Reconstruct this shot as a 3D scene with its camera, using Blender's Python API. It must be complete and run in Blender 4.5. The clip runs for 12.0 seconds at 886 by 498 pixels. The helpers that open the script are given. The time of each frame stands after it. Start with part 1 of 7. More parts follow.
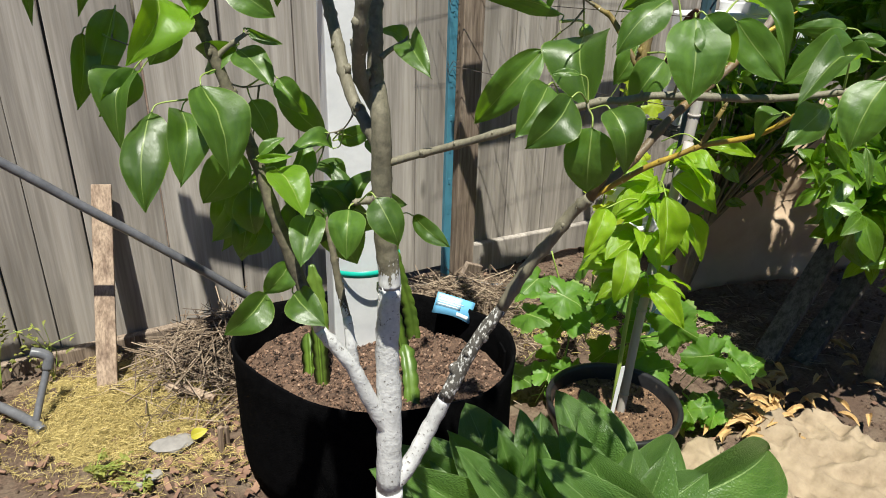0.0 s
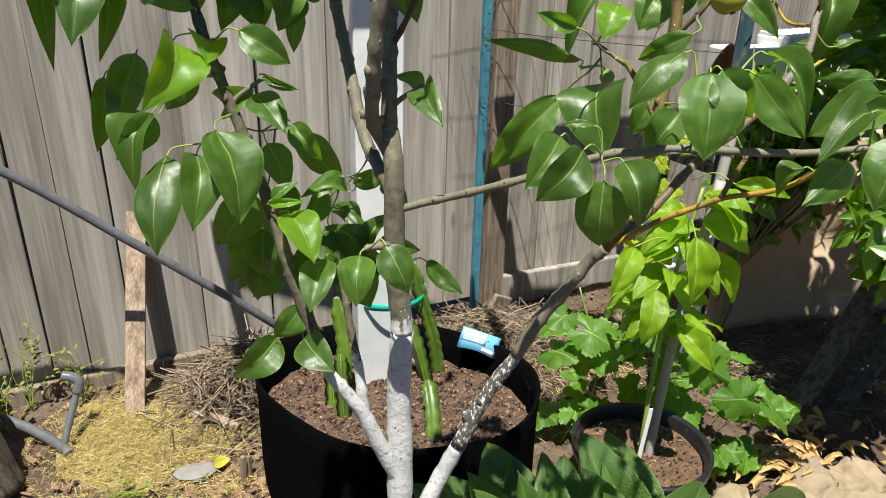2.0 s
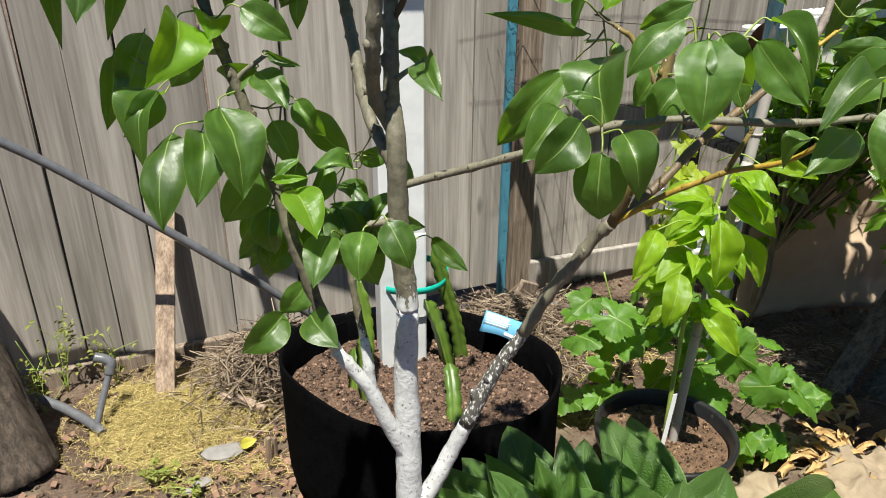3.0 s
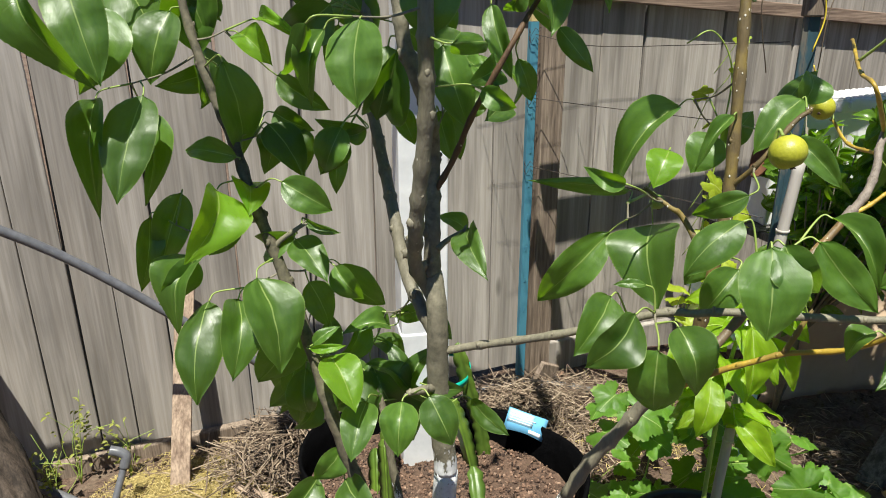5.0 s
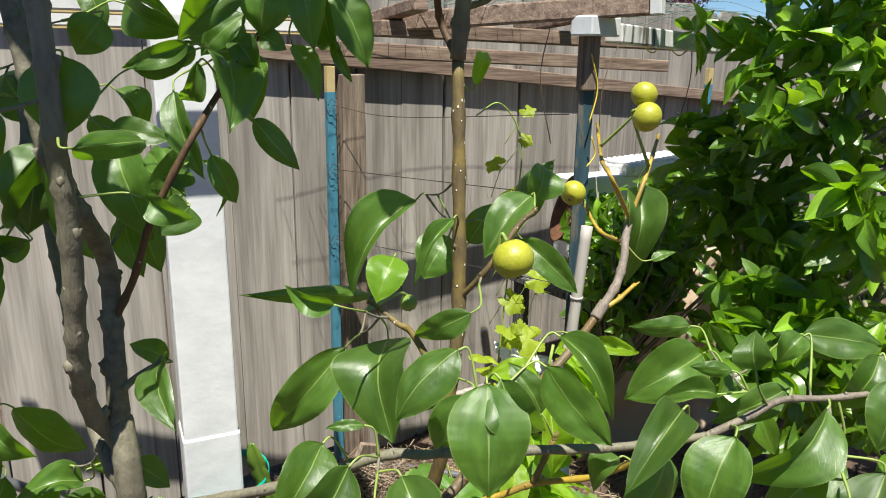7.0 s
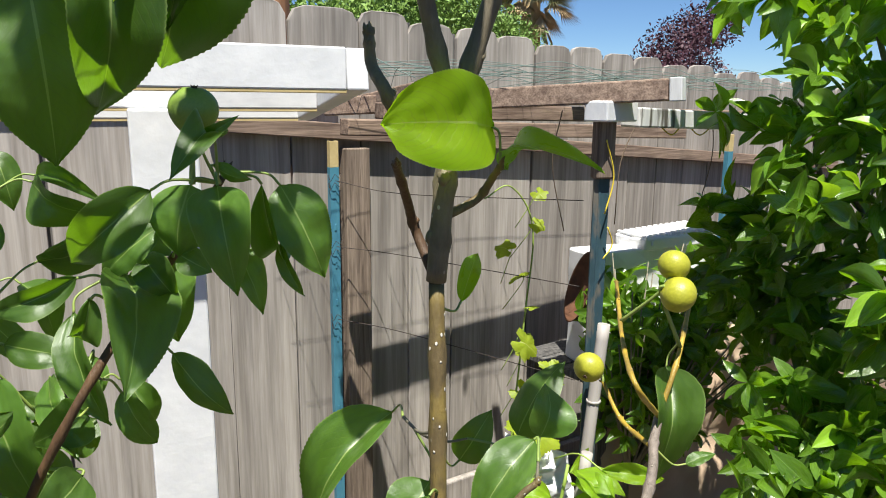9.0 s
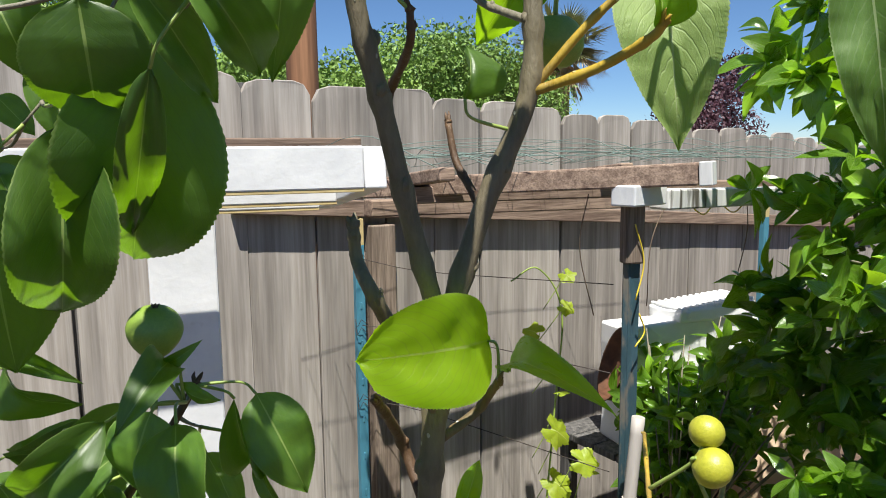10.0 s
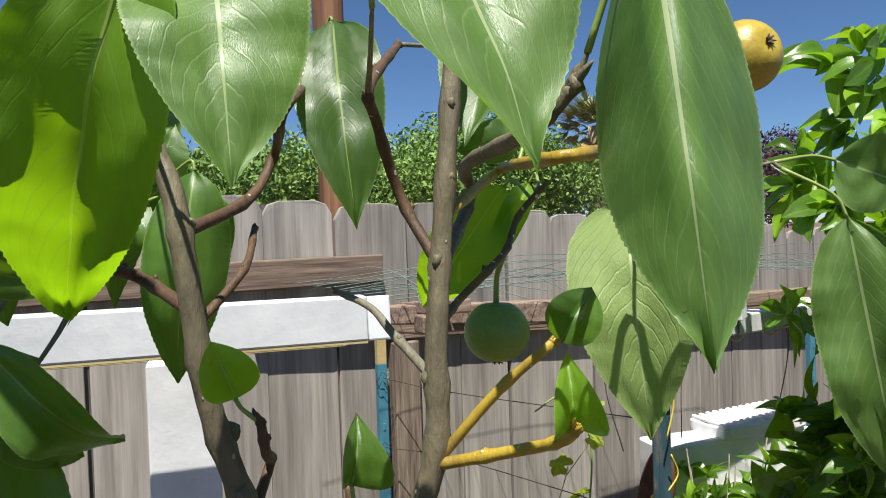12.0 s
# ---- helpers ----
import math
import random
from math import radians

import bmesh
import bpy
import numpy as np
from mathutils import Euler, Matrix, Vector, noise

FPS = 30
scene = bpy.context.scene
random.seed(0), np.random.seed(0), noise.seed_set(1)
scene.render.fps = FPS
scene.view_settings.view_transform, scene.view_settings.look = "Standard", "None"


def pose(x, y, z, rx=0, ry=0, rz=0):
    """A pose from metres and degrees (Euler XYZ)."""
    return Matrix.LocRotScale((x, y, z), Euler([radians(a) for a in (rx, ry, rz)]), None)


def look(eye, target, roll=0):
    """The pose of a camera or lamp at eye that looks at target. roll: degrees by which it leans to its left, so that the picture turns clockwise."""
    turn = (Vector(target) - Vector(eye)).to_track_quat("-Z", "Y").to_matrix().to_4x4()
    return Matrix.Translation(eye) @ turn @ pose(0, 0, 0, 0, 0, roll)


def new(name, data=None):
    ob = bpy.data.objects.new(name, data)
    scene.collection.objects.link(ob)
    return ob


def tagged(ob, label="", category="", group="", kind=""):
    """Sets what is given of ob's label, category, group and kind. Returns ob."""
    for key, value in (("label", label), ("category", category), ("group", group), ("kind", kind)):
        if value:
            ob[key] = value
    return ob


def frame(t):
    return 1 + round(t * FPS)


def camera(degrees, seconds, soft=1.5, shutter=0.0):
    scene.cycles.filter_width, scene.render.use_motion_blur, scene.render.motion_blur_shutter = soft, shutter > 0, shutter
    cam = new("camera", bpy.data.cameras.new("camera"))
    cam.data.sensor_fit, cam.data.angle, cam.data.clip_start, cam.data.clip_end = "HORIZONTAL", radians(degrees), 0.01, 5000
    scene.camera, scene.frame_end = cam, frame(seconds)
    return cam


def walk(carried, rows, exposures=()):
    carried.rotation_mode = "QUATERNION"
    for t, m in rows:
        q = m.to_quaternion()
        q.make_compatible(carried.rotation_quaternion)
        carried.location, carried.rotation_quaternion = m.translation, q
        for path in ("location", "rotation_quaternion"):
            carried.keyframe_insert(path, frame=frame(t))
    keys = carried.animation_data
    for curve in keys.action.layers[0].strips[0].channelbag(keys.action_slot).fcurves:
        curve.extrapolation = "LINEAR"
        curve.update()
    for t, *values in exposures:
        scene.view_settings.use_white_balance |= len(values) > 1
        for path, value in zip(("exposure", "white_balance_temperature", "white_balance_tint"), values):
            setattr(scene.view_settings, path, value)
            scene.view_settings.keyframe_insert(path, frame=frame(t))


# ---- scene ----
cam = camera(63.0, 12.0, soft=1.0)
PATH = [
    (0, (0.222, 0.22, 1.312), (1.133, 1.791, 0.473), 1.7),
    (0.5, (0.236, 0.222, 1.312), (1.137, 1.818, 0.51), 1.6),
    (1, (0.237, 0.231, 1.323), (1.133, 1.841, 0.545), 1.7),
    (1.5, (0.245, 0.231, 1.332), (1.121, 1.857, 0.563), 1.8),
    (2, (0.251, 0.226, 1.328), (1.087, 1.868, 0.551), 1.6),
    (2.5, (0.266, 0.215, 1.319), (1.05, 1.871, 0.518), 1.2),
    (2.7, (0.271, 0.208, 1.314), (1.038, 1.87, 0.508), 0.9),
    (4.3, (0.291, 0.256, 1.366), (0.982, 1.974, 0.611), -0.4),
    (4.5, (0.287, 0.265, 1.378), (0.984, 1.988, 0.64), -0.1),
    (5, (0.274, 0.276, 1.412), (1.013, 2.008, 0.737), 0.0),
    (5.5, (0.282, 0.279, 1.431), (1.099, 1.997, 0.813), 0.2),
    (6, (0.321, 0.263, 1.435), (1.25, 1.941, 0.866), 0.3),
    (6.5, (0.37, 0.267, 1.427), (1.427, 1.877, 0.886), 0.1),
    (6.7, (0.387, 0.289, 1.426), (1.499, 1.864, 0.895), 0.3),
    (8.3, (0.493, 0.378, 1.444), (1.685, 1.913, 0.975), 1.2),
    (8.6, (0.49, 0.391, 1.461), (1.653, 1.958, 1.023), 0.8),
    (9, (0.517, 0.43, 1.52), (1.647, 2.03, 1.116), 0.6),
    (9.5, (0.544, 0.464, 1.557), (1.637, 2.104, 1.218), -0.2),
    (10, (0.566, 0.465, 1.593), (1.632, 2.136, 1.326), -0.6),
    (10.5, (0.574, 0.473, 1.622), (1.621, 2.165, 1.421), -0.7),
    (10.8, (0.592, 0.48, 1.642), (1.623, 2.187, 1.481), -1.3),
    (11, (0.606, 0.486, 1.659), (1.63, 2.198, 1.519), -1.3),
    (11.5, (0.635, 0.493, 1.69), (1.639, 2.22, 1.598), -1.8),
    (12, (0.65, 0.486, 1.704), (1.626, 2.231, 1.651), -1.8),
]
walk(cam, [(t, look(eye, target, roll)) for t, eye, target, roll in PATH],
     exposures=((0, 0.79, 6650, 4), (2.7, 0.84, 6650, 4), (4.3, 0.88, 6650, 4), (6.7, 0.93, 6650, 4), (8.3, 0.98, 6550, 7), (10.5, 0.98, 6550, 7), (11, 0.91, 6550, 7), (12, 0.77, 6550, 7)))

# ---- world and sun ----
SUN_EL = radians(68)
SUN_DIR = Vector((0.5145, 0.8575, 0)).normalized()   # the way the light travels over the ground
world = bpy.data.worlds.new("sky")
scene.world = world
world.use_nodes = True
wn = world.node_tree
sky = wn.nodes.new("ShaderNodeTexSky")
sky.sky_type, sky.sun_disc = "NISHITA", False
sky.sun_elevation = SUN_EL
sky.dust_density, sky.ozone_density, sky.air_density, sky.altitude = 0.0, 9.0, 1.15, 3500
sky.sun_rotation = math.atan2(-SUN_DIR.x, -SUN_DIR.y)
wn.links.new(sky.outputs[0], wn.nodes["Background"].inputs[0])
wn.nodes["Background"].inputs[1].default_value = 0.062
sun = new("sun", bpy.data.lights.new("sun", "SUN"))
sun.data.energy, sun.data.angle, sun.data.color = 5.0, radians(0.53), (1.0, 0.96, 0.9)
light_way = Vector((SUN_DIR.x * math.cos(SUN_EL), SUN_DIR.y * math.cos(SUN_EL), -math.sin(SUN_EL)))
sun.matrix_world = look((0, 0, 6), Vector((0, 0, 6)) + light_way)


# ---- materials ----
def nodes_of(name, rough=0.6, metal=0.0):
    m = bpy.data.materials.new(name)
    m.use_nodes = True
    t = m.node_tree
    b = t.nodes["Principled BSDF"]
    b.inputs["Roughness"].default_value, b.inputs["Metallic"].default_value = rough, metal
    return m, t, b


def add(t, kind, **values):
    n = t.nodes.new(kind)
    for k, v in values.items():
        if k in n.inputs:
            n.inputs[k].default_value = v
    return n


def coords(t, scale=(1, 1, 1), space="Object", swing=0.0):
    """Texture coordinates, scaled; swing moves them at random from object to object."""
    c = t.nodes.new("ShaderNodeTexCoord")
    m = t.nodes.new("ShaderNodeMapping")
    m.inputs["Scale"].default_value = scale
    t.links.new(c.outputs[space], m.inputs["Vector"])
    if swing:
        info = t.nodes.new("ShaderNodeObjectInfo")
        mul = t.nodes.new("ShaderNodeMath")
        mul.operation = "MULTIPLY"
        mul.inputs[1].default_value = swing
        t.links.new(info.outputs["Random"], mul.inputs[0])
        t.links.new(mul.outputs[0], m.inputs["Location"])
    return m.outputs[0]


def noise_of(t, vec, scale, detail=4.0, rough=0.6, distortion=0.0):
    n = add(t, "ShaderNodeTexNoise", Scale=scale, Detail=detail, Roughness=rough, Distortion=distortion)
    t.links.new(vec, n.inputs["Vector"])
    return n.outputs["Fac"]


def ramp(t, fac, *stops):
    r = t.nodes.new("ShaderNodeValToRGB")
    e = r.color_ramp.elements
    while len(e) < len(stops):
        e.new(0.5)
    for el, (p, c) in zip(e, stops):
        el.position, el.color = p, (*c, 1) if len(c) == 3 else c
    t.links.new(fac, r.inputs[0])
    return r.outputs[0]


def mix(t, a, b, fac, mode="MIX"):
    m = t.nodes.new("ShaderNodeMix")
    m.data_type, m.blend_type = "RGBA", mode
    for sock, v in ((m.inputs[6], a), (m.inputs[7], b), (m.inputs[0], fac)):
        if isinstance(v, (tuple, list)):
            sock.default_value = (*v, 1)
        elif isinstance(v, (int, float)):
            sock.default_value = v
        else:
            t.links.new(v, sock)
    return m.outputs[2]


def bump(t, b, height, strength=0.3, distance=0.01):
    n = add(t, "ShaderNodeBump", Strength=strength, Distance=distance)
    t.links.new(height, n.inputs["Height"])
    t.links.new(n.outputs[0], b.inputs["Normal"])


def simple(name, dark, light, scale=20.0, rough=0.6, metal=0.0, bumpy=0.2, stretch=(1, 1, 1), spots=None, swing=0.0, depth=0.004):
    """A surface with two scales of variation between two colours, and a fine relief."""
    m, t, b = nodes_of(name, rough, metal)
    vec = coords(t, stretch, swing=swing)
    fine, wide = noise_of(t, vec, scale, 6), noise_of(t, vec, scale * 0.17, 3)
    col = mix(t, ramp(t, fine, (0.3, dark), (0.7, light)), ramp(t, wide, (0.35, dark), (0.65, light)), 0.4)
    if spots:
        col = mix(t, col, spots[0], ramp(t, noise_of(t, vec, spots[1], 5), (spots[2], (0, 0, 0)), (spots[2] + 0.08, (1, 1, 1))))
    t.links.new(col, b.inputs["Base Color"])
    bump(t, b, fine, bumpy, depth)
    return m


def wood(name, dark, light, grain=(60, 60, 3.5), rough=0.85, stain=(0.05, 0.045, 0.04), bumpy=0.5, stained=0.62, fine=0.55, sawn=0.0):
    """Weathered boards: grain along z, with stains and a tone of its own for each board."""
    m, t, b = nodes_of(name, rough)
    vec = coords(t, grain, swing=37.0)
    g = noise_of(t, vec, 1.0, 6, 0.65, 0.2)
    broad = noise_of(t, coords(t, (5, 5, 0.9), swing=11.0), 1.0, 4)
    col = ramp(t, g, (0.36, dark), (0.62, light))
    thin = noise_of(t, coords(t, tuple(4.5 * g_ if g_ > 10 else 2.5 * g_ for g_ in grain), swing=51.0), 1.0, 3, 0.6)
    col = mix(t, col, ramp(t, thin, (0.34, (fine, fine * 0.97, fine * 0.93)), (0.6, (1.15, 1.15, 1.15))), 0.75, "MULTIPLY")
    col = mix(t, col, stain, ramp(t, broad, (stained, (0, 0, 0)), (stained + 0.25, (0.55, 0.55, 0.55))))
    v = add(t, "ShaderNodeTexVoronoi", Scale=1.0)
    t.links.new(coords(t, (7, 7, 2.2), swing=23.0), v.inputs["Vector"])
    few = ramp(t, v.outputs["Color"], (0.72, (0, 0, 0)), (0.74, (1, 1, 1)))
    knot = mix(t, ramp(t, v.outputs["Distance"], (0.05, (1, 1, 1)), (0.13, (0, 0, 0))), few, 1.0, "MULTIPLY")
    col = mix(t, col, tuple(c * 0.35 for c in dark), knot)
    if sawn:
        saw = noise_of(t, coords(t, (5, 5, 75), swing=17.0), 1.0, 2, 0.4, 0.8)
        col = mix(t, col, ramp(t, saw, (0.3, (1 - sawn,) * 3), (0.7, (1 + sawn * 0.6,) * 3)), 1.0, "MULTIPLY")
        g = mix(t, g, saw, 0.4)
    info = t.nodes.new("ShaderNodeObjectInfo")
    col = mix(t, col, ramp(t, info.outputs["Random"], (0.0, (0.78, 0.76, 0.74)), (1.0, (1.12, 1.1, 1.08))), 1.0, "MULTIPLY")
    t.links.new(col, b.inputs["Base Color"])
    bump(t, b, g, bumpy, 0.003)
    return m


FENCE = wood("weathered_fence", (0.222, 0.203, 0.184), (0.385, 0.357, 0.328), grain=(24, 24, 1.1), bumpy=0.45, fine=0.86, stained=0.52)
POSTWOOD = wood("brown_post", (0.14, 0.105, 0.08), (0.29, 0.23, 0.18))
RUSTBEAM = wood("weathered_beam", (0.15, 0.1, 0.075), (0.34, 0.25, 0.19), grain=(3.5, 60, 60))
STAKEWOOD = wood("split_stake", (0.17, 0.118, 0.086), (0.36, 0.275, 0.205), grain=(38, 38, 2.2))
BARKLOG = wood("grey_log", (0.03, 0.022, 0.016), (0.1, 0.075, 0.057), grain=(60, 60, 9), bumpy=1.0)
DARKPLANK = wood("grey_plank", (0.05, 0.05, 0.05), (0.16, 0.155, 0.15))
GREYPLANK = wood("leaning_grey_plank", (0.05, 0.047, 0.044), (0.15, 0.143, 0.135))
WHITE = simple("white_paint", (0.56, 0.57, 0.58), (0.76, 0.76, 0.755), 45, 0.5, 0, 0.45, (0.35, 1, 0.35), ((0.42, 0.37, 0.3), 14.0, 0.68))
WHITEOLD = simple("flaking_white_paint", (0.45, 0.45, 0.44), (0.78, 0.78, 0.76), 40, 0.6, 0, 0.4, (1.5, 1, 0.12), ((0.1, 0.09, 0.075), 20.0, 0.56))
TEAL = simple("teal_painted_steel", (0.045, 0.17, 0.25), (0.09, 0.29, 0.39), 35, 0.5, 0.1, 0.2, (1, 1, 0.3))
TEALDARK = simple("dark_teal_steel", (0.015, 0.035, 0.042), (0.045, 0.1, 0.13), 35, 0.6, 0.1, 0.3, (1, 1, 0.3), ((0.13, 0.12, 0.1), 18.0, 0.5))
YELLOWED = simple("pale_yellow_paint", (0.42, 0.31, 0.13), (0.62, 0.5, 0.25), 40, 0.6)
FABRIC = simple("black_felt", (0.001, 0.001, 0.0012), (0.005, 0.005, 0.0055), 260, 1.0, 0, 0.5)
FABRIC.node_tree.nodes["Principled BSDF"].inputs["Specular IOR Level"].default_value = 0.02
POTPLASTIC = simple("black_plastic", (0.008, 0.008, 0.009), (0.022, 0.022, 0.024), 90, 0.36, 0, 0.1, spots=((0.09, 0.075, 0.06), 14.0, 0.66))
PIPE = simple("black_pipe", (0.075, 0.076, 0.083), (0.15, 0.152, 0.164), 60, 0.3, 0, 0.08)
POTSOIL = simple("bark_soil", (0.03, 0.018, 0.012), (0.2, 0.12, 0.08), 190, 0.95, 0, 1.0, depth=0.008, spots=((0.26, 0.17, 0.11), 130.0, 0.64))


def crumb_material(name, stops):
    """Loose bits, each with a tone of its own."""
    m, t, b = nodes_of(name, 0.95)
    isle = t.nodes.new("ShaderNodeNewGeometry")
    col = ramp(t, isle.outputs["Random Per Island"], *stops)
    col = mix(t, col, ramp(t, noise_of(t, coords(t), 320, 4), (0.3, (0.6, 0.6, 0.6)), (0.7, (1.2, 1.2, 1.2))), 1.0, "MULTIPLY")
    t.links.new(col, b.inputs["Base Color"])
    return m


CRUMBS = crumb_material("soil_crumbs", ((0.0, (0.015, 0.009, 0.007)), (0.4, (0.105, 0.06, 0.04)), (0.85, (0.25, 0.15, 0.1)), (1.0, (0.36, 0.24, 0.17))))
COIRCRUMBS = crumb_material("coir_crumbs", ((0.0, (0.02, 0.011, 0.007)), (0.5, (0.11, 0.06, 0.034)), (1.0, (0.33, 0.21, 0.125))))
COIR = simple("coir_soil", (0.04, 0.022, 0.012), (0.22, 0.128, 0.074), 170, 0.95, 0, 1.0, depth=0.006)
WIRE = simple("rusty_wire", (0.03, 0.025, 0.022), (0.09, 0.07, 0.06), 60, 0.7, 0.5)
CANE = simple("bamboo_cane", (0.27, 0.24, 0.21), (0.45, 0.415, 0.38), 50, 0.6, 0, 0.1, (1, 1, 0.1))
STRAWMAT = simple("straw_mat", (0.1, 0.075, 0.025), (0.46, 0.36, 0.13), 120, 0.95, 0, 1.0, depth=0.01)
TWIGS = crumb_material("dry_twigs", ((0.0, (0.06, 0.04, 0.028)), (0.5, (0.2, 0.145, 0.1)), (1.0, (0.42, 0.33, 0.24))))
STRAW = crumb_material("dry_straw", ((0.0, (0.24, 0.18, 0.05)), (0.5, (0.44, 0.34, 0.12)), (1.0, (0.66, 0.54, 0.24))))
CARDBOARD = simple("tan_cardboard", (0.19, 0.14, 0.09), (0.36, 0.285, 0.195), 24, 0.9, 0, 0.6, depth=0.012, spots=((0.15, 0.1, 0.06), 11.0, 0.66))
BROWNPAPER = simple("brown_paper", (0.42, 0.3, 0.2), (0.6, 0.46, 0.33), 7, 0.85, 0, 0.2)
STONE = simple("grey_stone", (0.17, 0.16, 0.15), (0.33, 0.31, 0.29), 30, 0.9, 0, 0.5)
CHIPS = simple("red_bark", (0.1, 0.05, 0.035), (0.3, 0.18, 0.12), 22, 0.9, 0, 0.4, swing=9)
BLUECARD = simple("blue_card", (0.12, 0.38, 0.62), (0.2, 0.48, 0.7), 8, 0.45)
PALECARD = simple("faded_blue_print", (0.3, 0.55, 0.74), (0.44, 0.66, 0.8), 40, 0.5)
WHITECARD = simple("white_print", (0.75, 0.77, 0.8), (0.85, 0.86, 0.88), 30, 0.5)
TIE = simple("green_tie_tape", (0.0, 0.3, 0.22), (0.02, 0.45, 0.34), 30, 0.35)
WHITEBAG = simple("white_plastic", (0.7, 0.7, 0.7), (0.85, 0.85, 0.85), 14, 0.4)
RUSTPOT = simple("rusty_iron", (0.05, 0.025, 0.015), (0.2, 0.085, 0.04), 25, 0.75, 0.3)
NETTING = simple("green_netting", (0.1, 0.15, 0.13), (0.2, 0.27, 0.24), 40, 0.6)
YELLOWTIE = simple("yellow_cord", (0.6, 0.42, 0.03), (0.8, 0.62, 0.06), 30, 0.5)


def earth():
    m, t, b = nodes_of("garden_earth", 0.95)
    vec = coords(t)
    fine, mid, wide = noise_of(t, vec, 95, 8, 0.7), noise_of(t, vec, 14, 5), noise_of(t, vec, 2.2, 4)
    col = ramp(t, fine, (0.32, (0.04, 0.024, 0.016)), (0.5, (0.115, 0.072, 0.049)), (0.72, (0.24, 0.165, 0.115)))
    col = mix(t, col, (0.2, 0.15, 0.105), ramp(t, mid, (0.45, (0, 0, 0)), (0.65, (0.7, 0.7, 0.7))))
    col = mix(t, col, (0.085, 0.05, 0.034), ramp(t, wide, (0.45, (0, 0, 0)), (0.62, (0.8, 0.8, 0.8))))
    t.links.new(col, b.inputs["Base Color"])
    bump(t, b, fine, 0.9, 0.012)
    return m


EARTH = earth()


def leaf_material(name, deep, bright, rib, glow, shine=0.34, ribs=13.0, through_light=0.3, swing=0.4, relief=0.16, net=0.0, gloss=0.5, vein_tone=0.2):
    """A leaf: midrib and side veins from its own coordinates, gloss, and light that comes through."""
    m, t, b = nodes_of(name, shine)
    uv = t.nodes.new("ShaderNodeUVMap")
    sep = t.nodes.new("ShaderNodeSeparateXYZ")
    t.links.new(uv.outputs[0], sep.inputs[0])

    def calc(op, a, c=None, d=None):
        n = t.nodes.new("ShaderNodeMath")
        n.operation = op
        for k, v in enumerate((a, c, d)):
            if v is None:
                continue
            if isinstance(v, (int, float)):
                n.inputs[k].default_value = v
            else:
                t.links.new(v, n.inputs[k])
        return n.outputs[0]

    across = calc("ABSOLUTE", sep.outputs[0])
    mid = calc("LESS_THAN", across, calc("MULTIPLY_ADD", sep.outputs[1], -0.022, 0.034))
    wob = noise_of(t, coords(t, (1, 1, 1), "UV", 3.0), 5, 2)
    lane = calc("MULTIPLY", calc("ADD", calc("MULTIPLY_ADD", calc("MULTIPLY_ADD", across, 0.26, 0.16), calc("MULTIPLY", across, -1.0), sep.outputs[1]), calc("MULTIPLY", wob, 0.05)), ribs)
    side = calc("ABSOLUTE", calc("SUBTRACT", calc("FRACT", lane), 0.5))
    vein = ramp(t, side, (0.0, (1, 1, 1)), (0.1, (0, 0, 0)))
    tone = noise_of(t, coords(t, (1, 1, 1), "UV", 7.0), 3.5, 4)
    col = ramp(t, tone, (0.3, deep), (0.75, bright))
    info = t.nodes.new("ShaderNodeObjectInfo")
    isle = t.nodes.new("ShaderNodeNewGeometry")
    own = calc("FRACT", calc("ADD", info.outputs["Random"], isle.outputs["Random Per Island"]))
    col = mix(t, col, ramp(t, own, (0.0, (1 - swing, 1 - swing, 1 - swing)), (1.0, (1 + swing, 1 + swing, 1 + swing * 0.6))), 1.0, "MULTIPLY")
    col = mix(t, col, rib, mix(t, (0, 0, 0), (vein_tone,) * 3, vein))
    col = mix(t, col, rib, mid)
    col = mix(t, col, rib, ramp(t, across, (0.955, (0, 0, 0)), (0.985, (0.55, 0.55, 0.55))))
    b.inputs["Specular IOR Level"].default_value = gloss
    t.links.new(col, b.inputs["Base Color"])
    fine = noise_of(t, coords(t, (1, 1, 1), "UV", 5.0), 60, 3)
    broad = noise_of(t, coords(t, (1, 1, 1), "UV", 9.0), 4, 3)
    t.links.new(ramp(t, broad, (0.3, (shine - 0.1,) * 3), (0.7, (shine + 0.12,) * 3)), b.inputs["Roughness"])
    height = mix(t, mix(t, fine, (0, 0, 0), vein), (0, 0, 0), mid)
    if net:
        cell = add(t, "ShaderNodeTexVoronoi", Scale=net)
        cell.feature = "DISTANCE_TO_EDGE"
        t.links.new(coords(t, (0.7, 1.6, 1), "UV", 5.0), cell.inputs["Vector"])
        height = mix(t, height, ramp(t, cell.outputs["Distance"], (0.0, (0, 0, 0)), (0.35, (1, 1, 1))), 0.75)
    bump(t, b, height, relief, 0.0012 if not net else 0.004)
    tr = t.nodes.new("ShaderNodeBsdfTranslucent")
    t.links.new(mix(t, glow, mix(t, col, glow, 0.5), mix(t, (0.15, 0.15, 0.15), (0.6, 0.6, 0.6), vein)), tr.inputs[0])
    ms = t.nodes.new("ShaderNodeMixShader")
    ms.inputs[0].default_value = through_light
    t.links.new(b.outputs[0], ms.inputs[1])
    t.links.new(tr.outputs[0], ms.inputs[2])
    t.links.new(ms.outputs[0], t.nodes["Material Output"].inputs[0])
    return m


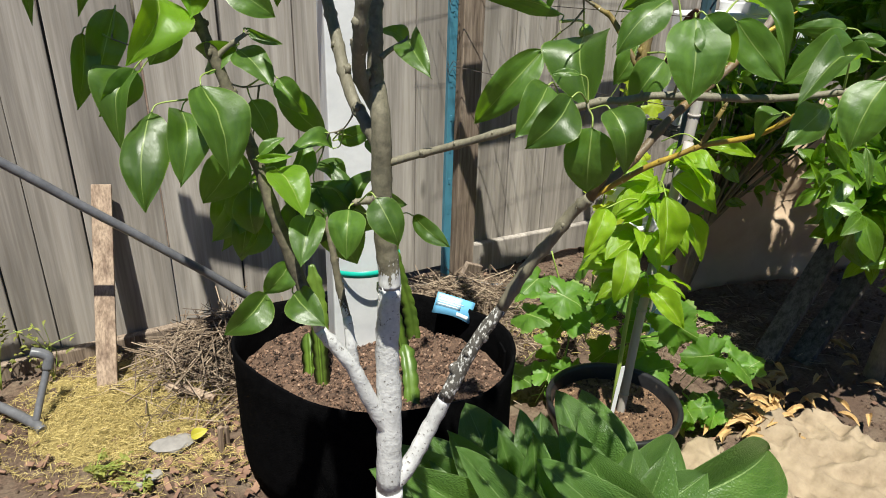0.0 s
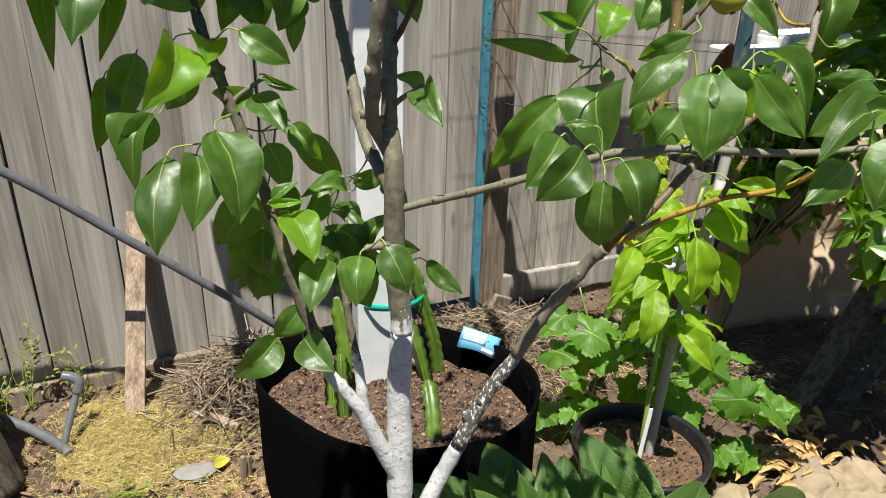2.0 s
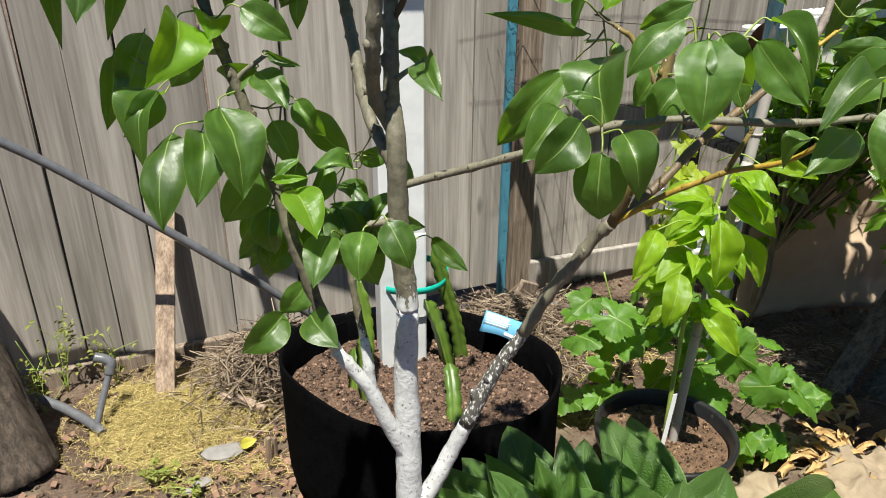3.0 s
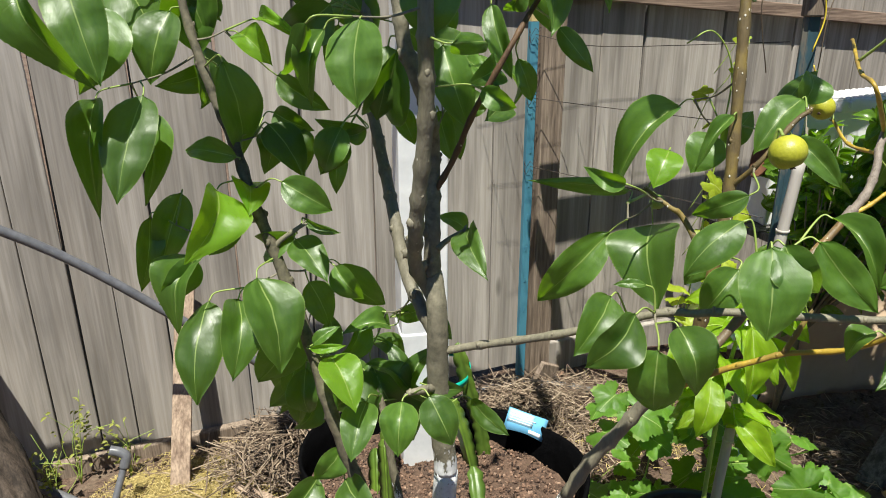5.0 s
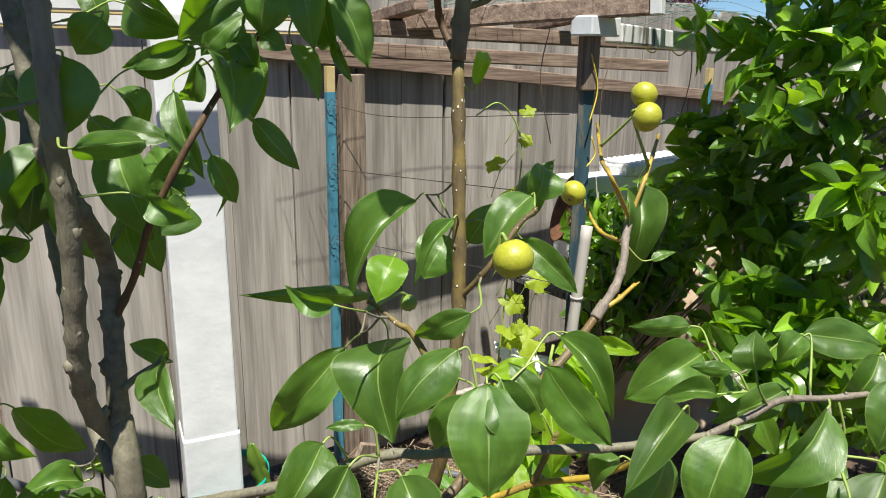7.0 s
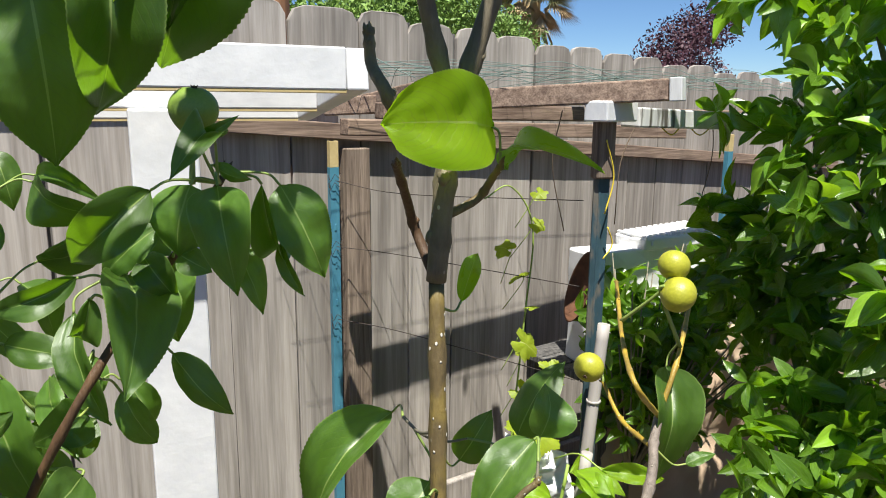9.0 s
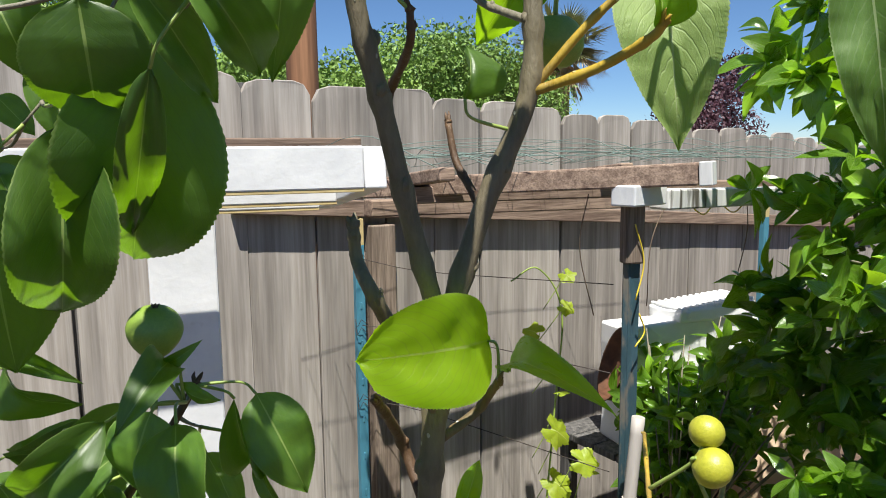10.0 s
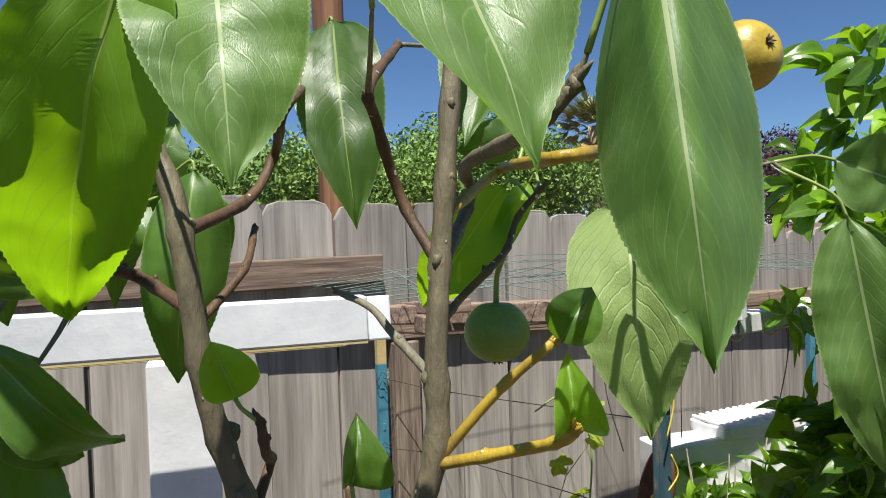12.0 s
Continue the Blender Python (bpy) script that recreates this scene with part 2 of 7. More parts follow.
PEARLEAF = leaf_material("pear_leaf", (0.038, 0.086, 0.013), (0.084, 0.163, 0.025), (0.24, 0.32, 0.09), (0.27, 0.54, 0.008), 0.41, ribs=13.0, through_light=0.32, swing=0.36, relief=0.14, gloss=0.66, vein_tone=0.075)
# two brighter copies of the pear leaf, with sun and backlight painted into the colour
PEARLIT = leaf_material("pear_leaf_painted_sunlit", (0.25, 0.43, 0.012), (0.33, 0.52, 0.018), (0.4, 0.5, 0.12), (0.6, 0.95, 0.008), 0.4, through_light=0.7, swing=0.05)
PEARGLOW = leaf_material("pear_leaf_painted_backlit", (0.1, 0.21, 0.012), (0.165, 0.29, 0.018), (0.32, 0.42, 0.1), (0.42, 0.74, 0.006), 0.42, through_light=0.5, swing=0.05)
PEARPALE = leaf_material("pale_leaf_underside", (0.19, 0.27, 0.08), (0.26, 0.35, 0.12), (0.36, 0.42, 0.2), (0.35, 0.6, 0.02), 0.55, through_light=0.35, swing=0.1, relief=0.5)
# another copy of the pear leaf, with a sunny sheen painted into its colour
PEARSHEEN = leaf_material("pear_leaf_painted_sheen", (0.085, 0.165, 0.035), (0.145, 0.245, 0.06), (0.34, 0.42, 0.2), (0.3, 0.58, 0.015), 0.46, through_light=0.3, swing=0.15)
# for young leaves, and to paint some older ones as if lit from behind
PEARYOUNGLIT = leaf_material("young_and_backlit_pear_leaf", (0.11, 0.24, 0.018), (0.17, 0.32, 0.025), (0.35, 0.45, 0.12), (0.45, 0.78, 0.01), through_light=0.5, swing=0.12)
CITRUSLEAF = leaf_material("citrus_leaf", (0.055, 0.12, 0.012), (0.12, 0.23, 0.022), (0.18, 0.28, 0.07), (0.32, 0.62, 0.01), 0.27, 8, 0.36, 0.45, gloss=0.7)
# young leaf colour that also paints the sunlit leaves of the crown
CITRUSYOUNGLIT = leaf_material("young_and_sunlit_citrus_leaf", (0.17, 0.34, 0.02), (0.27, 0.46, 0.04), (0.3, 0.42, 0.1), (0.4, 0.65, 0.02), 0.3, 8, 0.35, 0.2)
SAPLEAF = leaf_material("lime_sapling_leaf", (0.15, 0.27, 0.012), (0.26, 0.4, 0.018), (0.4, 0.5, 0.15), (0.5, 0.82, 0.015), 0.4, 8, 0.45, 0.2, 0.35)
VINELEAF = leaf_material("vine_leaf", (0.06, 0.15, 0.016), (0.12, 0.25, 0.028), (0.3, 0.4, 0.12), (0.3, 0.6, 0.02), 0.5, 6, 0.4, 0.25)
VINEYOUNG = leaf_material("young_vine_leaf", (0.24, 0.33, 0.02), (0.38, 0.46, 0.04), (0.45, 0.5, 0.15), (0.6, 0.75, 0.02), 0.5, 6, 0.5, 0.2)
COMFREY = leaf_material("comfrey_leaf", (0.05, 0.115, 0.024), (0.1, 0.19, 0.04), (0.2, 0.3, 0.1), (0.25, 0.5, 0.02), 0.42, 9, 0.28, 0.25, 0.5, 22.0)
CACTUS = simple("cactus_skin", (0.025, 0.06, 0.01), (0.14, 0.225, 0.028), 13, 0.42, 0, 0.2, spots=((0.2, 0.17, 0.09), 60.0, 0.68))
STEMGREEN = simple("green_stem", (0.2, 0.3, 0.05), (0.33, 0.42, 0.09), 30, 0.5)
PETIOLE = simple("petiole_green", (0.16, 0.24, 0.05), (0.3, 0.37, 0.09), 30, 0.45)


def bark(name, dark, light, dots=(0.42, 0.38, 0.3), many=0.55, patch=None, fine=55, rough=0.62):
    """Young bark: streaks along the stem, pale round lenticels, and a patch colour where the sun has ripened it."""
    m, t, b = nodes_of(name, rough)
    vec = coords(t)
    streak = noise_of(t, coords(t, (1, 1, 0.25)), fine * 4, 5, 0.65)
    wide = noise_of(t, vec, fine * 0.6, 4)
    col = mix(t, ramp(t, streak, (0.3, dark), (0.72, light)), ramp(t, wide, (0.35, dark), (0.65, light)), 0.45)
    if patch:
        col = mix(t, col, patch, ramp(t, noise_of(t, vec, 28, 3), (0.46, (0, 0, 0)), (0.6, (0.8, 0.8, 0.8))))
    v = add(t, "ShaderNodeTexVoronoi", Scale=210.0)
    t.links.new(coords(t, (1, 1, 0.7)), v.inputs["Vector"])
    few = ramp(t, v.outputs["Color"], (many, (0, 0, 0)), (many + 0.02, (1, 1, 1)))
    spot = mix(t, ramp(t, v.outputs["Distance"], (0.13, (1, 1, 1)), (0.2, (0, 0, 0))), few, 1.0, "MULTIPLY")
    col = mix(t, col, dots, spot)
    t.links.new(col, b.inputs["Base Color"])
    bump(t, b, mix(t, streak, (1, 1, 1), spot), 0.8, 0.0018)
    return m


BARK = bark("pear_bark", (0.105, 0.094, 0.066), (0.25, 0.225, 0.158), many=0.8)
BARKWARM = bark("brown_pear_bark", (0.085, 0.07, 0.042), (0.2, 0.165, 0.1), many=0.8)
BARKYOUNG = bark("young_bark", (0.07, 0.05, 0.022), (0.15, 0.105, 0.04), (0.62, 0.58, 0.5), 0.3, (0.21, 0.15, 0.035))
BARKGREY = bark("grey_twig", (0.12, 0.095, 0.075), (0.28, 0.23, 0.19), many=0.85, fine=80)
BARKOCHRE = bark("ochre_brown_bark", (0.08, 0.05, 0.022), (0.24, 0.145, 0.045), (0.5, 0.42, 0.28), 0.7, (0.12, 0.09, 0.055), 45, 0.5)
BARKRED = bark("red_brown_twig", (0.05, 0.026, 0.014), (0.13, 0.07, 0.03), many=0.8)
BARKGOLD = bark("golden_twig", (0.27, 0.17, 0.02), (0.5, 0.35, 0.04), (0.6, 0.52, 0.3), 0.7, (0.22, 0.15, 0.035), 40, 0.45)
WHITEWASH = simple("white_trunk_paint", (0.4, 0.4, 0.395), (0.66, 0.655, 0.65), 160, 0.85, 0, 0.7, (1, 1, 1), ((0.13, 0.115, 0.1), 210.0, 0.6), depth=0.002)
WASHWORN = simple("worn_trunk_paint", (0.05, 0.045, 0.038), (0.12, 0.11, 0.095), 70, 0.75, 0, 0.6, (1, 1, 0.5), ((0.66, 0.65, 0.63), 300.0, 0.53))


def paint_edge(name, top, dark_bark, light_bark, deep=0.05):
    """Bark with white paint that runs out raggedly at the height top."""
    m, t, b = nodes_of(name, 0.75)
    vec = coords(t)
    sep = t.nodes.new("ShaderNodeSeparateXYZ")
    t.links.new(vec, sep.inputs[0])
    fine = noise_of(t, coords(t, (1, 1, 0.45)), 190, 6, 0.7)
    up = t.nodes.new("ShaderNodeMapRange")
    up.inputs["From Min"].default_value, up.inputs["From Max"].default_value = top - deep, top + deep
    t.links.new(sep.outputs[2], up.inputs["Value"])
    edge = t.nodes.new("ShaderNodeMath")
    edge.operation = "SUBTRACT"
    t.links.new(fine, edge.inputs[0])
    t.links.new(up.outputs[0], edge.inputs[1])
    mask = ramp(t, edge.outputs[0], (0.0, (0, 0, 0)), (0.035, (1, 1, 1)))
    dark = ramp(t, noise_of(t, vec, 120, 5), (0.3, dark_bark), (0.7, light_bark))
    pale = ramp(t, fine, (0.3, (0.4, 0.4, 0.395)), (0.7, (0.66, 0.655, 0.65)))
    t.links.new(mix(t, dark, pale, mask), b.inputs["Base Color"])
    bump(t, b, mix(t, fine, (1, 1, 1), mask), 0.8, 0.002)
    return m


EDGEMAIN, EDGESIDE = paint_edge("main_stem_paint_edge", 0.968, (0.095, 0.085, 0.058), (0.23, 0.205, 0.143)), paint_edge("side_stem_paint_edge", 0.925, (0.048, 0.041, 0.026), (0.15, 0.13, 0.085))
PEARSKIN = simple("green_pear_skin", (0.27, 0.28, 0.02), (0.43, 0.41, 0.035), 6, 0.42, 0, 0.12, (1, 1, 1), ((0.3, 0.26, 0.08), 220.0, 0.62))
PEARRUSSET = simple("russet_pear_skin", (0.3, 0.2, 0.02), (0.5, 0.38, 0.05), 5, 0.4, 0, 0.1, (1, 1, 1), ((0.28, 0.17, 0.05), 90.0, 0.6))
PEARGREEN = simple("unripe_pear_skin", (0.14, 0.23, 0.035), (0.23, 0.32, 0.055), 60, 0.45, 0, 0.1, (1, 1, 1), ((0.28, 0.33, 0.14), 220.0, 0.62))
CALYX = simple("dried_calyx", (0.05, 0.03, 0.02), (0.14, 0.09, 0.06), 60, 0.9)


# ---- building blocks ----
def finish(name, bm, material, parent=None, label="", smooth=False):
    me = bpy.data.meshes.new(name)
    bmesh.ops.recalc_face_normals(bm, faces=bm.faces)
    bm.to_mesh(me)
    bm.free()
    for mat in material if isinstance(material, (list, tuple)) else (material,):
        me.materials.append(mat)
    if smooth:
        me.polygons.foreach_set("use_smooth", [True] * len(me.polygons))
    ob = new(name, me)
    if parent:
        ob.parent = parent
    if label:
        ob["label"] = label
    return ob


part = finish


def thing(name, at, label, category, group="", kind="", turn=0):
    ob = new(name)
    ob.matrix_world = pose(*at, 0, 0, turn)
    ob.empty_display_size = 0.05
    return tagged(ob, label, category, group, kind)


def box(bm, size, at=(0, 0, 0), rot=(0, 0, 0), bevel=0.0, matrix=None):
    m = matrix if matrix is not None else pose(*at, *rot)
    vs = bmesh.ops.create_cube(bm, size=1, matrix=m @ Matrix.Diagonal((*size, 1)))["verts"]
    if bevel:
        bmesh.ops.bevel(bm, geom=list({e for v in vs for e in v.link_edges}), offset=bevel, segments=2, affect="EDGES", profile=0.5)


def beam_between(bm, a, b, wide, high, bevel=0.003, lean=0.0):
    """A squared timber from a to b; its height stands up."""
    a, b = Vector(a), Vector(b)
    m = Matrix.Translation((a + b) / 2) @ (b - a).to_track_quat("X", "Z").to_matrix().to_4x4() @ pose(0, 0, 0, lean)
    box(bm, ((b - a).length, wide, high), bevel=bevel, matrix=m)


def spline(points, steps):
    """A smooth line through the points."""
    p = [Vector(q) for q in points]
    if len(p) == 2:
        return [p[0].lerp(p[1], i / steps) for i in range(steps + 1)]
    ext = [p[0] * 2 - p[1], *p, p[-1] * 2 - p[-2]]
    out = []
    for i in range(1, len(ext) - 2):
        a, b, c, d = ext[i - 1:i + 3]
        for k in range(steps):
            s = k / steps
            out.append(0.5 * (2 * b + (c - a) * s + (2 * a - 5 * b + 4 * c - d) * s * s + (3 * b - 3 * c + d - a) * s ** 3))
    return out + [p[-1]]


def tube(bm, points, radii, steps=4, sides=8, wobble=0.0, seed=0, mat=0, cap=True):
    """A tapered, slightly knobbly stem along a smooth line."""
    line = spline(points, steps)
    n = len(line)
    rng = random.Random(seed)
    rings, up = [], Vector((0.3, 0.2, 1))
    for i, q in enumerate(line):
        way = (line[min(i + 1, n - 1)] - line[max(i - 1, 0)]).normalized()
        side = way.cross(up)
        if side.length < 1e-4:
            side = way.cross(Vector((1, 0, 0)))
        side.normalize()
        over = side.cross(way)
        f = i / (n - 1) * (len(radii) - 1)
        k = min(int(f), len(radii) - 2) if len(radii) > 1 else 0
        r = radii[0] if len(radii) == 1 else radii[k] + (radii[k + 1] - radii[k]) * (f - k)
        ring = []
        for j in range(sides):
            a = 2 * math.pi * j / sides
            rr = r * (1 + wobble * rng.uniform(-1, 1))
            ring.append(bm.verts.new(q + side * (math.cos(a) * rr) + over * (math.sin(a) * rr)))
        rings.append(ring)
        up = over
    for a, b in zip(rings, rings[1:]):
        for j in range(sides):
            f = bm.faces.new((a[j], a[(j + 1) % sides], b[(j + 1) % sides], b[j]))
            f.material_index, f.smooth = mat, True
    if cap:
        for ring in (rings[0], rings[-1]):
            f = bm.faces.new(ring)
            f.material_index = mat
    return rings


def lump(bm, at, size, seed=0, rough=0.25, level=2, mat=0, squash=(1, 1, 1)):
    """An uneven stone-like lump."""
    vs = bmesh.ops.create_icosphere(bm, subdivisions=level, radius=1)["verts"]
    off = Vector((seed * 3.1, seed * 1.7, seed * 0.9))
    for v in vs:
        d = 1 + rough * noise.noise(v.co * 1.6 + off)
        v.co = Vector(at) + Vector((v.co.x * squash[0], v.co.y * squash[1], v.co.z * squash[2])) * (d * size)
    for f in {f for v in vs for f in v.link_faces}:
        f.material_index = mat


ICO = bmesh.new()
bmesh.ops.create_icosphere(ICO, subdivisions=1, radius=1)
ICO.verts.ensure_lookup_table()
ICO_V, ICO_F = [v.co.copy() for v in ICO.verts], [tuple(v.index for v in f.verts) for f in ICO.faces]
ICO.free()


def crumbs(name, spots, mat, label, category, seed):
    """Many small uneven clods in one mesh; each spot is a place and a size."""
    rng = random.Random(seed)
    verts, faces = [], []
    for at, size in spots:
        k = len(verts)
        m = pose(*at, rng.uniform(0, 360), rng.uniform(0, 360), 0).to_3x3()
        flat = (1, rng.uniform(0.55, 1), rng.uniform(0.45, 0.8))
        for v in ICO_V:
            d = size * rng.uniform(0.7, 1.2)
            verts.append(tuple(Vector(at) + m @ Vector((v.x * flat[0], v.y * flat[1], v.z * flat[2])) * d))
        faces += [tuple(k + i for i in f) for f in ICO_F]
    me = bpy.data.meshes.new(name)
    me.from_pydata(verts, [], faces)
    me.materials.append(mat)
    return tagged(new(name, me), label, category, kind="stuff")


def leaf_mesh(name, material, profile, rows=14, cols=3, arch=0.1, fold=0.12, wave=0.0, teeth=0.0, seed=0, twist=0.0, curl=0.0, pucker=0.0):
    """A leaf of length 1 along y and width 1 in x, from its base to its tip; profile(s) is its half width of 0 to 0.5."""
    rng = random.Random(seed)
    bm = bmesh.new()
    uv = bm.loops.layers.uv.new("UVMap")
    grid, ph = [], rng.uniform(0, 6)
    for i in range(rows + 1):
        s = i / rows
        row = []
        for j in range(-cols, cols + 1):
            u = j / cols
            half = profile(s)
            y = s
            if abs(j) == cols and teeth and 0 < i < rows:
                half *= 1 + (teeth if i % 2 else -teeth)
                y += 0.25 / rows if i % 2 else 0
            x = u * half
            z = arch * math.sin(math.pi * s) + fold * abs(x) * 2 * (0.5 + 0.5 * math.sin(math.pi * min(1, s + 0.1)))
            z -= 0.035 * u ** 4 * math.sin(math.pi * min(1, s + 0.05))
            z += wave * abs(u) * math.sin(s * 9 + ph + (1.3 if u > 0 else 0)) + twist * u * half * (s - 0.3) - curl * s ** 3
            z += pucker * noise.noise(Vector((u * 2.2 + seed * 9, s * 4.5, seed * 3.0))) + 0.022 * pucker * abs(u) * math.sin(80 * (s - 0.28 * abs(u)))
            row.append((bm.verts.new((x, y, z)), (u, s)))
        grid.append(row)
    for a, b in zip(grid, grid[1:]):
        for j in range(2 * cols):
            q = (a[j], a[j + 1], b[j + 1], b[j])
            f = bm.faces.new([v for v, _ in q])
            f.smooth = True
            for lp, (_, c) in zip(f.loops, q):
                lp[uv].uv = c
    me = bpy.data.meshes.new(name)
    bm.to_mesh(me)
    bm.free()
    me.materials.append(material)
    return me


OUTLINE = ((0.0, 0.0), (0.025, 0.15), (0.07, 0.285), (0.14, 0.39), (0.24, 0.468), (0.35, 0.5), (0.46, 0.488), (0.57, 0.452), (0.68, 0.388), (0.78, 0.298), (0.87, 0.19), (0.93, 0.1), (0.97, 0.042), (1.0, 0.004))


def ovate(s):
    """A pear leaf's half width: a broad rounded base, widest below the middle, drawn out to a short point."""
    at, half = zip(*OUTLINE)
    return max(0.003, sum(float(np.interp(min(1.0, max(0.0, s + d)), at, half)) for d in (-0.012, 0.0, 0.012)) / 3)


def rounded(s):
    """A nearly round leaf with a small point."""
    k = max(0.0, math.sin(math.pi * min(1, s ** 0.95)))
    return max(0.003, 0.5 * k ** 0.42 * (1.0 if s < 0.93 else 1 - 0.5 * ((s - 0.93) / 0.07)))


def broad(s):
    """A comfrey leaf's half width: broad, with a blunt rounded end."""
    return max(0.004, 0.5 * max(0.0, math.sin(math.pi * min(1.0, s ** 0.82))) ** 0.62)


def lance(s):
    return max(0.004, 0.5 * math.sin(math.pi * s ** 0.85) ** 0.9)


def leaf_matrix(base, tip, width, face, thick=None):
    """The pose that lays a leaf from base to tip, width wide, its upper side towards face."""
    base, tip, face = Vector(base), Vector(tip), Vector(face)
    y = tip - base
    ln = y.length
    y.normalize()
    x = y.cross(face)
    x = x.normalized() if x.length > 1e-5 else y.orthogonal().normalized()
    z = x.cross(y)
    m = Matrix((x * width, y * ln, z * ln)).transposed().to_4x4()
    m.translation = base
    return m


# ---- ground ----
def build_ground():
    def line(lo, hi, near, far):
        """Spacing that is fine between lo and hi and grows out to the horizon."""
        inner = [lo + (hi - lo) * i / near for i in range(near + 1)]
        outer = [0.15 * 1.55 ** i for i in range(1, far)]
        return [lo - d for d in reversed(outer)] + inner + [hi + d for d in outer]

    xs, ys = line(-0.6, 3.4, 90, 18), line(0.2, 2.75, 60, 18)
    bm = bmesh.new()
    rows = []
    for y in ys:
        row = []
        for x in xs:
            near = -0.7 < x < 3.5 and 0.1 < y < 2.8
            z = (0.018 * noise.noise(Vector((x * 3, y * 3, 0))) + 0.012 * noise.noise(Vector((x * 11, y * 11, 4)))) if near else 0.0
            row.append(bm.verts.new((x, y, z - 0.012)))
        rows.append(row)
    for a, b in zip(rows, rows[1:]):
        for i in range(len(a) - 1):
            bm.faces.new((a[i], a[i + 1], b[i + 1], b[i])).smooth = True
    tagged(finish("ground", bm, EARTH), "brown bare garden soil with crumbs and litter", "ground", kind="structure")


build_ground()
rng = random.Random(52)
spots = []
for i in range(5200):
    x, y = rng.uniform(-0.5, 3.2), rng.uniform(0.8, 2.46)
    spots.append(((x, y, 0.018 * noise.noise(Vector((x * 3, y * 3, 0))) + 0.012 * noise.noise(Vector((x * 11, y * 11, 4))) - 0.01), rng.choice((0.003, 0.004, 0.006, 0.006, 0.009, 0.014))))
crumbs("soil_clods", spots, EARTH, "loose clods and crumbs of dry garden soil", "soil", 8)

# ---- fence ----
FENCE_Y = 2.485


def fence_top(x):
    return 1.80 - 0.062 * (x - 1.3)


def board_mesh(w, h, seed):
    """A dog-eared fence board, standing on its foot, front at y = 0."""
    rng = random.Random(seed)
    bm = bmesh.new()
    ear, cut = w * 0.24, w * 0.2
    outline = [(-w / 2, 0), (w / 2, 0), (w / 2, h - cut), (w / 2 - ear * 0.35, h - cut * 0.25), (w / 2 - ear, h), (-w / 2 + ear, h), (-w / 2 + ear * 0.35, h - cut * 0.25), (-w / 2, h - cut)]
    f = bm.faces.new([bm.verts.new((x, rng.uniform(-0.0015, 0.0015), z)) for x, z in outline])
    ext = bmesh.ops.extrude_face_region(bm, geom=[f])
    bmesh.ops.translate(bm, verts=[g for g in ext["geom"] if isinstance(g, bmesh.types.BMVert)], vec=(0, 0.017, 0))
    bmesh.ops.bevel(bm, geom=list(bm.edges), offset=0.002, segments=1, affect="EDGES")
    return bm


def build_fence():
    fence = thing("fence", (0, FENCE_Y, 0), "weathered grey-brown wooden board fence with dog-eared tops", "fence", kind="structure")
    joints = [-3.0 + 0.2 * i for i in range(15)] + [-0.06, 0.052, 0.158, 0.292, 0.52, 0.748, 0.972, 1.2, 1.41]
    joints += [1.645 + 0.183 * i for i in range(41)]
    rng = random.Random(4)
    for k, (x, far) in enumerate(zip(joints, joints[1:])):
        gap = rng.choice((0.003, 0.004, 0.006, 0.007))
        w = far - x - gap
        h = fence_top(x) - 0.03 + rng.uniform(-0.012, 0.012)
        ob = finish("board", board_mesh(w, h, k), FENCE, fence)
        ob.matrix_basis = pose(x + w / 2, rng.uniform(-0.003, 0.003), 0.03, 0, rng.uniform(-0.25, 0.25) - (0.8 if x < 0.3 else 0), 0)
        # dark strips added behind most gaps, so that the joints look shaded
        if k not in (18, 20, 22):
            bm = bmesh.new()
            box(bm, (0.03, 0.012, h - 0.05), (x + w + gap / 2, 0.026, 0.03 + h / 2), bevel=0.001)
            finish("batten", bm, DARKPLANK, fence)
    bm = bmesh.new()
    beam_between(bm, (-3, 0.04, 1.62), (9, 0.04, 0.9), 0.038, 0.085)
    finish("back_rail", bm, POSTWOOD, fence)
    bm = bmesh.new()
    beam_between(bm, (1.15, -0.022, 1.452), (4.6, -0.022, 1.19), 0.036, 0.05, 0.004)
    finish("front_rail", bm, RUSTBEAM, fence, "sunlit reddish weathered rail")
    bm = bmesh.new()
    beam_between(bm, (-0.6, -0.023, 1.590), (1.542, -0.023, 1.596), 0.036, 0.082, 0.004)
    finish("upper_rail", bm, RUSTBEAM, fence, "ribbed weathered rail")
    bm = bmesh.new()
    beam_between(bm, (-1.2, -0.02, 0.01), (0.75, -0.02, 0.015), 0.03, 0.06, 0.006)
    finish("kickboard", bm, POSTWOOD, fence)
    bm = bmesh.new()
    beam_between(bm, (1.62, -0.018, 0.04), (3.6, -0.018, 0.0), 0.03, 0.14, 0.006)
    finish("kickboard", bm, FENCE, fence)
    bm = bmesh.new()
    box(bm, (0.085, 0.05, 1.37), (1.605, -0.027, 0.685), bevel=0.004)
    finish("post", bm, POSTWOOD, fence, "brown weathered upright post")


build_fence()


def plain_enclosure():
    """Plain fences that close the garden at the sides and behind."""
    for name, a, b in (("wall_west", (-3, 2.5), (-3, -4)), ("wall_south", (-3, -4), (7, -4)), ("wall_east", (7, -4), (7, 2.5))):
        bm = bmesh.new()
        beam_between(bm, (*a, 0.85), (*b, 0.85), 0.02, 1.7)
        tagged(finish(name, bm, FENCE), "plain weathered wooden garden fence", "fence", kind="structure")


plain_enclosure()


